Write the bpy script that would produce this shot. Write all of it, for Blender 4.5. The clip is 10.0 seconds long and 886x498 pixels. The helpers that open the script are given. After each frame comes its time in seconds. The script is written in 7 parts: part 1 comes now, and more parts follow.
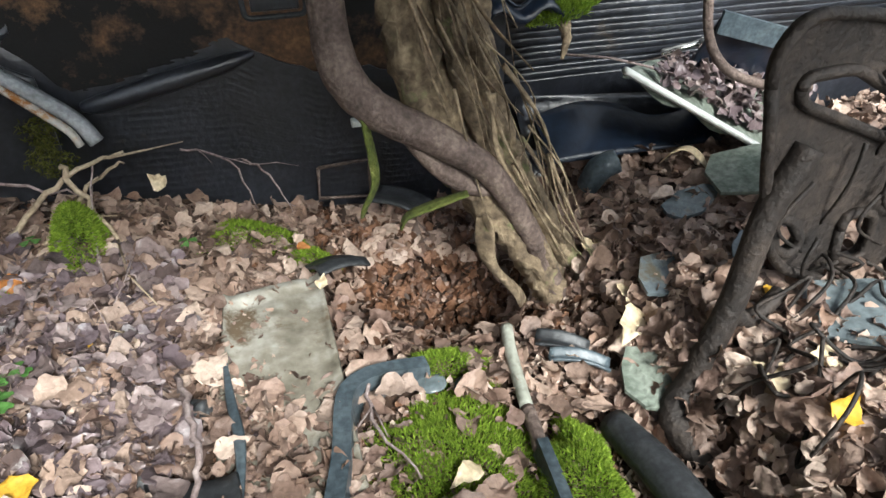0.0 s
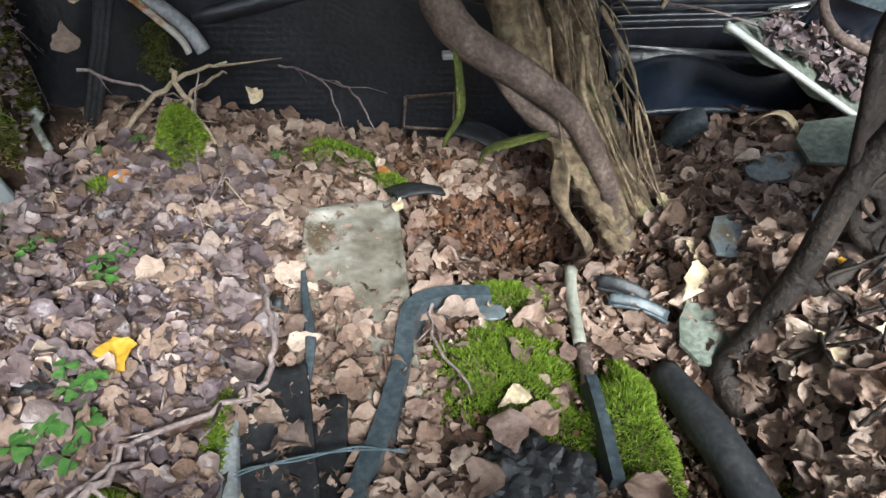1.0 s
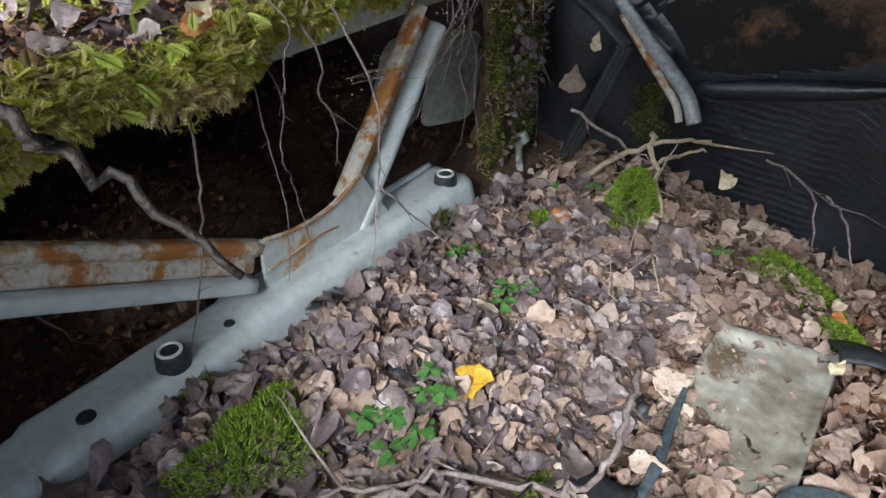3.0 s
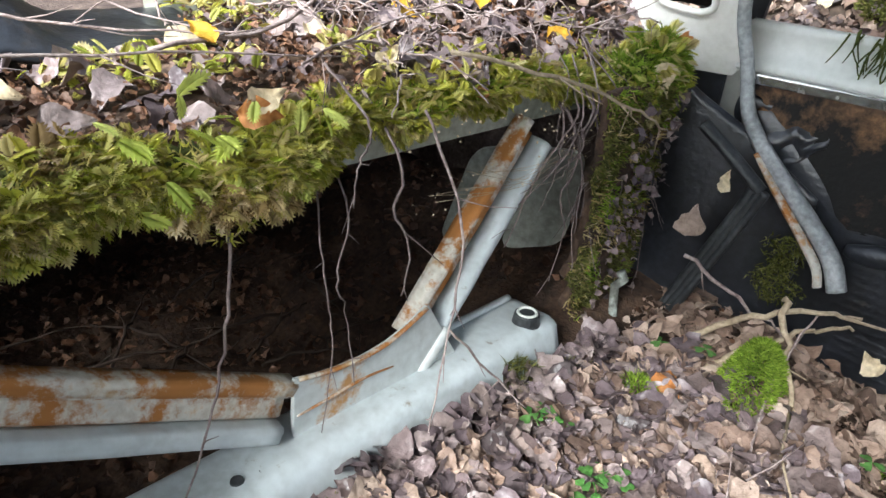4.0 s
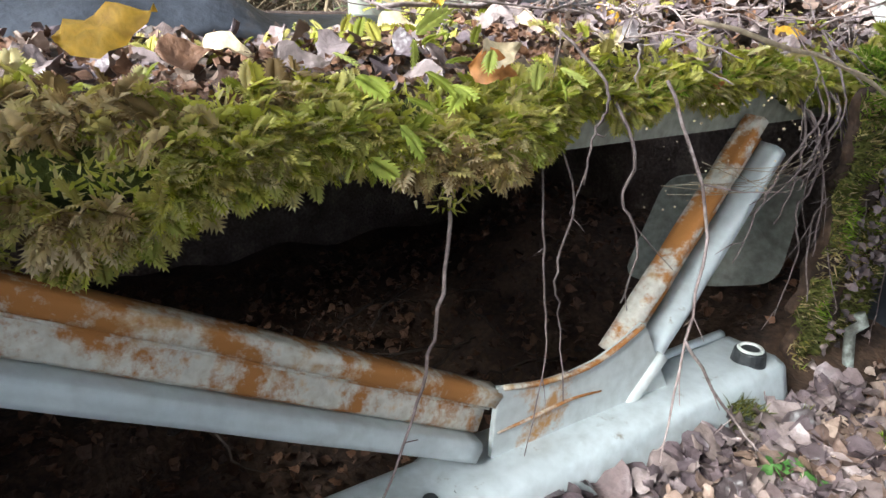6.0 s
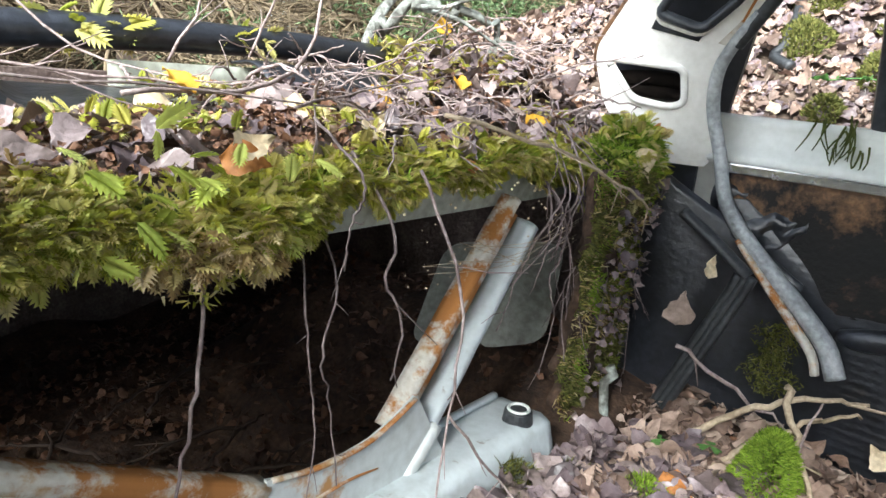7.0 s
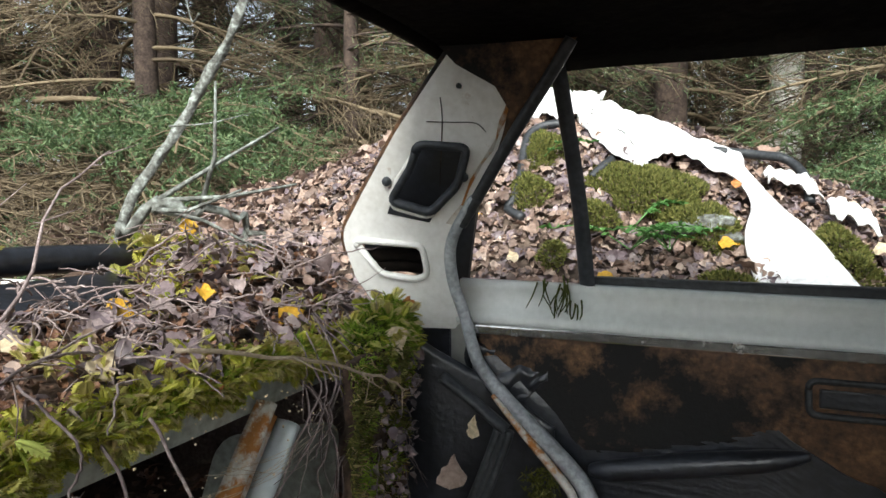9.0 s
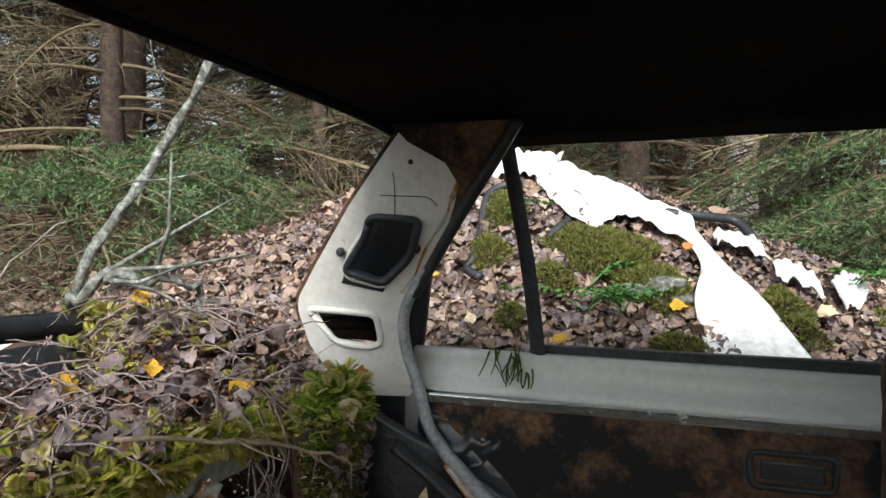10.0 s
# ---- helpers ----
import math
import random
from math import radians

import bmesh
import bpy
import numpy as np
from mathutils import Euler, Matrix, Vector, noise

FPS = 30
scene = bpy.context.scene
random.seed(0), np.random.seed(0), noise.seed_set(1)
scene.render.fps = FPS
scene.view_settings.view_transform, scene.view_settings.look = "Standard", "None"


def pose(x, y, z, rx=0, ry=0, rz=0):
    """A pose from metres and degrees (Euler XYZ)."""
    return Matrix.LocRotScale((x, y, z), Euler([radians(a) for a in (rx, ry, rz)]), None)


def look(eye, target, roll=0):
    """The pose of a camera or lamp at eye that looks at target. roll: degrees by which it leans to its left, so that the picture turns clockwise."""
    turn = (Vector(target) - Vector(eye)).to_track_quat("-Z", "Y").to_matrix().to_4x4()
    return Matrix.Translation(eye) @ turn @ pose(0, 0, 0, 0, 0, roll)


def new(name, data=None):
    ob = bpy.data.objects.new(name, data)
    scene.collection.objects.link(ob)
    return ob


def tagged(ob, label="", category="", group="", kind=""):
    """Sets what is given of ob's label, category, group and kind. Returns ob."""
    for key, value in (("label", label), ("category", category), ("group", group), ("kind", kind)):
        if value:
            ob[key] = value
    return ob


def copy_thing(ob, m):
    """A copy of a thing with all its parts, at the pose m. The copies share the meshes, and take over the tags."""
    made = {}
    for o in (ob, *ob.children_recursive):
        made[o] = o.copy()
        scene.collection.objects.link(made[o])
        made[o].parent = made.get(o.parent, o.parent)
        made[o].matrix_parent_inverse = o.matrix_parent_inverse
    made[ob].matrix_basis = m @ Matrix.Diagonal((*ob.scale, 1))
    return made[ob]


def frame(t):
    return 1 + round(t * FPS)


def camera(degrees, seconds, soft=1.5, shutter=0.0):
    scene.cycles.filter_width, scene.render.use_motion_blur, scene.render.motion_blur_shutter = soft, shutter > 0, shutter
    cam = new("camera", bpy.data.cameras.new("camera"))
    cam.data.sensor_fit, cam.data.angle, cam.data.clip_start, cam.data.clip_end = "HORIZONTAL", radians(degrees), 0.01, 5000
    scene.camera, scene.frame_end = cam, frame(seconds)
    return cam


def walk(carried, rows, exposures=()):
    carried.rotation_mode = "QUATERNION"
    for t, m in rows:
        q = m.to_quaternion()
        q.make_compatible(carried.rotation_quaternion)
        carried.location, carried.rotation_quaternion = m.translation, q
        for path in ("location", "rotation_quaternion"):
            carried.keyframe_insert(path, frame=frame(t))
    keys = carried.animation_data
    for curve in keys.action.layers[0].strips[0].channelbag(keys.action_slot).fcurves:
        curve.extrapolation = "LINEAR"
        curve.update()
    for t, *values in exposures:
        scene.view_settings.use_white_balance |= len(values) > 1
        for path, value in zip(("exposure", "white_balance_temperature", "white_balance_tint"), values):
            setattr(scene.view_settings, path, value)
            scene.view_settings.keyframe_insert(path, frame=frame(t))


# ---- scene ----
cam = camera(67.5, 10.0)
PATH = [
    (0, (-0.0158, 0.0348, 1.003), (0.3832, 1.6307, -0.135), -1.2),
    (0.5, (-0.0272, 0.026, 0.994), (0.2766, 1.5989, -0.204), -0.4),
    (1, (-0.0275, -0.0066, 1.004), (0.1501, 1.5357, -0.258), 1),
    (1.5, (-0.019, 0.0032, 1.004), (0.0479, 1.5235, -0.293), 1.7),
    (2, (-0.0101, 0.0266, 0.992), (-0.4815, 1.4919, -0.284), -1.2),
    (2.5, (0.0007, 0.043, 0.996), (-0.8009, 1.4416, -0.189), -2.1),
    (2.7, (-0.0025, 0.0557, 1.002), (-0.93, 1.3931, -0.159), -3.2),
    (3.8, (-0.1348, 0.1801, 0.995), (-1.298, 1.4688, 0.002), 4.6),
    (4, (-0.1604, 0.1981, 0.967), (-1.3929, 1.4847, 0.057), 4),
    (4.5, (-0.2117, 0.1931, 0.943), (-1.6444, 1.3822, 0.212), 1.5),
    (5, (-0.2272, 0.1751, 0.911), (-1.7492, 1.277, 0.224), 0.1),
    (5.2, (-0.2405, 0.1638, 0.895), (-1.785, 1.2173, 0.186), 0.3),
    (6.3, (-0.2382, 0.1672, 0.856), (-1.7831, 1.2198, 0.145), 2.1),
    (6.5, (-0.2348, 0.1777, 0.868), (-1.6956, 1.3677, 0.197), 3.5),
    (7, (-0.2167, 0.1938, 0.887), (-1.4436, 1.683, 0.361), 4.8),
    (7.5, (-0.1971, 0.2115, 0.911), (-1.1726, 1.9066, 0.493), 3.2),
    (8, (-0.1791, 0.2181, 0.932), (-1.0476, 1.9871, 0.592), 1.6),
    (8.5, (-0.1664, 0.2212, 0.955), (-0.9827, 2.0297, 0.71), 0.2),
    (9, (-0.1601, 0.2149, 0.978), (-0.9397, 2.0512, 0.842), -0.2),
    (9.5, (-0.1471, 0.2032, 1.013), (-0.9116, 2.0502, 0.97), -0.2),
    (10, (-0.1278, 0.2104, 1.022), (-0.829, 2.0827, 1.011), 0),
]
EXPOSURES = [(0, 1.0, 6100, 5), (1, 0.92, 5950, 5), (2, 0.62, 5750, 5), (2.7, 0.6, 5750, 5), (4, 1.4, 5950, 5), (5, 1.4, 5950, 5), (6.5, 1.6, 5900, 5), (7.5, 1.3, 6050, 5), (8.5, 0.85, 6100, 5), (10, 0.3, 6250, 5)]
walk(cam, [(t, look(eye, target, roll)) for t, eye, target, roll in PATH], EXPOSURES)


# ---- world and light ----
world = bpy.data.worlds.new("overcast_sky")
scene.world = world
world.use_nodes = True
wn = world.node_tree
sky = wn.nodes.new("ShaderNodeTexSky")
sky.sky_type, sky.sun_disc = "NISHITA", False
sky.sun_elevation, sky.sun_rotation = radians(37), radians(168)
sky.air_density, sky.dust_density, sky.ozone_density = 1.0, 3.0, 1.5
wn.nodes["Background"].inputs[1].default_value = 0.17
overcast = wn.nodes.new("ShaderNodeHueSaturation")
overcast.inputs["Saturation"].default_value = 0.35
wn.links.new(sky.outputs[0], overcast.inputs["Color"])
wn.links.new(overcast.outputs[0], wn.nodes["Background"].inputs[0])
sun_data = bpy.data.lights.new("sun", "SUN")
sun_data.energy, sun_data.angle, sun_data.color = 3.7, radians(22), (1.0, 0.96, 0.9)
sun = new("sun", sun_data)
sun.matrix_world = look((1.4, -6, 5.4), (0, 0.6, 0.35))


# ---- materials ----
def material(name, colours, rough=0.8, metal=0.0, scale=8.0, bump=0.3, fine=60.0, island=False, spots=None, spec=0.5, coat=0.0, cover=0.5, through_light=0.0, grain_mix=0.7):
    """Base colour from a ramp driven by two scales of noise, or by a random value for each island, with fine relief and optional patches."""
    m = bpy.data.materials.new(name)
    m.use_nodes = True
    nt = m.node_tree
    bsdf = nt.nodes["Principled BSDF"]
    tc = nt.nodes.new("ShaderNodeTexCoord")
    big = nt.nodes.new("ShaderNodeTexNoise")
    big.inputs["Scale"].default_value, big.inputs["Detail"].default_value, big.inputs["Roughness"].default_value = scale, 8, 0.65
    small = nt.nodes.new("ShaderNodeTexNoise")
    small.inputs["Scale"].default_value, small.inputs["Detail"].default_value = fine, 5
    for n in (big, small):
        nt.links.new(tc.outputs["Object"], n.inputs["Vector"])
    ramp = nt.nodes.new("ShaderNodeValToRGB")
    els = ramp.color_ramp.elements
    n = len(colours)
    while len(els) < n:
        els.new(0.5)
    lo, hi = (0.0, 1.0) if island else (0.28, 0.72)
    for i, c in enumerate(colours):
        els[i].position = lo + (hi - lo) * i / max(1, n - 1)
        els[i].color = (*c, 1)
    if island:
        ge = nt.nodes.new("ShaderNodeNewGeometry")
        nt.links.new(ge.outputs["Random Per Island"], ramp.inputs[0])
    else:
        mixf = nt.nodes.new("ShaderNodeMath")
        mixf.operation = "MULTIPLY_ADD"
        mixf.inputs[1].default_value = 0.3
        sub = nt.nodes.new("ShaderNodeMath")
        sub.operation = "SUBTRACT"
        sub.inputs[1].default_value = 0.15
        nt.links.new(small.outputs[0], mixf.inputs[0])
        nt.links.new(big.outputs[0], mixf.inputs[2])
        nt.links.new(mixf.outputs[0], sub.inputs[0])
        nt.links.new(sub.outputs[0], ramp.inputs[0])
    colour = ramp.outputs[0]
    shade = nt.nodes.new("ShaderNodeMix")
    shade.data_type, shade.blend_type = "RGBA", "MULTIPLY"
    grain = nt.nodes.new("ShaderNodeValToRGB")
    grain.color_ramp.elements[0].position, grain.color_ramp.elements[0].color = 0.3, (0.62, 0.6, 0.58, 1)
    grain.color_ramp.elements[1].position, grain.color_ramp.elements[1].color = 0.65, (1.1, 1.1, 1.1, 1)
    nt.links.new(small.outputs[0], grain.inputs[0])
    shade.inputs[0].default_value = grain_mix
    nt.links.new(colour, shade.inputs[6])
    nt.links.new(grain.outputs[0], shade.inputs[7])
    colour = shade.outputs[2]
    rough_out = None
    if spots:
        sc, s_scale = spots
        pn = nt.nodes.new("ShaderNodeTexNoise")
        pn.inputs["Scale"].default_value, pn.inputs["Detail"].default_value, pn.inputs["Roughness"].default_value = s_scale, 7, 0.7
        nt.links.new(tc.outputs["Object"], pn.inputs["Vector"])
        pr = nt.nodes.new("ShaderNodeValToRGB")
        pr.color_ramp.elements[0].position, pr.color_ramp.elements[1].position = cover, cover + 0.09
        nt.links.new(pn.outputs[0], pr.inputs[0])
        mx = nt.nodes.new("ShaderNodeMix")
        mx.data_type = "RGBA"
        nt.links.new(pr.outputs[0], mx.inputs[0])
        nt.links.new(colour, mx.inputs[6])
        mx.inputs[7].default_value = (*sc, 1)
        colour = mx.outputs[2]
        rr = nt.nodes.new("ShaderNodeMapRange")
        rr.inputs[3].default_value, rr.inputs[4].default_value = rough, 0.9
        nt.links.new(pr.outputs[0], rr.inputs[0])
        rough_out = rr.outputs[0]
    nt.links.new(colour, bsdf.inputs["Base Color"])
    if rough_out:
        nt.links.new(rough_out, bsdf.inputs["Roughness"])
    else:
        bsdf.inputs["Roughness"].default_value = rough
    bsdf.inputs["Metallic"].default_value = metal
    bsdf.inputs["Specular IOR Level"].default_value = spec
    bsdf.inputs["Coat Weight"].default_value = coat
    if through_light:
        tr = nt.nodes.new("ShaderNodeBsdfTranslucent")
        nt.links.new(colour, tr.inputs[0])
        ms = nt.nodes.new("ShaderNodeMixShader")
        ms.inputs[0].default_value = through_light
        nt.links.new(bsdf.outputs[0], ms.inputs[1])
        nt.links.new(tr.outputs[0], ms.inputs[2])
        nt.links.new(ms.outputs[0], nt.nodes["Material Output"].inputs[0])
    if bump:
        bp = nt.nodes.new("ShaderNodeBump")
        bp.inputs["Strength"].default_value, bp.inputs["Distance"].default_value = bump, 0.004
        nt.links.new(small.outputs[0], bp.inputs["Height"])
        nt.links.new(bp.outputs[0], bsdf.inputs["Normal"])
    return m


M = {
    "soil": material("damp_soil", [(0.02, 0.012, 0.008), (0.07, 0.04, 0.025), (0.13, 0.08, 0.05)], 0.9, scale=14, bump=1.0, fine=110),
    "forest_floor": material("forest_floor", [(0.03, 0.022, 0.016), (0.085, 0.06, 0.045), (0.15, 0.108, 0.08)], 0.95, scale=3, bump=1.0, fine=40, spots=((0.06, 0.09, 0.02), 2.0), cover=0.58),
    "leaf_brown": material("dead_leaf", [(0.07, 0.045, 0.036), (0.26, 0.172, 0.13), (0.42, 0.3, 0.235), (0.14, 0.092, 0.072), (0.5, 0.375, 0.3), (0.3, 0.2, 0.155), (0.19, 0.125, 0.1), (0.62, 0.49, 0.4), (0.36, 0.245, 0.185), (0.11, 0.072, 0.056), (0.45, 0.325, 0.255), (0.24, 0.15, 0.105)], 0.55, fine=140, bump=0.6, island=True, through_light=0.1),
    "leaf_dark": material("wet_dead_leaf", [(0.055, 0.042, 0.042), (0.16, 0.12, 0.128), (0.27, 0.205, 0.205), (0.09, 0.062, 0.055), (0.37, 0.295, 0.28), (0.12, 0.092, 0.1), (0.2, 0.152, 0.162), (0.3, 0.23, 0.2)], 0.36, fine=160, bump=0.4, island=True),
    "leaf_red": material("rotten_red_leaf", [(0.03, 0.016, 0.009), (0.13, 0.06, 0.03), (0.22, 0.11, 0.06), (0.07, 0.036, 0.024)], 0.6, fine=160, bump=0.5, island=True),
    "leaf_yellow": material("yellow_leaf", [(0.68, 0.36, 0.03), (0.78, 0.46, 0.05), (0.72, 0.4, 0.03)], 0.5, scale=20, fine=150, spots=((0.3, 0.13, 0.03), 90), cover=0.66, through_light=0.2),
    "leaf_pale": material("pale_leaf", [(0.7, 0.55, 0.33), (0.8, 0.68, 0.48)], 0.55, scale=20, fine=150, through_light=0.15),
    "leaf_orange": material("orange_leaf", [(0.5, 0.19, 0.05), (0.6, 0.27, 0.09)], 0.5, scale=30, fine=150, spots=((0.18, 0.07, 0.03), 70), cover=0.62, through_light=0.2),
    "green_leaf": material("green_leaf", [(0.07, 0.2, 0.045), (0.11, 0.27, 0.06), (0.16, 0.32, 0.09)], 0.45, scale=30, fine=150, through_light=0.25),
    "moss": material("cushion_moss", [(0.13, 0.21, 0.018), (0.25, 0.38, 0.033), (0.38, 0.52, 0.06)], 0.9, island=True, fine=120, bump=0.2, through_light=0.4),
    "moss_olive": material("olive_moss", [(0.05, 0.06, 0.012), (0.13, 0.14, 0.025), (0.23, 0.22, 0.06), (0.1, 0.12, 0.02)], 0.9, island=True, fine=120, bump=0.2, through_light=0.25),
    "moss_feather": material("feather_moss", [(0.24, 0.28, 0.03), (0.46, 0.47, 0.05), (0.7, 0.67, 0.13), (0.68, 0.55, 0.28), (0.34, 0.4, 0.045), (0.8, 0.76, 0.25), (0.45, 0.38, 0.12), (0.6, 0.6, 0.09), (0.76, 0.65, 0.37), (0.4, 0.48, 0.05)], 0.7, island=True, fine=120, bump=0.1, through_light=0.5),
    "moss_frond": material("fresh_moss_frond", [(0.42, 0.5, 0.07), (0.55, 0.62, 0.12), (0.66, 0.7, 0.2), (0.36, 0.46, 0.06)], 0.7, island=True, fine=120, bump=0.1, through_light=0.35),
    "moss_dead": material("dead_feather_moss", [(0.2, 0.13, 0.05), (0.5, 0.37, 0.16), (0.7, 0.56, 0.31), (0.5, 0.45, 0.09), (0.76, 0.63, 0.4), (0.34, 0.24, 0.1)], 0.8, island=True, fine=120, bump=0.1, through_light=0.5),
    "moss_base": material("moss_bed", [(0.03, 0.04, 0.008), (0.08, 0.1, 0.015), (0.12, 0.13, 0.03)], 0.95, scale=25, bump=1.0, fine=150),
    "twig": material("dry_twig", [(0.15, 0.105, 0.1), (0.32, 0.25, 0.235), (0.48, 0.4, 0.375)], 0.8, scale=30, bump=0.5, fine=180),
    # darker version of the twig tones, for the hanging twigs
    "twig_dark": material("dark_birch_twig", [(0.09, 0.065, 0.062), (0.19, 0.145, 0.14), (0.32, 0.26, 0.25)], 0.75, scale=30, bump=0.5, fine=180),
    "twig_light": material("bleached_twig", [(0.35, 0.27, 0.18), (0.52, 0.42, 0.3)], 0.8, scale=30, bump=0.4, fine=180),
    "bark": material("bark", [(0.03, 0.021, 0.016), (0.075, 0.052, 0.04), (0.13, 0.095, 0.07)], 0.95, scale=9, bump=1.0, fine=45),
    "lichen": material("lichen_bark", [(0.04, 0.035, 0.03), (0.16, 0.165, 0.145), (0.42, 0.46, 0.42)], 0.95, scale=40, bump=1.0, fine=90),
    "birch": material("birch_bark", [(0.3, 0.28, 0.25), (0.6, 0.57, 0.52), (0.7, 0.68, 0.63)], 0.85, scale=5, bump=0.6, fine=30, spots=((0.05, 0.04, 0.035), 7), cover=0.6),
    "needles": material("spruce_needles", [(0.036, 0.07, 0.028), (0.082, 0.145, 0.055), (0.14, 0.21, 0.085), (0.22, 0.285, 0.13)], 0.6, island=True, fine=50, bump=0.0, through_light=0.2),
    "dry_branch": material("dry_spruce_twig", [(0.09, 0.065, 0.04), (0.18, 0.135, 0.08), (0.28, 0.22, 0.135)], 0.85, island=True, fine=60, bump=0.2),
    "white_paint": material("weathered_white_paint", [(0.62, 0.61, 0.55), (0.76, 0.75, 0.7), (0.8, 0.79, 0.75)], 0.38, scale=6, bump=0.12, fine=70, spots=((0.26, 0.11, 0.035), 7), cover=0.64, grain_mix=0.2),
    "pillar_paint": material("rust_stained_white_paint", [(0.74, 0.72, 0.66), (0.82, 0.81, 0.77), (0.84, 0.83, 0.8)], 0.4, scale=5, bump=0.1, fine=90, spots=((0.34, 0.2, 0.09), 9), cover=0.635, grain_mix=0.2),
    "blue_paint": material("pale_blue_grey_paint", [(0.42, 0.46, 0.46), (0.55, 0.6, 0.61), (0.62, 0.67, 0.68)], 0.28, scale=7, bump=0.1, fine=80, spots=((0.17, 0.115, 0.06), 19), cover=0.63, grain_mix=0.2),
    "gusset_paint": material("rust_bled_pale_paint", [(0.46, 0.48, 0.46), (0.56, 0.59, 0.58), (0.63, 0.66, 0.65)], 0.35, scale=9, bump=0.15, fine=80, spots=((0.45, 0.24, 0.09), 12), cover=0.55, grain_mix=0.25),
    "rusty_paint": material("rusted_white_paint", [(0.3, 0.15, 0.05), (0.5, 0.33, 0.17), (0.6, 0.56, 0.48), (0.62, 0.6, 0.54), (0.5, 0.33, 0.17), (0.36, 0.18, 0.06)], 0.6, scale=11, bump=0.3, fine=120, spots=((0.36, 0.15, 0.038), 19), cover=0.455, grain_mix=0.5),
    "dark_rust": material("blackened_rust", [(0.009, 0.007, 0.006), (0.024, 0.018, 0.0145), (0.055, 0.041, 0.032)], 0.7, metal=0.2, scale=14, bump=1.0, fine=120),
    "rust": material("brown_rust", [(0.06, 0.043, 0.037), (0.14, 0.102, 0.086), (0.26, 0.2, 0.165)], 0.75, metal=0.2, scale=16, bump=0.9, fine=140),
    "aluminium": material("dull_alloy", [(0.68, 0.7, 0.66), (0.76, 0.78, 0.74), (0.8, 0.81, 0.78)], 0.3, metal=0.0, scale=5, bump=0.05, fine=90, spots=((0.3, 0.29, 0.25), 12), cover=0.7, grain_mix=0.15),
    "chrome": material("tarnished_chrome", [(0.5, 0.5, 0.48), (0.75, 0.75, 0.72)], 0.22, metal=0.95, scale=10, bump=0.1, fine=100, spots=((0.18, 0.12, 0.07), 30), cover=0.63),
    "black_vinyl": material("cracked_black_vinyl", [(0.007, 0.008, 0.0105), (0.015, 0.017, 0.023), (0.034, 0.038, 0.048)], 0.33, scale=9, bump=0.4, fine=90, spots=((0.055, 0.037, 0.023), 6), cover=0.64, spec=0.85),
    "bare_board": material("bare_brown_fibreboard", [(0.015, 0.01, 0.007), (0.11, 0.055, 0.025), (0.26, 0.14, 0.06)], 0.6, scale=6, bump=0.5, fine=120, spots=((0.012, 0.011, 0.011), 4.5), cover=0.475),
    "rubber": material("black_rubber", [(0.012, 0.013, 0.015), (0.03, 0.033, 0.036), (0.06, 0.063, 0.066)], 0.5, scale=18, bump=0.3, fine=130),
    "vent_plastic": material("dark_grey_plastic", [(0.02, 0.024, 0.03), (0.035, 0.04, 0.048), (0.06, 0.066, 0.075)], 0.4, scale=20, bump=0.2, fine=120),
    "grey_rubber": material("grey_rubber_seal", [(0.22, 0.235, 0.24), (0.34, 0.36, 0.37), (0.48, 0.5, 0.51)], 0.55, scale=18, bump=0.4, fine=130),
    "grey_trim": material("blue_grey_plastic_trim", [(0.04, 0.056, 0.066), (0.068, 0.09, 0.105), (0.11, 0.138, 0.15)], 0.4, scale=15, bump=0.3, fine=120),
    # near-black: the shade under the roof is put into this colour
    "headliner": material("shaded_headliner", [(0.002, 0.0016, 0.0014), (0.0045, 0.0035, 0.003), (0.011, 0.008, 0.006)], 1.0, scale=5, bump=0.6, fine=70, spec=0.08),
    "dirty_plate": material("mossy_sheet_metal", [(0.09, 0.075, 0.05), (0.25, 0.23, 0.18), (0.48, 0.47, 0.42)], 0.8, scale=7, bump=0.35, fine=45, spots=((0.12, 0.085, 0.05), 13), cover=0.55, grain_mix=0.4),
    "plate_grey": material("olive_grey_painted_steel", [(0.26, 0.27, 0.22), (0.36, 0.37, 0.31), (0.42, 0.43, 0.37)], 0.5, scale=7, bump=0.2, fine=90, spots=((0.2, 0.1, 0.04), 12), cover=0.66),
    "white_sheet": material("white_fabric_sheet", [(0.72, 0.72, 0.7), (0.82, 0.82, 0.81), (0.86, 0.86, 0.85)], 0.6, scale=4, bump=0.3, fine=60, spots=((0.45, 0.4, 0.3), 6), cover=0.68),
    "blue_plastic": material("blue_plastic", [(0.006, 0.011, 0.022), (0.014, 0.024, 0.045)], 0.3, scale=9, bump=0.2),
    "wire": material("blue_grey_wire", [(0.07, 0.11, 0.13), (0.14, 0.2, 0.23)], 0.5, scale=40, bump=0.2),
    "fibre": material("rotten_fibre_wood", [(0.06, 0.044, 0.03), (0.2, 0.15, 0.095), (0.42, 0.33, 0.21)], 0.9, scale=20, bump=1.0, fine=90, spots=((0.16, 0.19, 0.07), 8), cover=0.58),
    "green_board": material("algae_green_board", [(0.1, 0.13, 0.1), (0.2, 0.23, 0.19), (0.3, 0.33, 0.28)], 0.8, scale=12, bump=0.7, fine=110),
    "clear_grey": material("grimy_grey_glass", [(0.12, 0.15, 0.16), (0.2, 0.23, 0.24)], 0.25, scale=14, bump=0.3, fine=90, spots=((0.14, 0.12, 0.08), 14), cover=0.54),
}


# ---- building helpers ----
def thing(name, label, category, group="", kind=""):
    return tagged(new(name), label, category, group, kind)


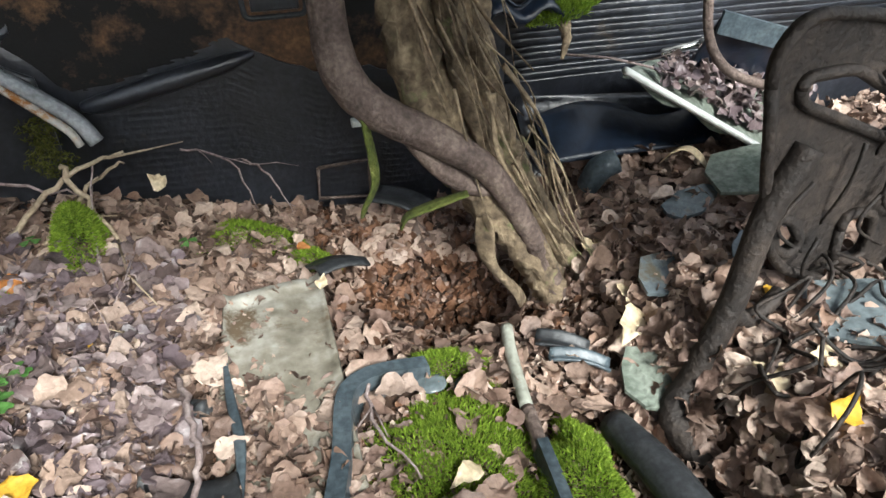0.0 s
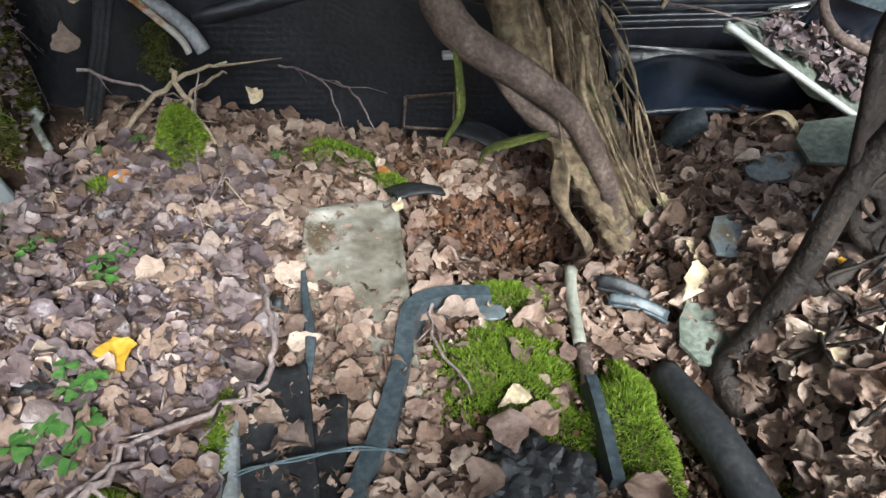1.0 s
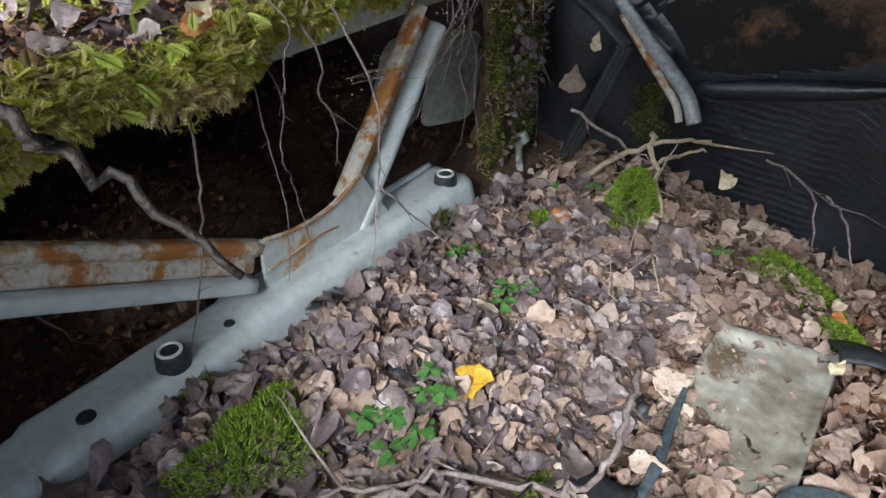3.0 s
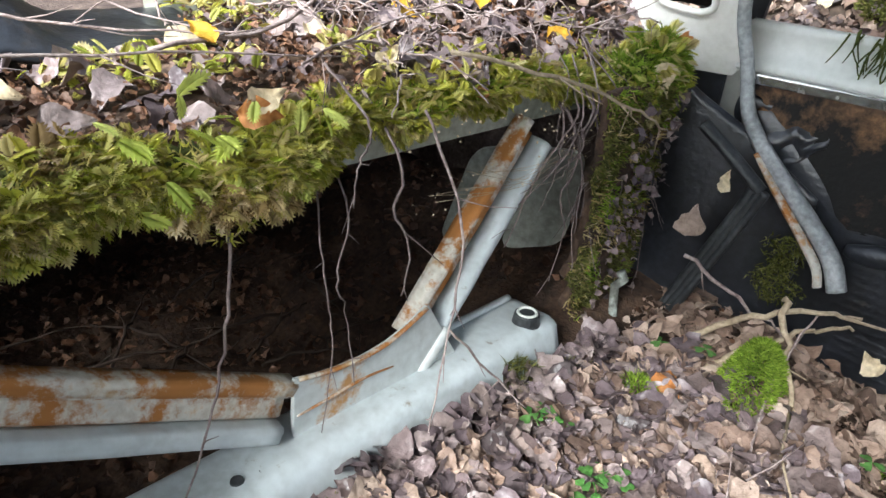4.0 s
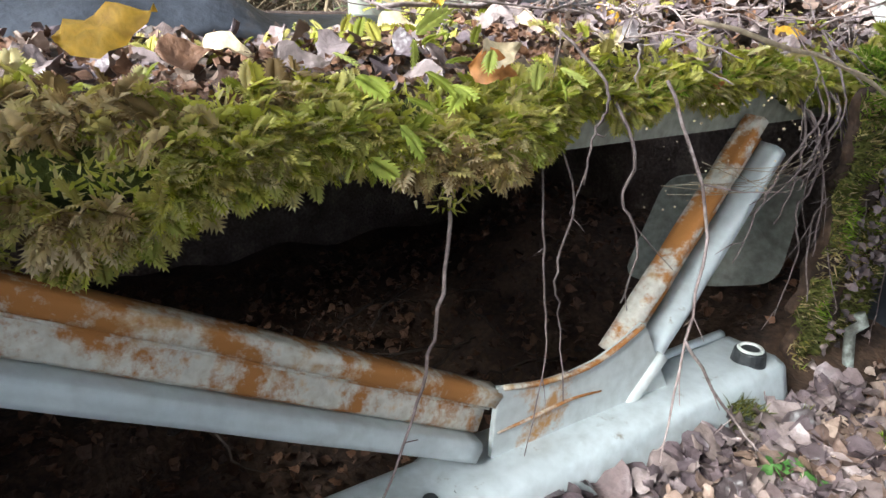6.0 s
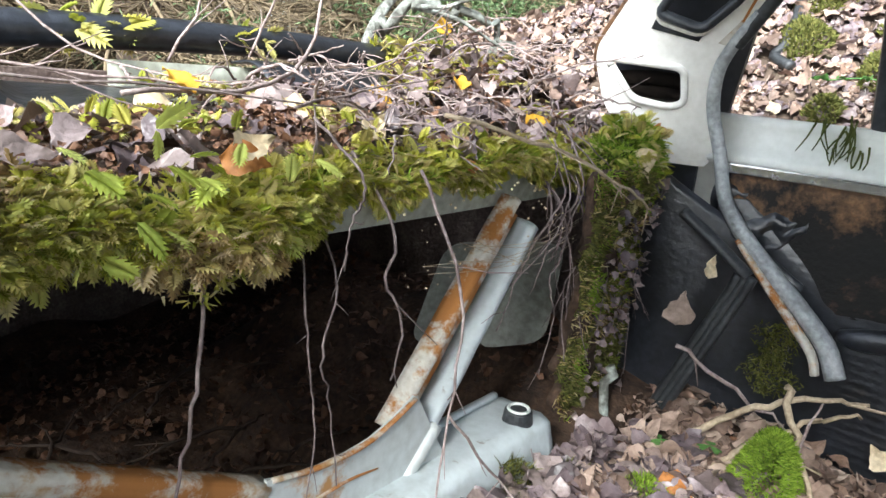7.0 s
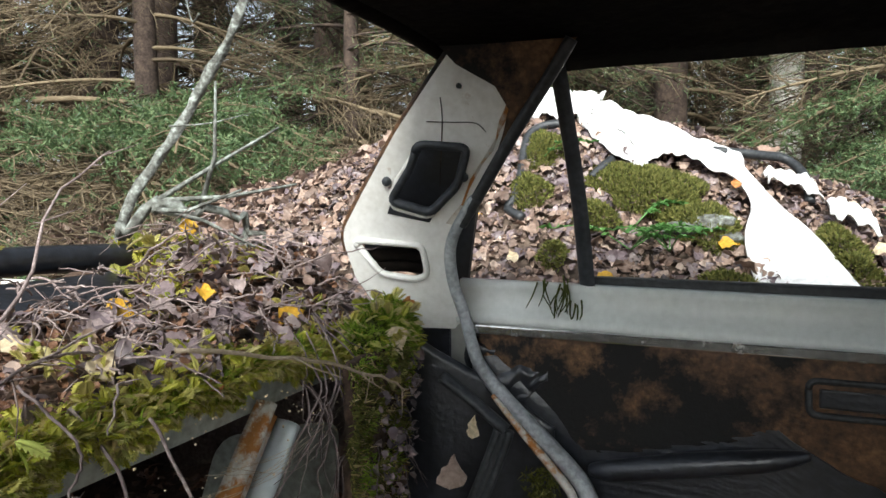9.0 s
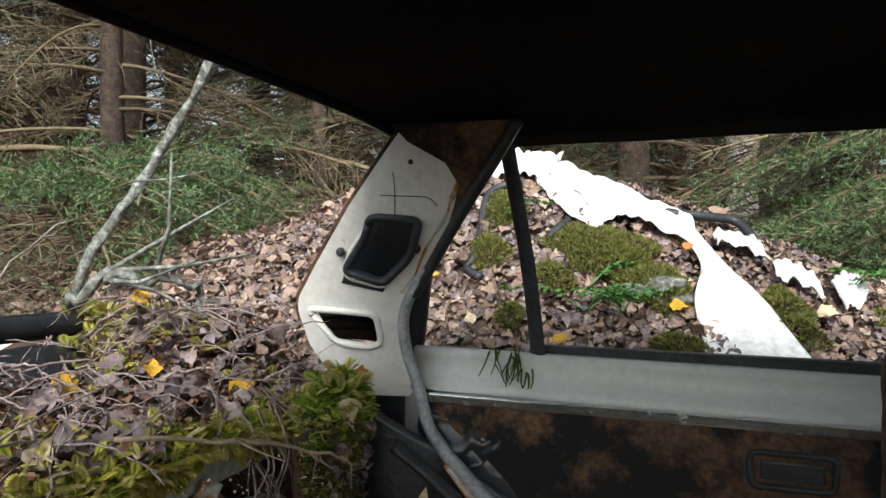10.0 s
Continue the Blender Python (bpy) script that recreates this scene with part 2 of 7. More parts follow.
def link(name, me, mat, parent=None, label="", smooth=True):
    ob = new(name, me)
    me.materials.append(M[mat])
    if smooth:
        me.polygons.foreach_set("use_smooth", [True] * len(me.polygons))
    if parent is not None:
        ob.parent = parent
    return tagged(ob, label)


def part(name, bm, mat, parent=None, label="", smooth=False, bevel=0.0):
    """One mesh object out of a bmesh, under its thing or part."""
    if bevel:
        bmesh.ops.bevel(bm, geom=[e for e in bm.edges if len(e.link_faces) == 2 and e.calc_face_angle(0) > 0.6], offset=bevel, segments=2, affect="EDGES", profile=0.5)
    bmesh.ops.recalc_face_normals(bm, faces=bm.faces)
    me = bpy.data.meshes.new(name)
    bm.to_mesh(me)
    bm.free()
    return link(name, me, mat, parent, label, smooth)


def mesh_np(name, v, f):
    me = bpy.data.meshes.new(name)
    v, f = np.asarray(v, np.float32), np.asarray(f, np.int32)
    k = f.shape[1]
    me.vertices.add(len(v))
    me.vertices.foreach_set("co", v.ravel())
    me.loops.add(f.size)
    me.loops.foreach_set("vertex_index", f.ravel())
    me.polygons.add(len(f))
    me.polygons.foreach_set("loop_start", np.arange(0, f.size, k, dtype=np.int32))
    me.update(calc_edges=True)
    return me


def box(bm, x0, x1, y0, y1, z0, z1, m=None):
    r = bmesh.ops.create_cube(bm, size=1, matrix=Matrix.Translation(((x0 + x1) / 2, (y0 + y1) / 2, (z0 + z1) / 2)) @ Matrix.Diagonal((x1 - x0, y1 - y0, z1 - z0, 1)))
    if m is not None:
        bmesh.ops.transform(bm, matrix=m, verts=r["verts"])
    return r["verts"]


def smooth_line(pts, n=6):
    """Catmull-Rom through the points."""
    p = np.array([pts[0]] + list(pts) + [pts[-1]], float)
    out = []
    for i in range(1, len(p) - 2):
        for k in range(n):
            t = k / n
            a, b, c, d = p[i - 1], p[i], p[i + 1], p[i + 2]
            out.append(0.5 * (2 * b + (c - a) * t + (2 * a - 5 * b + 4 * c - d) * t * t + (3 * b - a - 3 * c + d) * t ** 3))
    out.append(p[-2])
    return np.array(out)


def tube_arrays(pts, radii, seg=8, flat=1.0, rough=0.0, rng=None, up=(0, 0, 1)):
    pts = np.asarray(pts, float)
    n = len(pts)
    radii = np.interp(np.linspace(0, 1, n), np.linspace(0, 1, len(radii)), radii)
    tan = np.gradient(pts, axis=0)
    tan /= np.linalg.norm(tan, axis=1)[:, None] + 1e-9
    v = []
    ref = np.array(up, float)
    side = np.cross(tan[0], ref)
    if np.linalg.norm(side) < 0.1:
        side = np.cross(tan[0], (1, 0, 0))
    for i in range(n):
        side = side - tan[i] * (side @ tan[i])
        side /= np.linalg.norm(side)
        oth = np.cross(tan[i], side)
        for k in range(seg):
            a = 2 * math.pi * k / seg
            r = radii[i] * (1 + (rng.uniform(-rough, rough) if rng is not None else 0))
            v.append(pts[i] + r * (math.cos(a) * side + flat * math.sin(a) * oth))
    f = [(i * seg + k, i * seg + (k + 1) % seg, (i + 1) * seg + (k + 1) % seg, (i + 1) * seg + k) for i in range(n - 1) for k in range(seg)]
    v += [pts[0], pts[-1]]
    a, b = len(v) - 2, len(v) - 1
    f += [(a, (k + 1) % seg, k, k) for k in range(seg)]
    f += [(b, (n - 1) * seg + k, (n - 1) * seg + (k + 1) % seg, (n - 1) * seg + (k + 1) % seg) for k in range(seg)]
    return np.array(v), f


def bm_arrays(bm, v, f):
    vs = [bm.verts.new(p) for p in v]
    for q in f:
        q = list(dict.fromkeys(q))
        bm.faces.new([vs[i] for i in q])


def tube(bm, pts, radii, seg=8, flat=1.0, rough=0.0, rng=None, n=5, up=(0, 0, 1)):
    line = smooth_line(pts, n) if n > 1 else np.array(pts, float)
    bm_arrays(bm, *tube_arrays(line, radii, seg, flat, rough, rng, up))


def plate(bm, outline, depth, holes=()):
    """A sheet with an outline given in 3D (planar), pushed back by the vector depth; holes are outlines too."""
    d = Vector(depth)
    loops = [outline, *holes]
    edges, allv = [], []
    for lp in loops:
        vs = [bm.verts.new(p) for p in lp]
        allv.append(vs)
        edges += [bm.edges.new((vs[i], vs[(i + 1) % len(vs)])) for i in range(len(vs))]
    res = bmesh.ops.triangle_fill(bm, use_beauty=True, use_dissolve=False, edges=edges)
    faces = [g for g in res["geom"] if isinstance(g, bmesh.types.BMFace)]
    copy = {v: bm.verts.new(v.co + d) for lp in allv for v in lp}
    for f in faces:
        bm.faces.new([copy[v] for v in reversed(f.verts)])
    for lp in allv:
        for i in range(len(lp)):
            a, b = lp[i], lp[(i + 1) % len(lp)]
            bm.faces.new((a, b, copy[b], copy[a]))


def rounded(pts, r=0.01, n=4):
    """A closed outline with rounded corners."""
    out = []
    k = len(pts)
    for i in range(k):
        a, b, c = Vector(pts[i - 1]), Vector(pts[i]), Vector(pts[(i + 1) % k])
        p, q = b + (a - b).normalized() * min(r, (a - b).length * 0.45), b + (c - b).normalized() * min(r, (c - b).length * 0.45)
        for j in range(n + 1):
            t = j / n
            out.append(p * (1 - t) ** 2 + b * 2 * t * (1 - t) + q * t * t)
    return out


def sheet(bm, fn, nu, nv, thick=0.0):
    """A grid surface from fn(u, v), with a back at the given thickness."""
    g = [[bm.verts.new(fn(i / nu, j / nv)) for j in range(nv + 1)] for i in range(nu + 1)]
    fs = [bm.faces.new((g[i][j], g[i + 1][j], g[i + 1][j + 1], g[i][j + 1])) for i in range(nu) for j in range(nv)]
    if thick:
        bmesh.ops.recalc_face_normals(bm, faces=fs)
        bmesh.ops.solidify(bm, geom=fs, thickness=thick)


def sstep(a, b, x):
    t = np.clip((np.asarray(x, float) - a) / (b - a), 0, 1)
    return t * t * (3 - 2 * t)


def wob(x, y, z=0.0, s=1.0, seed=0.0):
    return noise.noise(Vector((x * s + seed, y * s - seed, z * s + seed * 0.5)))


def frames(rng, normals, tilt):
    """Random turns about the normals, tilted by up to tilt radians: rows of 3 x 3 matrices."""
    n = len(normals)
    nn = normals + rng.normal(0, tilt, (n, 3))
    nn /= np.linalg.norm(nn, axis=1)[:, None]
    r = rng.normal(0, 1, (n, 3))
    a = np.cross(nn, r)
    a /= np.linalg.norm(a, axis=1)[:, None]
    return np.stack([a, np.cross(nn, a), nn], axis=2)


def scatter(template_v, template_f, mats, pos):
    """Copies of one small template joined into arrays. template_v may be one set of vertices or one for each copy."""
    n, k = len(pos), template_v.shape[-2]
    tv = np.broadcast_to(template_v, (n, k, 3))
    v = np.einsum("nij,nkj->nki", mats, tv) + pos[:, None, :]
    f = (np.asarray(template_f)[None] + (np.arange(n) * k)[:, None, None]).reshape(-1, len(template_f[0]))
    return v.reshape(-1, 3), f


def leaf_template(rng, n, size, curl=0.35):
    """Crumpled birch and aspen leaves: a rib and two halves with a toothed, curling rim. One set of vertices for each leaf."""
    along = np.array([0, 0.05, 0.15, 0.28, 0.42, 0.56, 0.7, 0.84, 1.0])
    wide = np.array([0.0, 0.25, 0.41, 0.45, 0.41, 0.32, 0.2, 0.09, 0.0])
    k = len(along)
    s = rng.uniform(size[0], size[1], n)[:, None]
    w = rng.uniform(0.62, 1.08, n)[:, None]
    fold, c1, c2 = rng.normal(0.3, curl * 1.2, n)[:, None], rng.normal(0, curl * 1.3, n)[:, None], rng.normal(0, curl * 1.2, n)[:, None]
    ph, ph2 = rng.uniform(0, 6.28, (n, 1)), rng.uniform(0, 6.28, (n, 1))
    roll = rng.normal(0, 0.9 * curl, (n, 1))
    v = np.zeros((n, 5 * k, 3))
    for i in range(k):
        for j, sg in ((0, 0.0), (k, 0.55), (2 * k, 1.0), (3 * k, -0.55), (4 * k, -1.0)):
            tooth = (1.05 if i % 2 else 0.95) * rng.uniform(0.9, 1.1, (n, 1)) if abs(sg) == 1 else 1.0
            yy = sg * wide[i] * w * tooth
            xx = np.full((n, 1), along[i] - 0.5) + (0.03 if i % 2 else 0.0)
            vein = 0.045 * abs(sg) * math.cos(3.1416 * i) * min(1.0, 2.5 * wide[i])
            zz = c1 * xx ** 2 * 1.5 + fold * np.abs(yy) * 0.6 + c2 * yy * xx * 1.8 + roll * sg * abs(sg) * 0.3 * wide[i]
            zz = zz + 0.055 * np.sin(9 * xx + ph + 2 * sg) * (1 if sg else 0.3) + 0.04 * np.sin(17 * xx + 11 * yy + ph2) + vein * 0.5 + rng.normal(0, 0.016, (n, 1))
            v[:, j + i] = np.concatenate([xx * (1 - 0.25 * np.abs(c1)), yy * (1 - 0.3 * np.minimum(1, np.abs(fold))), zz], axis=1) * s
    f = []
    for i in range(k - 1):
        for a, b in ((0, k), (k, 2 * k)):
            f += [(a + i, a + i + 1, b + i + 1), (a + i, b + i + 1, b + i)]
        for a, b in ((0, 3 * k), (3 * k, 4 * k)):
            f += [(a + i + 1, a + i, b + i), (a + i + 1, b + i, b + i + 1)]
    return v, f


def leaf_litter(name, mat, n, sampler, size, seed, tilt=0.45, curl=0.35, lift=0.004, label="", category="leaf litter"):
    rng = np.random.default_rng(seed)
    pos, nor = sampler(rng, n)
    pos = pos + nor * rng.uniform(0.0, lift, (len(pos), 1))
    v, f = leaf_template(rng, len(pos), size, curl)
    vv, ff = scatter(v, f, frames(rng, nor, tilt), pos)
    ob = link(name, mesh_np(name, vv, ff), mat, None, label)
    return tagged(ob, label, category, kind="stuff")


def single_leaf(name, mat, at, normal, size, seed, label, turn=None, curl=0.16):
    rng = np.random.default_rng(seed)
    v, f = leaf_template(rng, 1, (size, size), curl)
    m = frames(rng, np.array([normal], float), 0.02)
    if turn is not None:
        t = np.array(turn, float)
        nn = np.array(normal, float)
        nn /= np.linalg.norm(nn)
        t = t - nn * (t @ nn)
        t /= np.linalg.norm(t)
        m = np.stack([t, np.cross(nn, t), nn], axis=1)[None]
    vv, ff = scatter(v, f, m, np.zeros((1, 3)))
    ob = link(name, mesh_np(name, vv, ff), mat)
    ob.location = at
    return tagged(ob, label, "leaf")


def grass_of(name, mat, pos, nor, rng, height, width, lean, label, category):
    """Short bent blades standing on a surface, as moss."""
    n = len(pos)
    h = rng.uniform(height[0], height[1], n)[:, None]
    tv = np.zeros((n, 5, 3))
    b = rng.uniform(-0.4, 0.4, (n, 1))
    tv[:, 0, :] = np.concatenate([-width * np.ones((n, 1)), np.zeros((n, 1)), np.zeros((n, 1))], 1)
    tv[:, 1, :] = np.concatenate([width * np.ones((n, 1)), np.zeros((n, 1)), np.zeros((n, 1))], 1)
    tv[:, 2, :] = np.concatenate([-0.8 * width * np.ones((n, 1)), b * h * 0.5, 0.55 * h], 1)
    tv[:, 3, :] = np.concatenate([0.8 * width * np.ones((n, 1)), b * h * 0.5, 0.55 * h], 1)
    tv[:, 4, :] = np.concatenate([np.zeros((n, 1)), b * h * 1.3, h], 1)
    vv, ff = scatter(tv, [(0, 1, 3), (0, 3, 2), (2, 3, 4)], frames(rng, nor, lean), pos - nor * 0.002)
    ob = link(name, mesh_np(name, vv, ff), mat, None, label)
    return tagged(ob, label, category, kind="stuff")


def frond_template(pairs=6):
    """One feather-moss frond along +x with drooping tip: a spine with paired finger-like leaflets, all joined."""
    v, f = [], []
    for i in range(pairs + 1):
        u = i / pairs
        v.append((u, 0, -0.22 * u * u))
    for i in range(pairs):
        u = (i + 0.5) / pairs
        ln = 0.36 * math.sin(math.pi * (0.2 + 0.72 * u)) + 0.06
        z = -0.22 * u * u
        for sg in (1, -1):
            k = len(v)
            x = i / pairs
            v += [(x + ln * 0.25 + 0.03, sg * ln * 0.5, z + 0.045), (x + ln * 0.5 + 0.14, sg * ln * 0.45, z + 0.045), (x + ln * 0.85 + 0.09, sg * ln, z - 0.05)]
            f += [(i, i + 1, k + 1), (i, k + 1, k), (k, k + 1, k + 2)]
    k = len(v)
    v += [(1.0, 0.06, -0.23), (1.0, -0.06, -0.23), (1.2, 0, -0.32)]
    f += [(k, k + 1, pairs), (k, k + 2, k + 1)]
    return np.array(v), f


def fronds(name, mat, pos, dirs, size, rng, label, category, spread=0.8):
    """Feather-moss fronds at pos that point along dirs."""
    n = len(pos)
    d = dirs + rng.normal(0, spread, (n, 3))
    d /= np.linalg.norm(d, axis=1)[:, None]
    up = np.array([0, 0, 1.0]) + rng.normal(0, 0.35, (n, 3))
    y = np.cross(up, d)
    y /= np.linalg.norm(y, axis=1)[:, None]
    z = np.cross(d, y)
    s = rng.uniform(size[0], size[1], n)[:, None, None]
    v, f = frond_template()
    vv, ff = scatter(v, f, np.stack([d, y, z], axis=2) * s, pos)
    ob = link(name, mesh_np(name, vv, ff), mat, None, label, smooth=False)
    return tagged(ob, label, category, kind="stuff")


def twig(name, pts, r, mat, label, seed, side=3, category="twig"):
    """A bent twig with short side shoots as its parts."""
    rng = np.random.default_rng(seed)
    bm = bmesh.new()
    line = smooth_line(pts, 5)
    line[1:-1] += rng.normal(0, r * 0.7, line[1:-1].shape)
    bm_arrays(bm, *tube_arrays(line, [r, r * 0.85, r * 0.45], 6))
    ob = tagged(part(name, bm, mat, None, "", smooth=True), label, category)
    for _ in range(side):
        i = rng.integers(len(line) // 4, len(line) - 1)
        d = line[min(i + 1, len(line) - 1)] - line[i - 1]
        d = d / np.linalg.norm(d) + rng.normal(0, 0.6, 3)
        ln = r * rng.uniform(8, 22)
        bm = bmesh.new()
        bm_arrays(bm, *tube_arrays([line[i], line[i] + d * ln * 0.5, line[i] + d * ln + rng.normal(0, ln * 0.15, 3)], [r * 0.5, r * 0.2], 5))
        part("shoot", bm, mat, ob, smooth=True)
    return ob


# ---- ground ----
def ground_z(x, y):
    """The forest floor: a bank close behind the car, hollowed out under it."""
    inside = sstep(0.22, 0.0, np.abs(np.asarray(y) - 0.57) - 0.72) * sstep(-2.2, -1.7, x) * sstep(3.4, 2.6, x)
    z = 0.587 + 0.615 * np.exp(-(((x + 0.644) / 1.148) ** 2 + ((y - 2.212) / 0.615) ** 2))
    z = z + 0.45 * np.exp(-(((x + 2.49) / 1.31) ** 2 + ((y - 3.155) / 1.15) ** 2))
    z = z - 0.3 * sstep(1.0, -1.5, y)
    return z * (1 - inside) + 0.08 * inside


def bed_z(x, y):
    x, y = np.asarray(x, float), np.asarray(y, float)
    z = 0.345 - 0.17 * np.clip(x, -0.6, 0.36) + 0.12 * sstep(0.36, 0.55, x)
    z = z - 0.2 * np.exp(-((x - 0.2) / 0.13) ** 2 - ((y - 0.92) / 0.12) ** 2)
    z = z - 0.07 * np.exp(-((x - 0.42) / 0.07) ** 2 - ((y - 0.45) / 0.12) ** 2)
    return z + 0.012 * np.sin(9 * x + 4 * y) * np.sin(7 * y - 3 * x)


coords = np.unique(np.concatenate([np.linspace(-6, 6, 97), np.linspace(-60, 60, 41), [-900, -400, -150, 150, 400, 900]]))
gx, gy = np.meshgrid(coords, coords, indexing="ij")
gz = ground_z(gx, gy)
rgr = np.random.default_rng(5)
gz = gz + np.array([0.06 * wob(a, b, 0, 1.7) + 0.03 * wob(a, b, 0, 5) for a, b in zip(gx.ravel(), gy.ravel())]).reshape(gx.shape) * (np.abs(gx) < 50)
nn_ = len(coords)
idx = np.arange(nn_ * nn_).reshape(nn_, nn_)
gf = np.stack([idx[:-1, :-1], idx[1:, :-1], idx[1:, 1:], idx[:-1, 1:]], axis=-1).reshape(-1, 4)
ground = link("ground", mesh_np("ground", np.stack([gx, gy, gz], -1).reshape(-1, 3), gf), "forest_floor")
tagged(ground, "leaf-strewn mossy forest floor rising into a bank", "ground", kind="structure")


# ---- the car ----
car = thing("wrecked_car", "rotting white saloon car with rusted body, stripped interior and broken windows", "car")


def pillar(x, z, out=0.0):
    """A point on the rear pillar's inner face, pushed out of the car by out."""
    return Vector((x - 0.18 * out, (1.4728 + 0.1794 * x - 0.329 * z) / 0.9271 + 0.927 * out, z + 0.33 * out))


def roof_point(x, y):
    e = (y - 0.57) / 0.62
    crown = 0.018 + 0.06 * float(sstep(-0.57, 0.2, x))
    return Vector((x, y, 1.213 + crown * (1 - e * e) - 0.02 * e ** 6 - 0.02 * (max(0, x - 0.6)) ** 2 + 0.004 * wob(x, y, 0, 5)))


# roof and rails take the near-black lining colour that carries their shade
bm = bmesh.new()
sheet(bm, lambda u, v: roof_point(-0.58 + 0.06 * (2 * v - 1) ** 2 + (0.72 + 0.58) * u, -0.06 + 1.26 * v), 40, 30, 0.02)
part("roof", bm, "headliner", car, "near-black bare roof lining with its shade in the colour", smooth=True)
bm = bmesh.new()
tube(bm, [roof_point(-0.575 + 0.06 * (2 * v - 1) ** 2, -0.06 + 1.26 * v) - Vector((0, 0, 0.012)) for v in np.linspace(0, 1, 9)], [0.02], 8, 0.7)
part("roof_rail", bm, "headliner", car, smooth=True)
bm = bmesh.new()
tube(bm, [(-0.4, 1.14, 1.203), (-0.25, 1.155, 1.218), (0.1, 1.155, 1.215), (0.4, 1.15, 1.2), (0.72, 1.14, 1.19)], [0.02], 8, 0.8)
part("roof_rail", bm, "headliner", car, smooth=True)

# right rear pillar
bm = bmesh.new()
outline = [pillar(*p) for p in ((-0.718, 0.915), (-0.716, 0.935), (-0.675, 0.992), (-0.606, 1.082), (-0.546, 1.15), (-0.5, 1.2), (-0.345, 1.2), (-0.39, 1.155), (-0.446, 1.07), (-0.5, 0.995), (-0.53, 0.94), (-0.545, 0.9), (-0.55, 0.86), (-0.54, 0.8), (-0.56, 0.775), (-0.64, 0.775), (-0.68, 0.8), (-0.71, 0.86))]
slot = rounded([pillar(*p) for p in ((-0.702, 0.922), (-0.592, 0.914), (-0.59, 0.866), (-0.612, 0.858), (-0.665, 0.866))], 0.014)
vent = rounded([pillar(*p) for p in ((-0.572, 1.064), (-0.506, 1.058), (-0.524, 1.008), (-0.572, 0.957), (-0.632, 0.974), (-0.62, 1.008))], 0.014)
plate(bm, outline, pillar(0, 0, 0.012) - pillar(0, 0), (slot, vent))
rear_pillar = part("rear_pillar", bm, "pillar_paint", car, "white rear pillar with rust stains and two openings", smooth=False)
for loop, r_ in ((slot, 0.0055), (vent, 0.004)):
    bm = bmesh.new()
    tube(bm, [p - (pillar(0, 0, 0.001) - pillar(0, 0)) for p in loop] + [loop[0]], [r_], 8, n=1)
    part("pressed_rim", bm, "pillar_paint", rear_pillar, smooth=True)
bm = bmesh.new()
tube(bm, [pillar(*p, 0.004) for p in ((-0.718, 0.9), (-0.714, 0.938), (-0.675, 0.994), (-0.606, 1.084), (-0.546, 1.152), (-0.512, 1.19))], [0.0045], 8)
part("pillar_edge", bm, "bare_board", rear_pillar, "rust-brown folded edge", smooth=True)
for x, z, r_ in ((-0.505, 1.142, 0.004), (-0.566, 1.152, 0.003)):
    bm = bmesh.new()
    bmesh.ops.create_cone(bm, cap_ends=True, segments=12, radius1=r_, radius2=r_, depth=0.003, matrix=Matrix.Translation(pillar(x, z, 0.0)) @ Vector((0, 0, 1)).rotation_difference(pillar(0, 0, 1) - pillar(0, 0)).to_matrix().to_4x4())
    part("screw_hole", bm, "rubber", rear_pillar)
bm = bmesh.new()
rim_in = ((-0.4, 1.16), (-0.455, 1.08), (-0.508, 1.0), (-0.535, 0.945))
plate(bm, [pillar(x, z, -0.0012) for x, z in rim_in] + [pillar(x + 0.004 * ((i % 2) * 2 - 1) - 0.016, z - 0.006, -0.0012) for i, (x, z) in enumerate(((-0.53, 0.955), (-0.51, 0.985), (-0.485, 1.02), (-0.455, 1.06), (-0.435, 1.1), (-0.42, 1.14)))], pillar(0, 0, 0.001) - pillar(0, 0))
part("rust_edge", bm, "rusty_paint", rear_pillar, "orange rust creeping along the window edge")
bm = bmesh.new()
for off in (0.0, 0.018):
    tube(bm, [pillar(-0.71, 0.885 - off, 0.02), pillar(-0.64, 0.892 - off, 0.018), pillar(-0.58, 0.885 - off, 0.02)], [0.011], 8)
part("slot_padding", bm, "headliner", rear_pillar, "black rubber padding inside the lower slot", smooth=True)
# added black sheet standing in for the shaded hollow behind the openings
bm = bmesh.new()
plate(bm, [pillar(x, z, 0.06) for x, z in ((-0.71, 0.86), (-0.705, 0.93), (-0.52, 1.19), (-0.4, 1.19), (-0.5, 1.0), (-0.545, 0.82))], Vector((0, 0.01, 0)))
part("dark_backing", bm, "black_vinyl", rear_pillar)
ring = [pillar(*p, -0.006) for p in ((-0.574, 1.066), (-0.503, 1.06), (-0.523, 1.008), (-0.57, 0.966), (-0.628, 0.985), (-0.588, 1.035))]
bm = bmesh.new()
ring = rounded(ring, 0.012)
tube(bm, list(ring) + [ring[0]], [0.0085], 8, 0.8, n=1)
plate(bm, [pillar(x, z, -0.002) for x, z in ((-0.628, 0.984), (-0.569, 0.964), (-0.56, 0.972), (-0.575, 0.95), (-0.638, 0.964))], pillar(0, 0, 0.01) - pillar(0, 0))
part("vent_frame", bm, "vent_plastic", rear_pillar, "black plastic vent frame", smooth=True)
bm = bmesh.new()
plate(bm, [pillar(x, z, -0.004) for x, z in ((-0.53, 1.2), (-0.34, 1.2), (-0.4, 1.12), (-0.45, 1.045), (-0.463, 1.05), (-0.45, 1.08), (-0.44, 1.11), (-0.455, 1.14), (-0.48, 1.155), (-0.505, 1.17))], pillar(0, 0, 0.003) - pillar(0, 0))
part("lining_remnant", bm, "bare_board", rear_pillar, "scorched brown-black lining remnant")
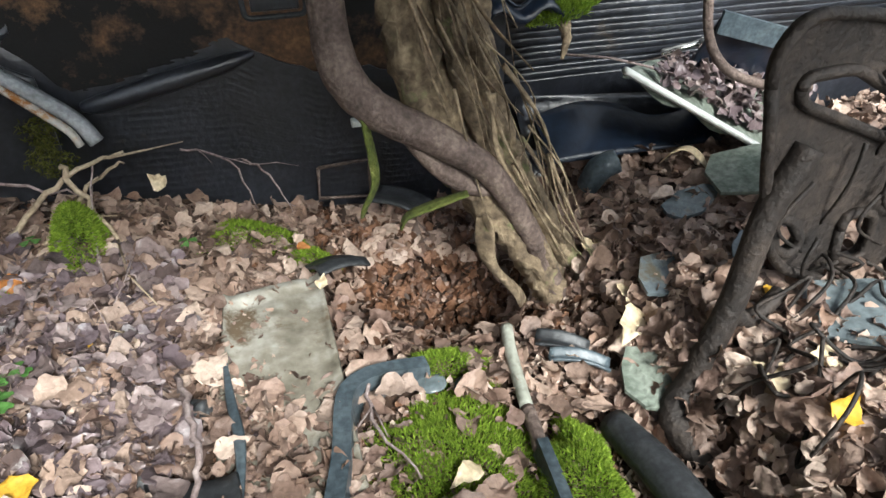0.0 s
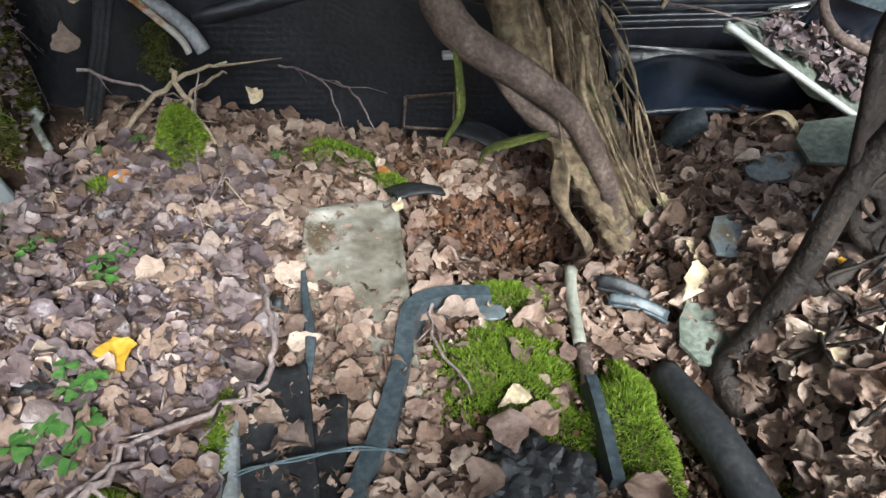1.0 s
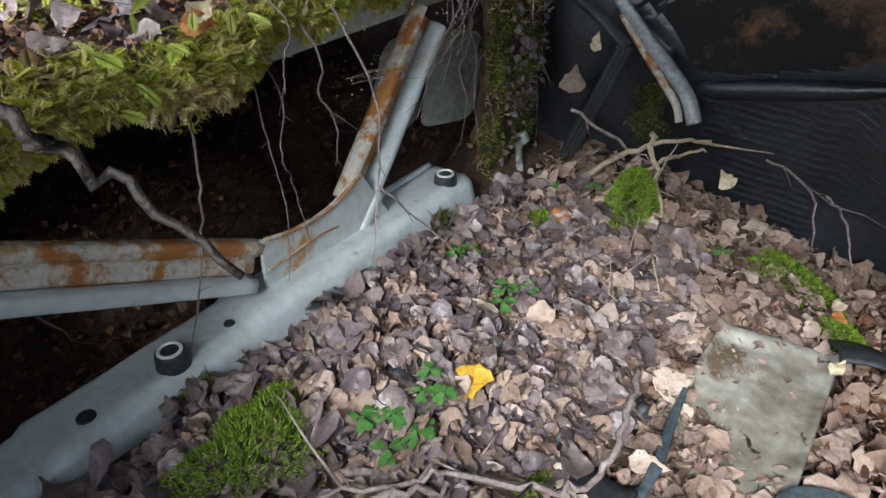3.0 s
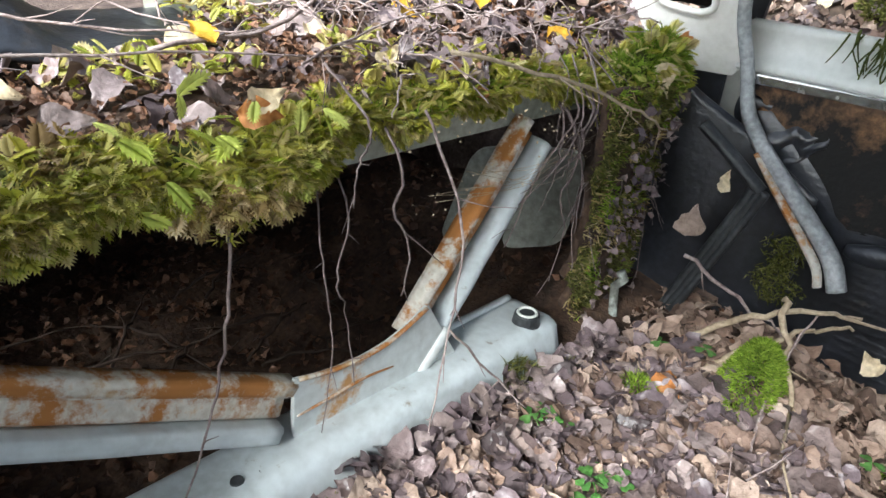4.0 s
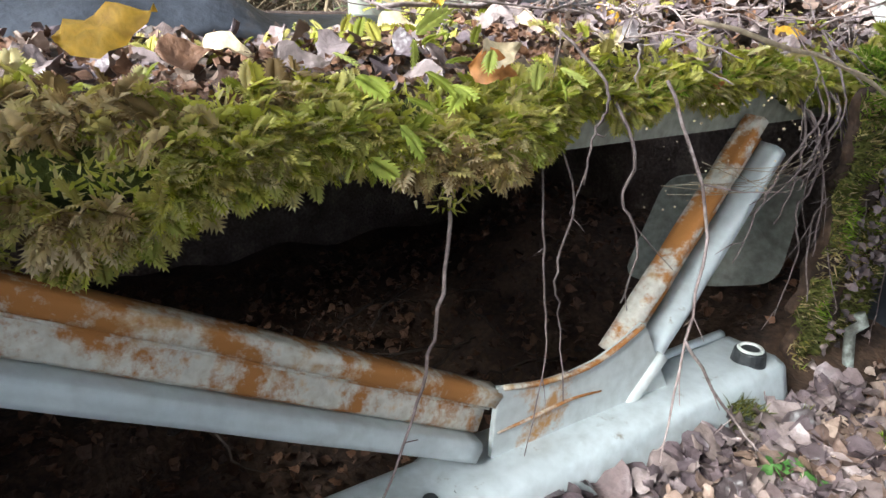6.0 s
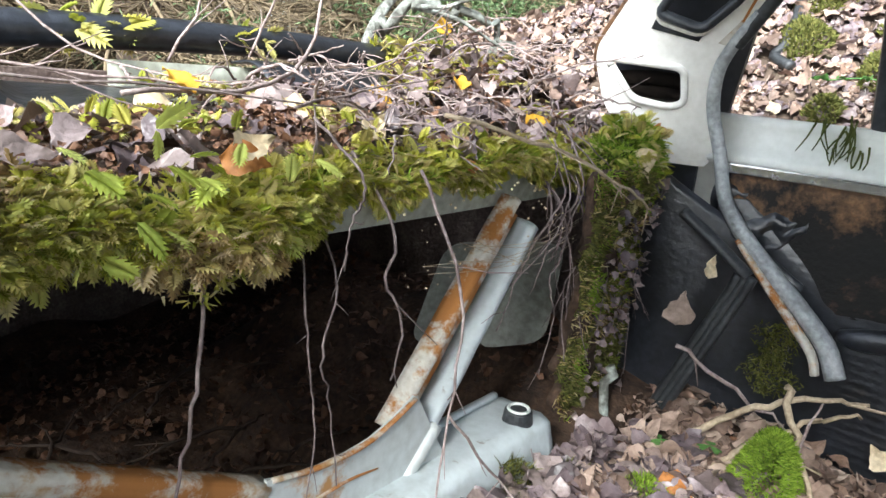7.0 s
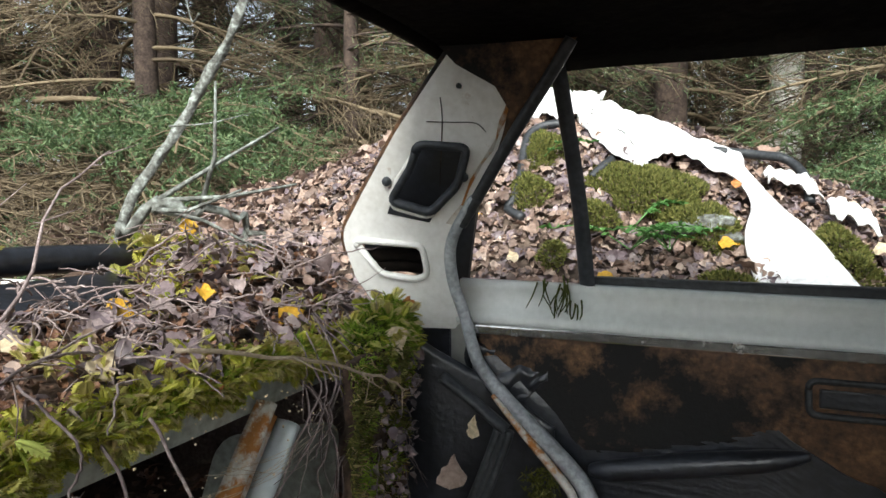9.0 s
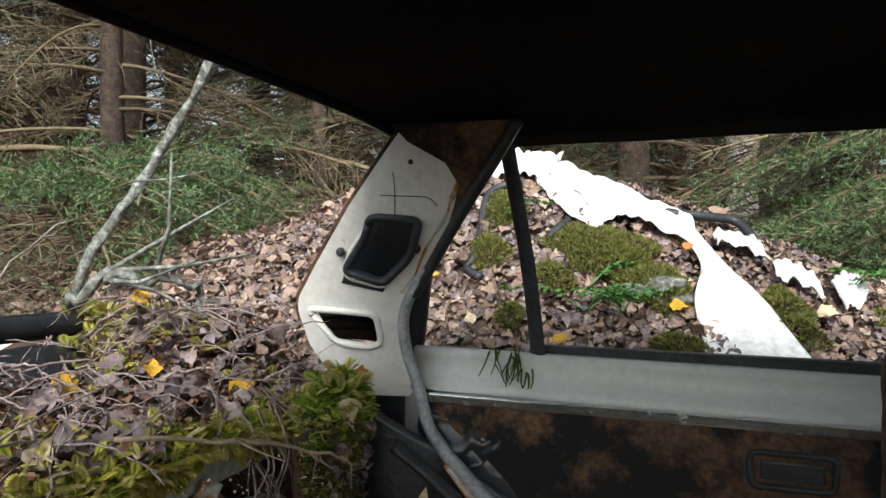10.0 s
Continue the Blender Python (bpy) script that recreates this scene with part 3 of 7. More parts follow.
for x, z in ((-0.63, 1.013), (-0.514, 1.018)):
    bm = bmesh.new()
    bmesh.ops.create_uvsphere(bm, u_segments=10, v_segments=6, radius=0.0075, matrix=Matrix.Translation(pillar(x, z, -0.004)))
    part("vent_lug", bm, "vent_plastic", rear_pillar, smooth=True)
# added near-black box that fills the vent opening with shade
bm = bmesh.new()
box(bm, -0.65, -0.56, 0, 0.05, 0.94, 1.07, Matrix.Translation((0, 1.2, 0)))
part("vent_shade_box", bm, "headliner", rear_pillar)
for pts in (((-0.557, 1.096), (-0.52, 1.094), (-0.488, 1.092), (-0.475, 1.08)), ((-0.533, 1.128), (-0.534, 1.1), (-0.541, 1.06), (-0.551, 1.005))):
    bm = bmesh.new()
    tube(bm, [pillar(x, z, -0.0012) for x, z in pts], [0.0007], 5)
    part("crease", bm, "bare_board", rear_pillar, smooth=True)
bm = bmesh.new()
tube(bm, [pillar(x, z, -0.012) for x, z in ((-0.35, 1.195), (-0.378, 1.155), (-0.436, 1.077), (-0.493, 0.995), (-0.525, 0.95))], [0.009], 8)
part("window_rubber", bm, "rubber", car, "cracked black window rubber", smooth=True)
bm = bmesh.new()
tube(bm, [pillar(-0.5, 0.99, -0.012), pillar(-0.528, 0.952, -0.012), pillar(-0.546, 0.914, -0.012), pillar(-0.549, 0.864, -0.012), (-0.528, 1.17, 0.8), (-0.51, 1.165, 0.745), (-0.492, 1.165, 0.716), (-0.472, 1.165, 0.693), (-0.427, 1.163, 0.651), (-0.38, 1.16, 0.61), (-0.342, 1.155, 0.573), (-0.322, 1.15, 0.535)], [0.008, 0.009, 0.0095, 0.011, 0.0125, 0.013], 8)
part("door_seal", bm, "grey_rubber", car, "weathered grey rubber door seal", smooth=True)
bm = bmesh.new()
tube(bm, [(-0.478, 1.156, 0.688), (-0.436, 1.152, 0.644), (-0.392, 1.149, 0.6), (-0.356, 1.145, 0.562), (-0.345, 1.142, 0.535)], [0.006, 0.009, 0.01, 0.009], 7, 0.6)
part("seal_backing", bm, "rusty_paint", car, "pale rust-flecked back of the hanging seal", smooth=True)

# right rear door
rear_door = new("rear_door")
rear_door.parent = car
tagged(rear_door, "rear door with white belt panel and stained torn black trim")
bm = bmesh.new()
sheet(bm, lambda u, v: Vector((-0.555 + 0.91 * u, 1.205 + 0.02 * v + 0.012 * math.sin(v * 3.1), 0.785 + 0.072 * v - 0.008 * u)), 12, 6, 0.012)
part("belt_panel", bm, "aluminium", rear_door, "pale grey painted belt panel", smooth=True)
bm = bmesh.new()
box(bm, -0.515, 0.36, 1.176, 1.19, 0.776, 0.79)
part("chrome_strip", bm, "chrome", rear_door, "tarnished chrome strip", bevel=0.002)
bm = bmesh.new()
tube(bm, [(-0.35, 1.225, 0.85), (-0.362, 1.2, 1.0), (-0.385, 1.155, 1.185)], [0.0145], 6, 0.6)
part("window_divider", bm, "vent_plastic", rear_door, smooth=True)
bm = bmesh.new()
box(bm, -0.36, 0.4, 1.228, 1.25, 0.83, 0.866)
part("sill_rubber", bm, "rubber", rear_door, bevel=0.004)


def trim_point(u, v, x0, x1):
    x, z = x0 + (x1 - x0) * u, 0.22 + 0.56 * v
    return Vector((x, 1.205 + 0.012 * math.sin(v * 5) + 0.006 * wob(x, z, 0, 6), z))


bm = bmesh.new()
sheet(bm, lambda u, v: trim_point(u, v, -0.53, 0.36), 40, 40, 0.01)
part("trim_board", bm, "bare_board", rear_door, "stained brown fibreboard showing above torn vinyl", smooth=True)


def vinyl_point(u, v):
    x = -0.52 + 0.86 * u
    top = 0.688 + 0.014 * wob(x, 0, 0, 7) + 0.05 * float(sstep(-0.36, -0.46, x)) - 0.09 * float(sstep(-0.12, 0.06, x)) + 0.012 * wob(x, 1, 0, 25)
    z = 0.22 + (top - 0.22) * v
    fold = 0.012 * math.sin(40 * z + 30 * x) * float(sstep(-0.34, -0.46, x)) * float(sstep(0.5, 0.62, z))
    rib = 0.0006 * float(sstep(0.3, 0.2, x)) * max(0.0, math.sin(2 * math.pi * (z + 0.03 * x) / 0.0125)) * float(sstep(-0.36, -0.3, x))
    return Vector((x, 1.19 - fold - rib + 0.004 * math.sin(3 * x + 5 * z) + 0.003 * wob(x, z, 0, 5), z))


bm = bmesh.new()
sheet(bm, vinyl_point, 44, 420, 0.004)
part("vinyl_cover", bm, "black_vinyl", rear_door, "torn ribbed black vinyl covering", smooth=True)
bm = bmesh.new()
sheet(bm, lambda u, v: Vector((-0.53 + 0.13 * u, 1.19 - 0.02 * math.sin(math.pi * v) * (1 - 0.6 * u) - 0.012 * math.sin(13 * v + 6 * u) * (1 - u) - 0.006 * wob(u * 6, v * 6), 0.765 - (0.14 - 0.11 * u * u) * v - 0.03 * u + 0.012 * wob(u * 5, 3))), 24, 30, 0.004)
part("vinyl_fold", bm, "black_vinyl", rear_door, "crumpled torn black vinyl", smooth=True)
bm = bmesh.new()
tube(bm, [(-0.335, 1.182, 0.585), (-0.3, 1.176, 0.59), (-0.2, 1.174, 0.614), (-0.1, 1.176, 0.635), (-0.05, 1.186, 0.645)], [0.008, 0.016, 0.018, 0.015, 0.006], 14)
part("armrest", bm, "black_vinyl", rear_door, "black vinyl armrest", smooth=True)
bm = bmesh.new()
ring = rounded([(-0.055, 1.182, 0.748), (0.048, 1.182, 0.748), (0.046, 1.182, 0.703), (-0.053, 1.182, 0.702)], 0.012)
tube(bm, list(ring) + [ring[0]], [0.005], 6, n=1)
part("latch_surround", bm, "rubber", rear_door, "black plastic latch recess", smooth=True)
bm = bmesh.new()
box(bm, -0.042, 0.036, 1.178, 1.192, 0.712, 0.738)
part("latch_lever", bm, "black_vinyl", rear_door, bevel=0.003)
bm = bmesh.new()
box(bm, 0.1, 0.16, 1.16, 1.18, 0.5, 0.512)
part("chrome_clip", bm, "aluminium", rear_door, "bare metal clip", bevel=0.002)
bm = bmesh.new()
ring = [(0.03, 1.178, 0.42), (0.125, 1.178, 0.425), (0.125, 1.178, 0.345), (0.025, 1.178, 0.355)]
tube(bm, ring + ring[:1], [0.004], 5, n=1)
part("pocket_frame", bm, "rust", rear_door, "rusty rectangular wire frame", smooth=True)
rngd = np.random.default_rng(3)
bm = bmesh.new()
for i in range(20):
    x = -0.385 + rngd.normal(0, 0.014)
    z = rngd.uniform(0.8, 0.85)
    tube(bm, [(x, 1.212, z + 0.02), (x + rngd.normal(0, 0.006), 1.205, z), (x + rngd.normal(0, 0.01), 1.207, z - 0.02)], [0.0016, 0.0007], 5, n=2)
tagged(part("moss_tuft", bm, "moss_base", None, smooth=True), "dark moss tuft hanging over the door's belt panel", "moss")

front_door = new("front_door")
front_door.parent = car
tagged(front_door, "front door with ribbed black vinyl trim")
bm = bmesh.new()
sheet(bm, lambda u, v: trim_point(u, v, 0.4, 1.5) - Vector((0, 0.002 * max(0.0, math.sin(2 * math.pi * (0.56 * v) / 0.0135)) * (1 if v > 0.56 else 0), 0)), 24, 220, 0.01)
part("trim_panel", bm, "black_vinyl", front_door, smooth=True)
bm = bmesh.new()
sheet(bm, lambda u, v: Vector((0.42 + 0.5 * u, 1.17 - 0.03 * math.sin(u * 3) - 0.05 * v + 0.012 * math.sin(14 * v + 5 * u), 0.52 - 0.2 * v - 0.03 * u)), 30, 24, 0.004)
part("door_pocket", bm, "black_vinyl", front_door, "sagging black vinyl pocket", smooth=True)
bm = bmesh.new()
tube(bm, [(0.712, 1.165, 0.574), (0.75, 1.15, 0.588), (0.785, 1.15, 0.594)], [0.011, 0.009, 0.008], 10, 0.7)
bmesh.ops.create_uvsphere(bm, u_segments=14, v_segments=10, radius=0.016, matrix=Matrix.Translation((0.787, 1.135, 0.594)))
part("window_crank", bm, "chrome", front_door, "chrome window crank handle", smooth=True)
bm = bmesh.new()
box(bm, 0.28, 0.4, 1.19, 1.23, 0.1, 1.2)
part("centre_pillar", bm, "black_vinyl", car)

# rear bulkhead brace
XB = -0.61
bm = bmesh.new()
plate(bm, [(XB, 0.474, 0.552), (XB, 0.5, 0.545), (XB, 0.53, 0.541), (XB, 0.56, 0.54), (XB, 0.59, 0.543), (XB, 0.62, 0.552), (XB, 0.65, 0.567), (XB, 0.68, 0.52), (XB, 0.706, 0.47), (XB, 0.728, 0.4), (XB, 0.66, 0.385), (XB, 0.57, 0.372), (XB, 0.497, 0.386), (XB, 0.482, 0.43), (XB, 0.47, 0.475), (XB, 0.47, 0.51)], (-0.006, 0, 0))
gusset = part("gusset", bm, "gusset_paint", car, "pale painted steel gusset plate with rust bleeding from its upper edge", bevel=0.0015)


def pressing(name, a, b, down, width, profile, label):
    """A pressed steel bar from a to b: the profile gives strips (from, to, raised by) across it, from its upper edge down."""
    a, b, dn = Vector(a), Vector(b), Vector(down).normalized()
    o = new(name)
    o.parent = car
    tagged(o, label)
    for nm, mat, pts in profile:
        bm = bmesh.new()
        sheet(bm, lambda u, v: a.lerp(b, u) + dn * width * float(np.interp(v, np.linspace(0, 1, len(pts)), [p[0] for p in pts])) + Vector((float(np.interp(v, np.linspace(0, 1, len(pts)), [p[1] for p in pts])) + 0.0012 * wob(u * 9, v * 2, 0, 1, width * 50), 0, 0)), 40, 12, 0.0025)
        part(nm, bm, mat, o, smooth=True)
    return o


pressing("brace_bar", (XB - 0.004, 0.478, 0.548), (XB - 0.006, 0.0, 0.801), (0, -0.47, -0.883), 0.068, (
    ("top_flange", "rusty_paint", ((0.0, -0.014), (0.01, 0.003), (0.06, 0.006), (0.24, 0.004), (0.27, -0.002))),
    ("web", "rusty_paint", ((0.27, -0.002), (0.31, -0.012), (0.36, -0.009), (0.6, -0.006), (0.66, -0.01))),
    ("lip", "blue_paint", ((0.67, -0.008), (0.7, 0.008), (0.76, 0.011), (0.95, 0.011), (1.0, -0.006)))), "rusty white pressed steel brace bar with a bare pale lip")
pressing("brace_strut", (XB - 0.012, 0.622, 0.537), (XB - 0.036, 0.836, 0.748), (0.0, 0.71, -0.7), 0.072, (
    ("top_flange", "rusty_paint", ((0.0, -0.016), (0.015, 0.004), (0.08, 0.006), (0.11, 0.004), (0.14, -0.012))),
    ("web", "rusty_paint", ((0.13, -0.012), (0.3, -0.015), (0.5, -0.014), (0.57, -0.012))),
    ("lip", "blue_paint", ((0.6, -0.012), (0.63, 0.006), (0.72, 0.013), (0.85, 0.013), (0.96, 0.004), (1.0, -0.014)))), "narrow rust-streaked steel strut with a rounded pale blue lip")
bm = bmesh.new()
tube(bm, [(XB + 0.0, 0.686, 0.522), (XB + 0.0, 0.655, 0.489), (XB - 0.002, 0.62, 0.452), (XB - 0.006, 0.6, 0.43)], [0.0085, 0.0085, 0.007, 0.003], 10, 0.7, up=(1, 0, 0))
part("pressed_rib", bm, "gusset_paint", gusset, smooth=True)
bm = bmesh.new()
tube(bm, [(XB, 0.474, 0.508), (XB + 0.0005, 0.51, 0.51), (XB, 0.56, 0.513), (XB - 0.001, 0.6, 0.508)], [0.002, 0.003, 0.002], 6, 0.6)
part("pressed_crease", bm, "rusty_paint", gusset, smooth=True)
bm = bmesh.new()
tube(bm, [(XB + 0.0005, 0.478, 0.552), (XB + 0.001, 0.53, 0.5425), (XB + 0.001, 0.59, 0.5445), (XB + 0.0005, 0.648, 0.566)], [0.0032], 6, 0.8)
part("rusty_lip", bm, "rusty_paint", gusset, smooth=True)
bm = bmesh.new()
tube(bm, [(XB + 0.0008, 0.486, 0.42), (XB + 0.001, 0.58, 0.447), (XB + 0.0008, 0.69, 0.474)], [0.0014], 5)
part("seam", bm, "rust", gusset, smooth=True)

# cross-member under the seat back
def member_point(u, v):
    """The box-shaped cross-member: flat top, sloping front, rounded far end."""
    y = 0.885 * u
    x = float(np.interp(v, (0, 0.12, 0.2, 0.5, 0.6, 0.8, 1), (-0.665, -0.662, -0.65, -0.585, -0.57, -0.556, -0.545)))
    z = float(np.interp(v, (0, 0.12, 0.2, 0.5, 0.6, 0.8, 1), (0.4, 0.462, 0.474, 0.478, 0.472, 0.425, 0.35)))
    end = float(sstep(0.965, 1.0, u))
    step = 0.006 * float(sstep(0.47, 0.49, u)) - 0.01 * float(sstep(0.2, 0.18, u))
    return Vector((x + (-0.6 - x) * 0.55 * end, y, z - 0.05 * end * end + step * float(sstep(0.36, 0.42, z)) + 0.002 * wob(u * 14, v * 4)))


bm = bmesh.new()
sheet(bm, member_point, 70, 28, 0.005)
cross = part("cross_member", bm, "blue_paint", car, "pale blue-grey painted cross-member with dirt and chipped edges", smooth=True)
bm = bmesh.new()
tube(bm, [(-0.652, 0.7, 0.482), (-0.648, 0.78, 0.486), (-0.65, 0.85, 0.484)], [0.006], 6, 0.8)
part("raised_edge", bm, "blue_paint", cross, smooth=True)
for y in (0.32, 0.822):
    bm = bmesh.new()
    bmesh.ops.create_cone(bm, cap_ends=True, segments=20, radius1=0.02, radius2=0.017, depth=0.022, matrix=Matrix.Translation((-0.595, y, 0.486)))
    part("plug", bm, "rubber", cross, "black rubber plug", bevel=0.002)
    bm = bmesh.new()
    tube(bm, [(-0.595 + 0.0125 * math.cos(a), y + 0.0125 * math.sin(a), 0.4975) for a in np.linspace(0, 2 * math.pi, 17)], [0.0022], 6, n=1)
    part("metal_ring", bm, "aluminium", cross, "dull metal ring", smooth=True)
for y, x, r in ((0.4, -0.6, 0.008), (0.22, -0.6, 0.012), (0.425, -0.595, 0.005)):
    bm = bmesh.new()
    bmesh.ops.create_cone(bm, cap_ends=True, segments=14, radius1=r, radius2=r * 0.8, depth=0.006, matrix=Matrix.Translation((x, y, 0.476)))
    part("bolt_hole", bm, "rubber", cross)

# parcel shelf, boot and closing panels
def shelf_z(x, y):
    x, y = np.asarray(x, float), np.asarray(y, float)
    z = 0.79 + (0.06 + 0.06 * sstep(0.35, 0.65, y)) * np.clip(-0.62 - x, 0, 0.33)
    z = z + 0.075 * sstep(0.84, 1.06, y) * sstep(-0.66, -0.85, x)
    return z + 0.006 * np.sin(23 * x + 9 * y) * np.sin(17 * y - 5 * x)


bm = bmesh.new()
sheet(bm, lambda u, v: Vector((-1.16 + 0.5 * u, -0.04 + 1.22 * v, float(shelf_z(-1.16 + 0.5 * u, -0.04 + 1.22 * v)) - 0.014)), 26, 44, 0.018)
part("parcel_shelf", bm, "soil", car, smooth=True)
bm = bmesh.new()
sheet(bm, lambda u, v: Vector((-0.672 + 0.008 * v, 0.3 + 0.75 * u, 0.735 + 0.045 * v)), 20, 3, 0.006)
part("shelf_lip", bm, "plate_grey", car, "olive grey steel shelf edge")
bm = bmesh.new()
sheet(bm, lambda u, v: Vector((-1.76 + 1.15 * u, -0.1 + 1.3 * v, 0.26 + 0.2 * float(sstep(0.8, 1.2, v * 1.3)) * float(sstep(0.25, 0.45, u)) + 0.03 * wob(u * 9, v * 9))), 40, 40)
part("boot_floor", bm, "soil", car, smooth=True)
# left quarter, pillar and door: unseen, added to block light from the left
for nm, d, mat in (("boot_wall", (-1.78, -1.75, -0.1, 1.2, 0.1, 0.82), "rust"), ("boot_wall", (-1.75, -0.66, 1.2, 1.22, 0.1, 0.78), "rust"), ("boot_wall", (-1.75, -0.66, -0.14, -0.12, 0.1, 0.78), "rust"), ("unseen_left_quarter", (-1.75, -0.36, -0.15, -0.12, 0.1, 0.8), "black_vinyl"), ("unseen_left_pillar", (-0.62, -0.42, -0.13, -0.11, 0.8, 1.2), "headliner"), ("left_sill", (-0.36, 1.6, -0.15, -0.12, 0.05, 0.3), "rust"), ("unseen_left_door", (-0.355, 0.4, -0.16, -0.13, 0.3, 0.83), "black_vinyl"), ("front_bulkhead", (1.6, 1.63, -0.14, 1.22, 0.1, 0.85), "black_vinyl")):
    bm = bmesh.new()
    box(bm, *d)
    part(nm, bm, mat, car)
bm = bmesh.new()
sheet(bm, lambda u, v: Vector((-1.78 + 0.62 * u, -0.1 + 1.3 * v, 0.76 - 0.02 * u)), 6, 6, 0.012)
part("boot_lid", bm, "rust", car)
# pale rounded plates inside the boot
for top, foot in ((((-0.9, 1.03, 0.6), (-0.8, 1.055, 0.625)), ((-0.8, 0.985, 0.455), (-0.9, 0.955, 0.445))), (((-0.79, 1.058, 0.627), (-0.7, 1.075, 0.64)), ((-0.695, 1.04, 0.49), (-0.79, 0.99, 0.46)))):
    bm = bmesh.new()
    plate(bm, rounded([*top, *foot], 0.03), (-0.006, 0.012, 0))
    part("inner_arch", bm, "plate_grey", car, "olive grey painted inner wheel arch")
# mossy bulkhead side and black quarter trim beside it
def side_point(u, v):
    return Vector((-0.625 + 0.03 * v + 0.018 * wob(u * 4, v * 9), 0.935 + 0.165 * u - 0.01 * v + 0.035 * wob(u, v * 9, 0, 1, 4), 0.36 + 0.42 * v))


bm = bmesh.new()
sheet(bm, side_point, 20, 40, 0.012)
part("bulkhead_side", bm, "soil", car, "bulkhead edge caked with soil and moss", smooth=True)
bm = bmesh.new()
sheet(bm, lambda u, v: Vector((-0.63 + 0.24 * u, 1.125 + 0.07 * u + 0.008 * math.sin(8 * u + 3 * v), 0.3 + 0.5 * v - 0.16 * u * v)), 20, 30, 0.006)
part("quarter_trim", bm, "black_vinyl", car, "smeared black vinyl quarter trim", smooth=True)
bm = bmesh.new()
for off in (-0.009, 0.0, 0.009):
    tube(bm, [(-0.447 + off, 1.115, 0.65), (-0.46 + off, 1.112, 0.61), (-0.5 + off, 1.1, 0.5), (-0.54 + off, 1.085, 0.385)], [0.0085], 8, 0.8)
part("trim_strip", bm, "rubber", car, "loose ribbed black trim strip", smooth=True)
bm = bmesh.new()
tube(bm, [(-0.545, 1.115, 0.72), (-0.5, 1.118, 0.69), (-0.445, 1.118, 0.65)], [0.014], 8, 0.6)
part("trim_strip", bm, "rubber", car, smooth=True)
bm = bmesh.new()
sheet(bm, lambda u, v: Vector((-0.85 + 0.28 * u, 1.212 + 0.004 * math.sin(9 * u), 0.3 + 0.49 * v)), 8, 8, 0.006)
part("quarter_backing", bm, "black_vinyl", car)
# outer skin, bonnet and front pillars
for nm, d in (("outer_panel", (-1.78, 1.63, 1.27, 1.282, 0.12, 0.8)), ("outer_panel", (-1.78, -0.36, -0.178, -0.166, 0.12, 0.8)), ("outer_panel", (1.0, 1.63, -0.178, -0.166, 0.12, 0.8)), ("tail_panel", (-1.8, -1.785, -0.17, 1.27, 0.15, 0.8))):
    bm = bmesh.new()
    box(bm, *d)
    part(nm, bm, "white_paint", car, bevel=0.004)
bm = bmesh.new()
sheet(bm, lambda u, v: Vector((1.62 + 1.0 * u, -0.17 + 1.45 * v, 0.86 - 0.12 * u * u - 0.03 * (2 * v - 1) ** 4)), 14, 14, 0.01)
part("bonnet", bm, "white_paint", car, smooth=True)
for y in (-0.15, 1.24):
    bm = bmesh.new()
    box(bm, 1.63, 2.62, y - 0.01, y + 0.01, 0.15, 0.74)
    part("wing_panel", bm, "white_paint", car)
    bm = bmesh.new()
    tube(bm, [(1.4, y, 0.82), (1.1, 0.5 + (y - 0.5) * 0.94, 1.02), (0.72, 0.57 + (y - 0.57) * 0.86, 1.2)], [0.022], 8)
    part("front_pillar", bm, "white_paint", car, smooth=True)
# black padded roll along the rear window and the wrinkled sheet below it
bm = bmesh.new()
tube(bm, [(-1.06, -0.05, 0.878), (-1.06, 0.26, 0.883), (-1.062, 0.565, 0.896), (-1.068, 0.8, 0.9), (-1.075, 1.08, 0.892)], [0.021], 14)
part("window_roll", bm, "black_vinyl", car, "black padded roll under the rear window", smooth=True)
bm = bmesh.new()
sheet(bm, lambda u, v: Vector((-1.055 + 0.175 * v, -0.05 + 0.63 * u, 0.862 - 0.045 * v + (0.026 * float(sstep(0.74, 0.66, u)) * (0.75 + 0.25 * math.sin(11 * u + 1.5)) + 0.004) * math.sin(math.pi * v) + 0.004 * math.sin(34 * u + 6 * v) * v - 0.028 * float(sstep(0.7, 0.78, u)) * (1 - v) + 0.004 * wob(u * 7, v * 3))), 40, 12, 0.003)
part("torn_cover", bm, "black_vinyl", car, "wrinkled black vinyl cover", smooth=True)
bm = bmesh.new()
sheet(bm, lambda u, v: Vector((-1.055 + (0.1 + 0.03 * math.sin(5 * u)) * v, 0.72 + 0.42 * u, 0.872 - 0.03 * v + 0.012 * math.sin(13 * u + 3 * v) * v + 0.012 * math.sin(math.pi * v))), 30, 10, 0.003)
part("torn_cover", bm, "black_vinyl", car, "torn black vinyl under twigs", smooth=True)
bm = bmesh.new()
sheet(bm, lambda u, v: Vector((-1.045, 0.55 + 0.5 * u, 0.8 + 0.065 * v)), 12, 3, 0.004)
part("rear_lip", bm, "plate_grey", car, smooth=True)
rngd = np.random.default_rng(8)
bm = bmesh.new()
for i in range(130):
    s_ = rngd.uniform(0.002, 0.006)
    box(bm, -s_, s_, -s_, s_, -s_, s_, pose(-1.075 + rngd.normal(0, 0.006), rngd.uniform(-0.05, 1.0), 0.901 + 0.004 * rngd.random(), *rngd.uniform(0, 90, 3)))
tagged(part("glass_crumbs", bm, "clear_grey", None), "crumbs of broken window glass on a black rubber roll", "broken glass", kind="stuff")

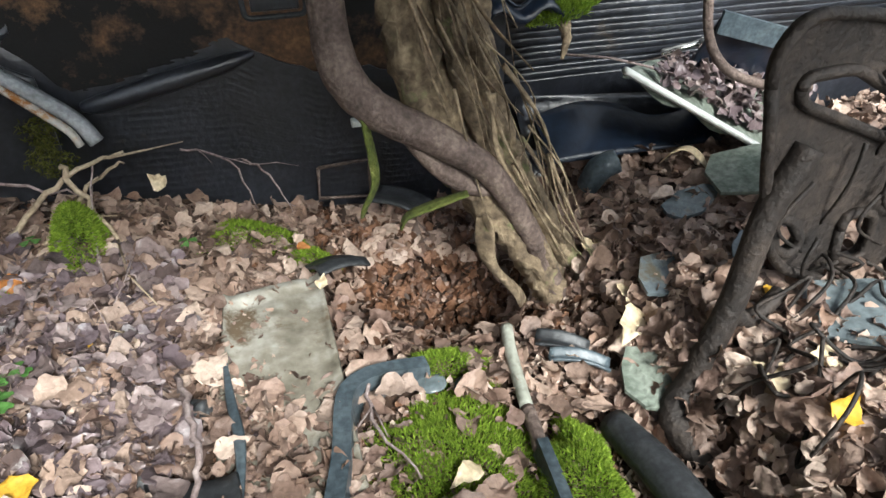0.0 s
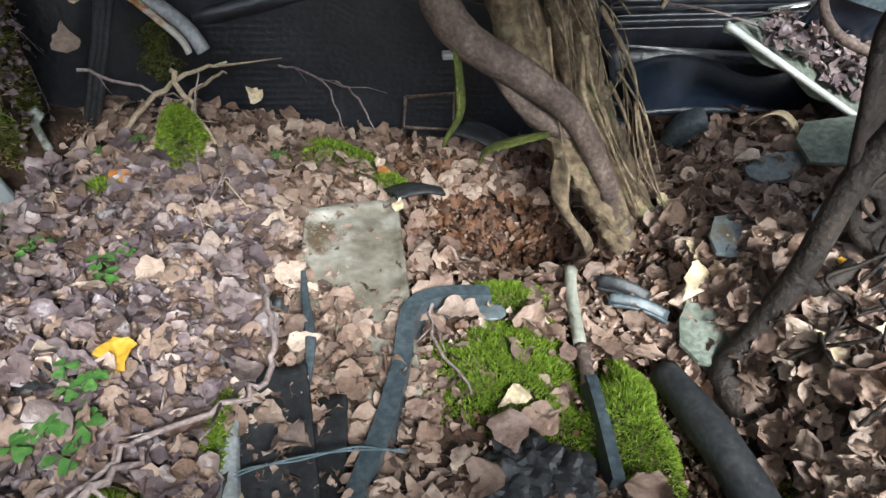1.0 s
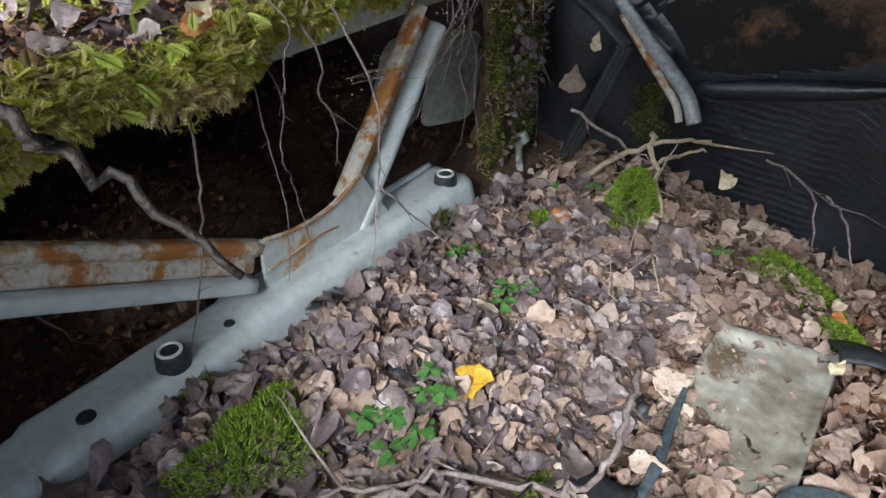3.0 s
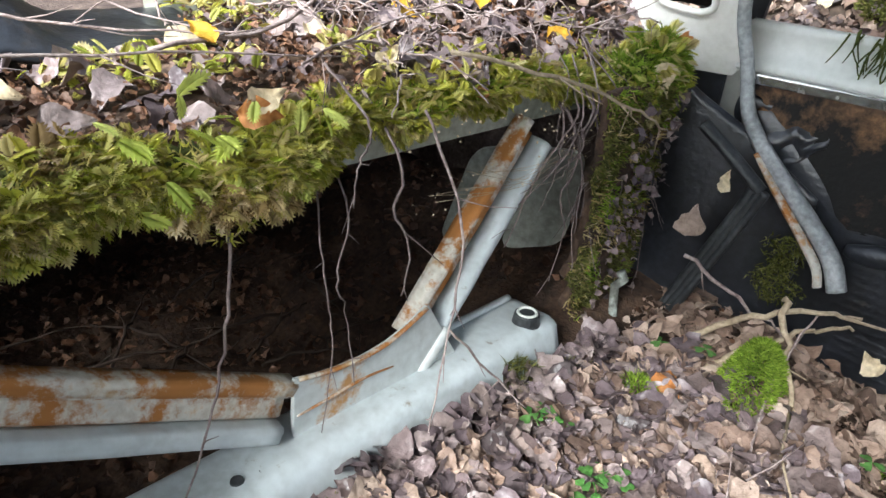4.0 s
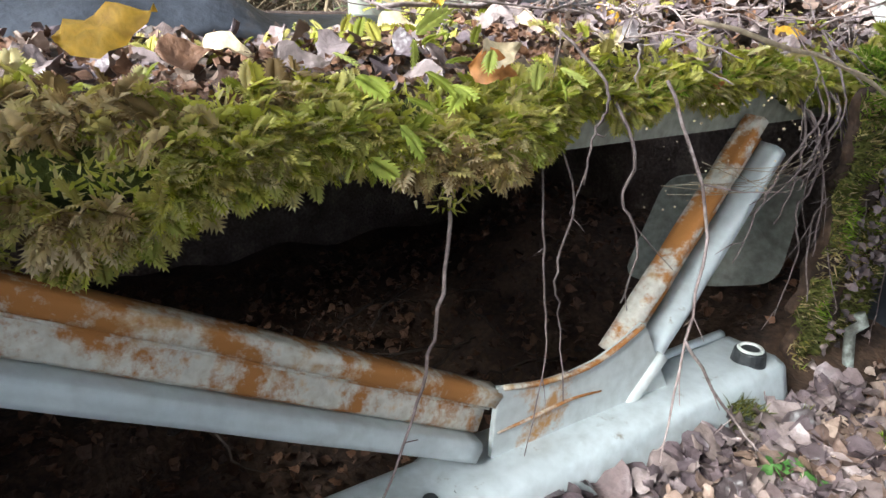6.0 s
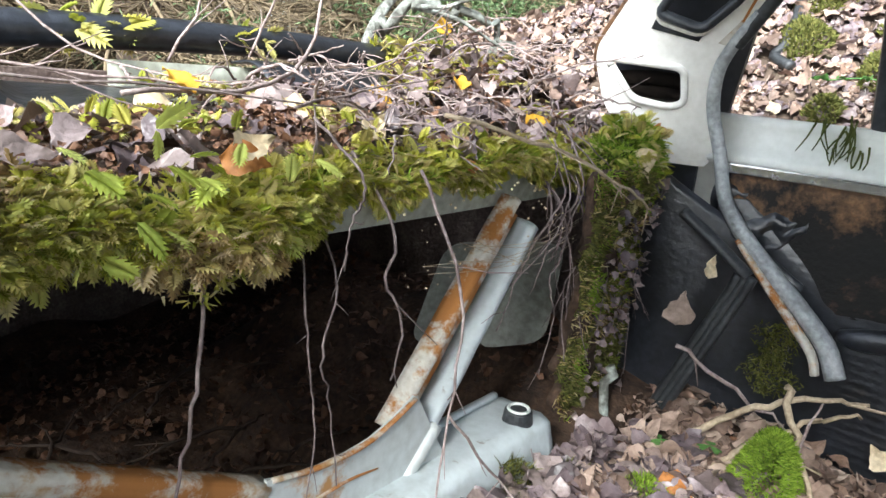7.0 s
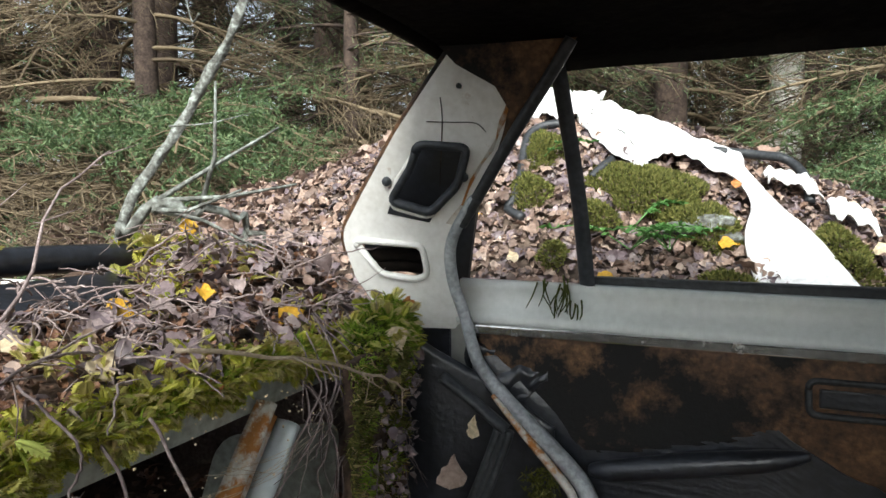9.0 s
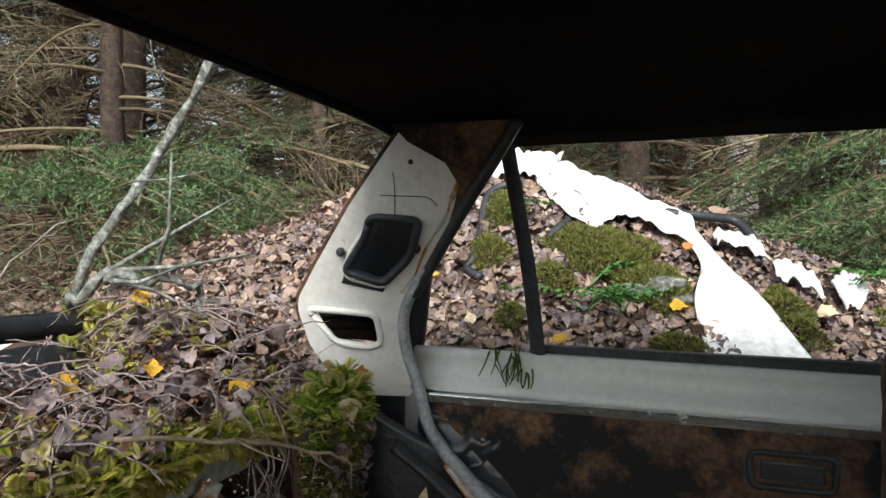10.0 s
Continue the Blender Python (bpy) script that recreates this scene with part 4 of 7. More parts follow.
# ---- soil bed and litter ----
bm = bmesh.new()
sheet(bm, lambda u, v: Vector((-0.62 + 2.2 * u, -0.11 + 1.31 * v, float(bed_z(-0.62 + 2.2 * u, -0.11 + 1.31 * v)) + 0.01 * wob(u * 30, v * 18))), 110, 70)
tagged(part("soil_bed", bm, "soil", None, smooth=True), "dark leaf mould filling the car's seat wells", "soil", kind="structure")


def bed_sampler(x0, x1, y0, y1, keep=None):
    def f(rng, n):
        x, y = rng.uniform(x0, x1, n), rng.uniform(y0, y1, n)
        if keep is not None:
            k = keep(x, y)
            x, y = x[k], y[k]
        z = bed_z(x, y)
        e = 0.01
        nor = np.stack([-(bed_z(x + e, y) - z) / e, -(bed_z(x, y + e) - z) / e, np.ones_like(x)], 1)
        nor /= np.linalg.norm(nor, axis=1)[:, None]
        return np.stack([x, y, z], 1), nor
    return f



def off_plate(x, y):
    """Bare ground: outside the steel plate, the black mat and the hollow."""
    plate_ = (x > -0.15) & (x < 0.0) & (y > 0.66) & (y < 0.89)
    mat_ = (x > -0.21) & (x < -0.09) & (y > 0.22) & (y < 0.55) & (np.sin(71 * x + 43 * y) < 0.93)
    pad_ = (x > 0.2) & (x < 0.34) & (y > 0.36) & (y < 0.58)
    pit_ = ((x - 0.19) / 0.16) ** 2 + ((y - 0.93) / 0.13) ** 2 < 0.95
    thin = (x > 0.02) & (x < 0.24) & (y < 0.66) & (np.sin(91 * x + 57 * y) < 0.75)
    return ~(plate_ | mat_ | pad_ | pit_ | thin)


leaf_litter("leaf_litter", "leaf_brown", 5200, bed_sampler(-0.52, 0.6, 0.15, 1.16, off_plate), (0.022, 0.06), 11, tilt=0.36, curl=0.32, lift=0.028, label="dry brown and tan birch leaves covering the seat well")
leaf_litter("leaf_litter", "leaf_brown", 3000, bed_sampler(0.45, 1.5, 0.3, 1.17), (0.024, 0.06), 12, tilt=0.36, curl=0.34, lift=0.028, label="dry brown leaves heaped in the front footwell")
leaf_litter("leaf_litter", "leaf_dark", 1900, bed_sampler(-0.55, -0.2, 0.1, 0.95, off_plate), (0.024, 0.058), 13, tilt=0.36, curl=0.32, lift=0.03, label="damp grey-brown leaves beside the cross-member")
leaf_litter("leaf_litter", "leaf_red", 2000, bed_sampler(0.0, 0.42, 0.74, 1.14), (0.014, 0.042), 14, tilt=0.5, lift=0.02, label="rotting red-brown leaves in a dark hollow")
leaf_litter("leaf_litter", "leaf_brown", 420, bed_sampler(-0.16, 0.0, 0.45, 0.71), (0.015, 0.04), 15, tilt=0.3, lift=0.02, label="crumbled leaves on a soil-covered steel plate")


leaf_litter("leaf_litter", "leaf_dark", 130, bed_sampler(-0.5, -0.12, 0.15, 1.0, off_plate), (0.05, 0.07), 18, tilt=0.22, curl=0.2, lift=0.035, label="large limp aspen leaves lying on the litter")
leaf_litter("leaf_litter", "leaf_brown", 150, bed_sampler(-0.4, 0.6, 0.25, 1.1, off_plate), (0.045, 0.068), 19, tilt=0.25, curl=0.22, lift=0.038, label="large pale curled leaves lying on the litter")
leaf_litter("leaf_crumbs", "leaf_brown", 9000, bed_sampler(-0.55, 0.7, 0.1, 1.17), (0.006, 0.016), 16, tilt=0.5, lift=0.02, label="fine crumbs of dead leaves between larger ones")
leaf_litter("leaf_crumbs", "leaf_red", 3000, bed_sampler(-0.55, 0.7, 0.1, 1.17), (0.006, 0.015), 17, tilt=0.5, lift=0.016, label="fine dark leaf mould between leaves")


# ---- things on the seat well ----
def bz(x, y, up=0.0):
    return Vector((x, y, float(bed_z(x, y)) + up))


bm = bmesh.new()
sheet(bm, lambda u, v: Vector((-0.148 + 0.148 * u + 0.02 * (1 - v) * (u - 0.5), 0.5 + 0.362 * v + 0.05 * u * v, 0.355 + 0.018 * v - 0.022 * u * v + 0.006 * math.sin(math.pi * u) + 0.012 * (abs(2 * u - 1) ** 8) + 0.01 * float(sstep(0.95, 1.0, v)) + 0.002 * wob(u * 9, v * 20))), 24, 40, 0.005)
tagged(part("steel_plate", bm, "dirty_plate", None, smooth=True), "dirty grey steel plate half buried in dead leaves", "metal plate")
bm = bmesh.new()
tube(bm, [(-0.145, 0.74, 0.385), (-0.136, 0.655, 0.388), (-0.125, 0.58, 0.388), (-0.127, 0.5, 0.38)], [0.002, 0.006, 0.007, 0.003], 8, 0.3)
tagged(part("metal_strip", bm, "grey_trim", None, smooth=True), "curled grey metal strip beside the steel plate", "metal strip")


def ribbon(bm, pts, height, thick):
    """An upright band along a line, with thickness."""
    line = smooth_line(pts, 8)
    tan = np.gradient(line, axis=0)
    side = np.stack([-tan[:, 1], tan[:, 0], 0 * tan[:, 0]], 1)
    side /= np.linalg.norm(side, axis=1)[:, None]
    n = len(line)
    rows = []
    for s_, h_ in ((0, 0), (0, 1), (1, 1), (1, 0)):
        rows.append([bm.verts.new(line[i] + side[i] * thick * (s_ - 0.5 + 0.25 * h_) + np.array((0, 0, height * (h_ - 0.5)))) for i in range(n)])
    for a in range(4):
        r0, r1 = rows[a], rows[(a + 1) % 4]
        for i in range(n - 1):
            bm.faces.new((r0[i], r0[i + 1], r1[i + 1], r1[i]))
    bm.faces.new([r[0] for r in rows])
    bm.faces.new([r[-1] for r in rows])


bm = bmesh.new()
ribbon(bm, [(-0.085, 0.3, 0.372), (-0.06, 0.375, 0.368), (-0.036, 0.44, 0.364), (-0.01, 0.535, 0.36), (0.002, 0.61, 0.357), (0.012, 0.642, 0.355), (0.03, 0.658, 0.353), (0.06, 0.667, 0.35), (0.12, 0.674, 0.34)], 0.045, 0.022)
tagged(part("trim_frame", bm, "grey_trim", None, smooth=False, bevel=0.003), "bent blue-grey plastic trim frame round a moss patch", "trim")
bm = bmesh.new()
tube(bm, [(0.258, 0.745, 0.335), (0.246, 0.69, 0.333), (0.233, 0.59, 0.33)], [0.0095], 10)
bar = part("upper_length", bm, "plate_grey", None, smooth=True)
bar_top = tagged(new("metal_bar"), "dull metal bar with a rusty lower end among moss", "metal bar")
bar.parent = bar_top
bm = bmesh.new()
tube(bm, [(0.233, 0.59, 0.33), (0.23, 0.55, 0.33), (0.226, 0.525, 0.328)], [0.01], 10)
part("rusty_length", bm, "rust", bar_top, "rusty lower length", smooth=True)
bm = bmesh.new()
ribbon(bm, [(0.226, 0.53, 0.328), (0.222, 0.465, 0.33), (0.215, 0.38, 0.33)], 0.03, 0.014)
tagged(part("trim_strip", bm, "grey_trim", None, bevel=0.003), "dark blue-grey plastic strip beside a bright moss pad", "trim")
# black mat pieces
bm = bmesh.new()
sheet(bm, lambda u, v: Vector((-0.185 + 0.09 * u - 0.035 * v, 0.27 + 0.27 * v, 0.383 - 0.012 * u + 0.012 * v + 0.01 * abs(2 * u - 1) ** 4)), 12, 20, 0.006)
tagged(part("floor_mat", bm, "rubber", None, smooth=True), "torn black rubber floor mat with dirt on it", "floor mat")
bm = bmesh.new()
sheet(bm, lambda u, v: Vector((-0.125 + 0.045 * u, 0.3 + 0.2 * v, 0.37 + 0.01 * u + 0.004 * math.sin(v * 9))), 6, 14, 0.005)
tagged(part("floor_mat", bm, "rubber", None, smooth=True), "narrow black rubber mat piece under leaves", "floor mat")
bm = bmesh.new()
tube(bm, [(-0.232, 0.61, 0.385), (-0.22, 0.53, 0.394), (-0.205, 0.43, 0.396), (-0.185, 0.31, 0.39)], [0.006, 0.013, 0.014, 0.01], 8, 0.7)
tagged(part("rubber_edging", bm, "grey_rubber", None, smooth=True), "mossy grey rubber edging along a floor mat", "rubber edging")
# black plastic bits at the hollow's rim
for i, (x, y, z, sx, sy, rz, mat, lab) in enumerate(((0.03, 0.93, 0.37, 0.09, 0.06, 20, "rubber", "curled black plastic scrap at the rim of the hollow"), (0.16, 1.05, 0.4, 0.1, 0.07, -30, "rubber", "crumpled black plastic scrap below the rotten post"), (0.33, 0.7, 0.32, 0.08, 0.035, -25, "rubber", "flat black rubber scrap under dead leaves"), (0.34, 0.66, 0.325, 0.09, 0.02, -20, "grey_trim", "grey plastic sliver under dead leaves"))):
    bm = bmesh.new()
    m_ = pose(x, y, z, 8 * (i % 3 - 1), 10, rz)
    sheet(bm, lambda u, v: m_ @ Vector((sx * (u - 0.5), sy * (v - 0.5), 0.008 * math.sin(math.pi * u) + 0.006 * math.sin(5 * v + i))), 10, 10, 0.004)
    tagged(part("plastic_scrap", bm, mat, None, smooth=True), lab, "plastic scrap")
# grimy slabs and scraps in the front
for i, (x, y, up, sx, sy, rz, mat, lab) in enumerate(((0.5, 0.72, 0.025, 0.1, 0.08, 30, "clear_grey", "grimy grey glass shard among dead leaves"), (0.68, 0.53, 0.03, 0.2, 0.12, -35, "clear_grey", "large grimy grey glass slab among dead leaves"), (0.62, 0.86, 0.03, 0.12, 0.05, 15, "clear_grey", "pale grey glass sliver on dead leaves"), (0.76, 0.87, 0.06, 0.2, 0.14, -20, "green_board", "algae-green corrugated scrap on dead leaves"), (0.42, 0.6, 0.03, 0.08, 0.1, 10, "green_board", "algae-green scrap beside a rusty tube"), (0.62, 0.7, 0.03, 0.1, 0.05, 50, "clear_grey", "grey glass shard beside a rusty tube"))):
    bm = bmesh.new()
    m_ = Matrix.Translation(bz(x, y, up)) @ pose(0, 0, 0, 10, -8, rz)
    rg = np.random.default_rng(40 + i)
    out = [m_ @ Vector((sx * 0.55 * math.cos(a) * rg.uniform(0.75, 1.1), sy * 0.55 * math.sin(a) * rg.uniform(0.75, 1.1), 0)) for a in np.linspace(0, 2 * math.pi, 9)[:-1]]
    plate(bm, out, (0, 0, -0.006))
    tagged(part("scrap_piece", bm, mat, None), lab, "scrap")
bm = bmesh.new()
tube(bm, [(0.345, 0.56, 0.3), (0.365, 0.46, 0.31), (0.385, 0.36, 0.3), (0.4, 0.28, 0.29)], [0.022, 0.027, 0.027, 0.025], 14, 1, 0.02, np.random.default_rng(2))
tagged(part("pipe", bm, "rubber", None, smooth=True), "dirty black pipe half sunk in leaves", "pipe")

# rotten post with a bent rusty tube
rngp = np.random.default_rng(21)
post = thing("rotten_post", "fibrous rotting post draped with torn moss-tinted covering", "post")
for k, (pts, rr) in enumerate((([(0.14, 0.93, 0.95), (0.16, 0.93, 0.78), (0.2, 0.92, 0.6), (0.28, 0.9, 0.46), (0.36, 0.87, 0.34), (0.4, 0.86, 0.24)], [0.055, 0.05, 0.05, 0.045, 0.04, 0.035]),
                               ([(0.25, 0.96, 0.96), (0.255, 0.96, 0.78), (0.29, 0.95, 0.6), (0.36, 0.92, 0.44), (0.44, 0.88, 0.3), (0.47, 0.86, 0.25)], [0.045, 0.038, 0.035, 0.03, 0.03, 0.02]),
                               ([(0.2, 0.9, 0.95), (0.21, 0.9, 0.8), (0.235, 0.895, 0.66), (0.3, 0.87, 0.5), (0.37, 0.84, 0.36)], [0.022, 0.025, 0.02, 0.018, 0.012]))):
    bm = bmesh.new()
    tube(bm, pts, rr, 22, 0.75, 0.2, rngp, n=12)
    part("strand", bm, "fibre", post, smooth=True)
for k in range(40):
    bm = bmesh.new()
    t0 = rngp.uniform(0.0, 0.75)
    x0, z0 = 0.12 + 0.2 * t0 + rngp.uniform(-0.02, 0.1), 0.95 - 0.55 * t0
    y0 = 0.865 + 0.02 * rngp.random() - 0.03 * t0
    tube(bm, [(x0, y0, z0), (x0 + 0.02 + 0.03 * t0 + rngp.normal(0, 0.014), y0 - 0.008, z0 - 0.09), (x0 + 0.06 + 0.04 * t0 + rngp.normal(0, 0.018), y0 - 0.004, z0 - 0.2)], [0.006 * rngp.uniform(0.3, 1.2), 0.0012], 6, 0.6, 0.25, rngp)
    part("fibre", bm, "fibre", post, smooth=True)
bm = bmesh.new()
tube(bm, [(0.055, 0.9, 0.92), (0.055, 0.895, 0.79), (0.062, 0.885, 0.71), (0.1, 0.87, 0.655), (0.19, 0.855, 0.6), (0.26, 0.85, 0.545), (0.315, 0.85, 0.455), (0.36, 0.85, 0.36), (0.395, 0.845, 0.265)], [0.023, 0.024, 0.027, 0.026, 0.024, 0.02, 0.018, 0.018, 0.02], 14, 1.0, 0.04, rngp, n=8)
part("bent_tube", bm, "rust", post, "bent tube with purple-brown rust", smooth=True)
bm = bmesh.new()
sheet(bm, lambda u, v: Vector((0.12 + 0.15 * u, 0.862 + 0.006 * math.sin(6 * v), 0.66 - 0.14 * u - 0.055 * v * math.sin(math.pi * (0.1 + 0.8 * u)))), 10, 14, 0.006)
part("torn_flap", bm, "rust", post, "dark peeled flap", smooth=True)
bm = bmesh.new()
sheet(bm, lambda u, v: Vector((0.215 + 0.025 * u + 0.1 * v + 0.012 * math.sin(9 * v), 0.87 + 0.012 * math.sin(5 * v + 3 * u), 0.52 - 0.02 * u - 0.26 * v)), 8, 18, 0.004)
part("torn_flap", bm, "fibre", post, "mossy torn covering", smooth=True)
for pts, lab in (([(0.085, 0.86, 0.65), (0.092, 0.855, 0.59), (0.092, 0.85, 0.55), (0.075, 0.85, 0.515), (0.07, 0.85, 0.5)], "green"), ([(0.225, 0.84, 0.52), (0.17, 0.845, 0.505), (0.135, 0.85, 0.49), (0.125, 0.85, 0.47)], "green")):
    bm = bmesh.new()
    tube(bm, pts, [0.009, 0.013, 0.011, 0.006], 8, 0.35)
    tagged(part("moss_strap", bm, "moss_base", None, smooth=True), "moss-green frayed strap hanging from the rotten post", "strap")
rngm = np.random.default_rng(31)


def patch(n, centre, radius, rng, zfn=bed_z, height=0.02):
    """Points over a low mound with an uneven rim, and their normals."""
    a, r = rng.uniform(0, 2 * math.pi, n), np.sqrt(rng.uniform(0, 1, n))
    rim = 1 + 0.18 * np.sin(3 * a + centre[0] * 40) + 0.1 * np.sin(7 * a + centre[1] * 60)
    x, y = centre[0] + radius[0] * r * rim * np.cos(a), centre[1] + radius[1] * r * rim * np.sin(a)
    h = height * (1 - r * r)
    nor = np.stack([np.cos(a) * r * height / radius[0] * 2, np.sin(a) * r * height / radius[1] * 2, np.ones(n)], 1)
    nor /= np.linalg.norm(nor, axis=1)[:, None]
    return np.stack([x, y, zfn(x, y) + h], 1), nor


def moss_mound(centre, radius, height, n, blade, label, zfn=bed_z, width=0.0011):
    rng = np.random.default_rng(int(abs(centre[0] * 1000) + abs(centre[1] * 777)))
    pos, nor = patch(n, centre, radius, rng, zfn, height)
    o = grass_of("moss", "moss", pos, nor, rng, blade, width, 0.35, label, "moss")
    return o


for c, r, h, n, lab in (((0.272, 0.475), (0.062, 0.105), 0.055, 9000, "bright green cushion moss pad beside a metal bar"), ((-0.345, 0.985), (0.042, 0.055), 0.1, 6500, "bright green moss clump at the foot of the door"), ((-0.1, 1.035), (0.1, 0.045), 0.045, 5000, "low green moss strip below the door"), ((0.125, 0.54), (0.11, 0.12), 0.027, 15000, "green moss patch inside the trim frame"), ((0.15, 0.69), (0.075, 0.035), 0.035, 4500, "dark green moss at the rim of the hollow"), ((-0.212, 0.45), (0.018, 0.09), 0.035, 3200, "green moss on rubber edging"), ((-0.45, 0.88), (0.05, 0.04), 0.03, 2200, "yellow-green moss by the bulkhead"), ((-0.45, 0.3), (0.075, 0.12), 0.055, 7000, "dark green moss under the cross-member"), ((-0.28, 0.33), (0.08, 0.05), 0.045, 4000, "dark green moss under twigs"), ((0.0, 0.97), (0.05, 0.03), 0.05, 1800, "olive moss clump beside the hollow"), ((0.43, 0.36), (0.04, 0.05), 0.02, 1500, "green moss beside a rusty tube")):
    moss_mound(c, r, h, n, (0.004, 0.0095), lab, width=0.0009)

# seat frame with its leg
seat_frame = thing("seat_frame", "dark rusted front seat frame with pressed openings", "seat frame")
P = lambda x, z, y=0.6: Vector((x, y + 0.12 * (x - 0.5), z))
bm = bmesh.new()
outline = rounded([P(0.475, 0.77), P(0.51, 0.815), P(0.62, 0.8), P(1.0, 0.66), P(1.02, 0.2), P(0.83, 0.33), P(0.68, 0.43), P(0.585, 0.475), P(0.545, 0.53), P(0.52, 0.6), P(0.5, 0.68)], 0.03)
h1 = rounded([P(0.525, 0.745), P(0.6, 0.745), P(0.72, 0.68), P(0.7, 0.64), P(0.6, 0.685), P(0.53, 0.715)], 0.02)
h2 = rounded([P(0.545, 0.565), P(0.575, 0.555), P(0.605, 0.515), P(0.59, 0.495), P(0.56, 0.515)], 0.012)
h3 = rounded([P(0.67, 0.54), P(0.73, 0.53), P(0.74, 0.45), P(0.68, 0.46)], 0.025)
h4 = rounded([P(0.78, 0.62), P(0.93, 0.56), P(0.93, 0.42), P(0.79, 0.46)], 0.03)
plate(bm, outline, (0.004, 0.014, 0), (h1, h2, h3, h4))
part("pressed_panel", bm, "dark_rust", seat_frame)
for hole in (h1, h2, h3, h4, outline):
    bm = bmesh.new()
    tube(bm, [p - Vector((0, 0.004, 0)) for p in hole] + [hole[0] - Vector((0, 0.004, 0))], [0.0075], 6, n=1)
    part("rolled_edge", bm, "dark_rust", seat_frame, smooth=True)
bm = bmesh.new()
tube(bm, [P(0.56, 0.66, 0.59), P(0.525, 0.58, 0.59), P(0.5, 0.46, 0.58), P(0.46, 0.35, 0.57), P(0.425, 0.305, 0.55), P(0.45, 0.27, 0.46), P(0.48, 0.26, 0.38), P(0.52, 0.25, 0.3)], [0.018, 0.017, 0.017, 0.019, 0.021, 0.018, 0.017, 0.016], 12, 1, 0.03, rngm, n=7)
part("leg", bm, "dark_rust", seat_frame, "rusty tubular leg", smooth=True)
bm = bmesh.new()
tube(bm, [P(0.49, 0.45, 0.58), P(0.53, 0.43, 0.57), P(0.58, 0.45, 0.58)], [0.012], 8)
part("strut", bm, "dark_rust", seat_frame, smooth=True)
for k in range(14):
    bm = bmesh.new()
    x0, z0 = rngm.uniform(0.55, 0.9), rngm.uniform(0.44, 0.74)
    tube(bm, [P(x0, z0, 0.585), P(x0 + rngm.uniform(-0.05, 0.07), z0 - 0.05, 0.58), P(x0 + rngm.uniform(-0.03, 0.12), z0 - 0.12, 0.6)], [0.0035, 0.002], 5)
    part("spring_wire", bm, "dark_rust", seat_frame, smooth=True)
for k in range(12):
    bm = bmesh.new()
    x0, y0 = rngm.uniform(0.52, 0.66), rngm.uniform(0.42, 0.62)
    pts = [bz(x0, y0, 0.02)]
    for _ in range(5):
        x0, y0 = x0 + rngm.uniform(-0.05, 0.06), y0 + rngm.uniform(-0.05, 0.05)
        pts.append(bz(x0, y0, rngm.uniform(0.015, 0.07)))
    tube(bm, pts, [0.0028], 5)
    tagged(part("spring_wire", bm, "dark_rust", None, smooth=True), "tangled rusty seat spring wire over leaves", "wire")

# boards and clutter by the front door
board = thing("leaning_board", "grey-green board heaped with leaves, leaning by the door", "board")
bm = bmesh.new()
A_, B_, C_, D_ = Vector((0.515, 0.95, 0.635)), Vector((0.86, 0.95, 0.43)), Vector((1.05, 1.12, 0.5)), Vector((0.66, 1.12, 0.58))
sheet(bm, lambda u, v: (A_ * (1 - u) + B_ * u) * (1 - v) + (D_ * (1 - u) + C_ * u) * v + Vector((0, 0, 0.006 * math.sin(20 * u))), 20, 8, 0.012)
part("panel", bm, "green_board", board)
bm = bmesh.new()
tube(bm, [A_, A_.lerp(B_, 0.5), B_], [0.009], 8, 0.7)
part("metal_rim", bm, "aluminium", board, smooth=True)
rngb = np.random.default_rng(77)


def board_sampler(rng, n):
    u, v = rng.uniform(0.12, 1, n), rng.uniform(0.05, 1, n)
    p = [(A_ * (1 - a) + B_ * a) * (1 - b) + (D_ * (1 - a) + C_ * a) * b for a, b in zip(u, v)]
    return np.array(p) + (0, 0, 0.012), np.tile(np.array([[0.3, -0.25, 0.9]]), (n, 1))


leaf_litter("leaf_litter", "leaf_dark", 260, board_sampler, (0.02, 0.045), 78, lift=0.02, label="dry leaves lying on the leaning board")
bm = bmesh.new()
sheet(bm, lambda u, v: Vector((0.72 + 0.2 * u, 1.02 + 0.1 * v, 0.68 - 0.06 * u - 0.16 * v + 0.01 * math.sin(9 * u))), 14, 12, 0.005)
plastic = part("plastic_sheet", bm, "blue_plastic", None, smooth=True)
tagged(plastic, "dirty dark blue plastic sheet with a pale rim", "plastic sheet")
bm = bmesh.new()
sheet(bm, lambda u, v: Vector((0.72 + 0.2 * u, 1.015 + 0.01 * v, 0.695 - 0.06 * u - 0.04 * v)), 10, 3, 0.006)
part("rim", bm, "grey_trim", plastic, "pale grey rim")
bm = bmesh.new()
tube(bm, [(0.655, 0.98, 0.78), (0.665, 0.97, 0.68), (0.7, 0.96, 0.62), (0.77, 0.95, 0.585), (0.87, 0.94, 0.57)], [0.0085], 8)
tagged(part("cable", bm, "rust", None, smooth=True), "stiff brown cable bowed in front of the door", "cable")
bm = bmesh.new()
sheet(bm, lambda u, v: Vector((0.33 + 0.13 * u, 1.1 + 0.02 * math.sin(6 * v), 0.72 - 0.03 * v + 0.012 * math.sin(10 * u))), 12, 4, 0.004)
tagged(part("plastic_scrap", bm, "blue_plastic", None, smooth=True), "crumpled blue plastic scrap hanging at the door", "plastic scrap")
moss_mound((0.47, 1.1), (0.06, 0.03), 0.02, 2500, (0.006, 0.02), "bright green moss hanging on the door trim", zfn=lambda x, y: 0.685 + 0.25 * (np.asarray(x) - 0.47))
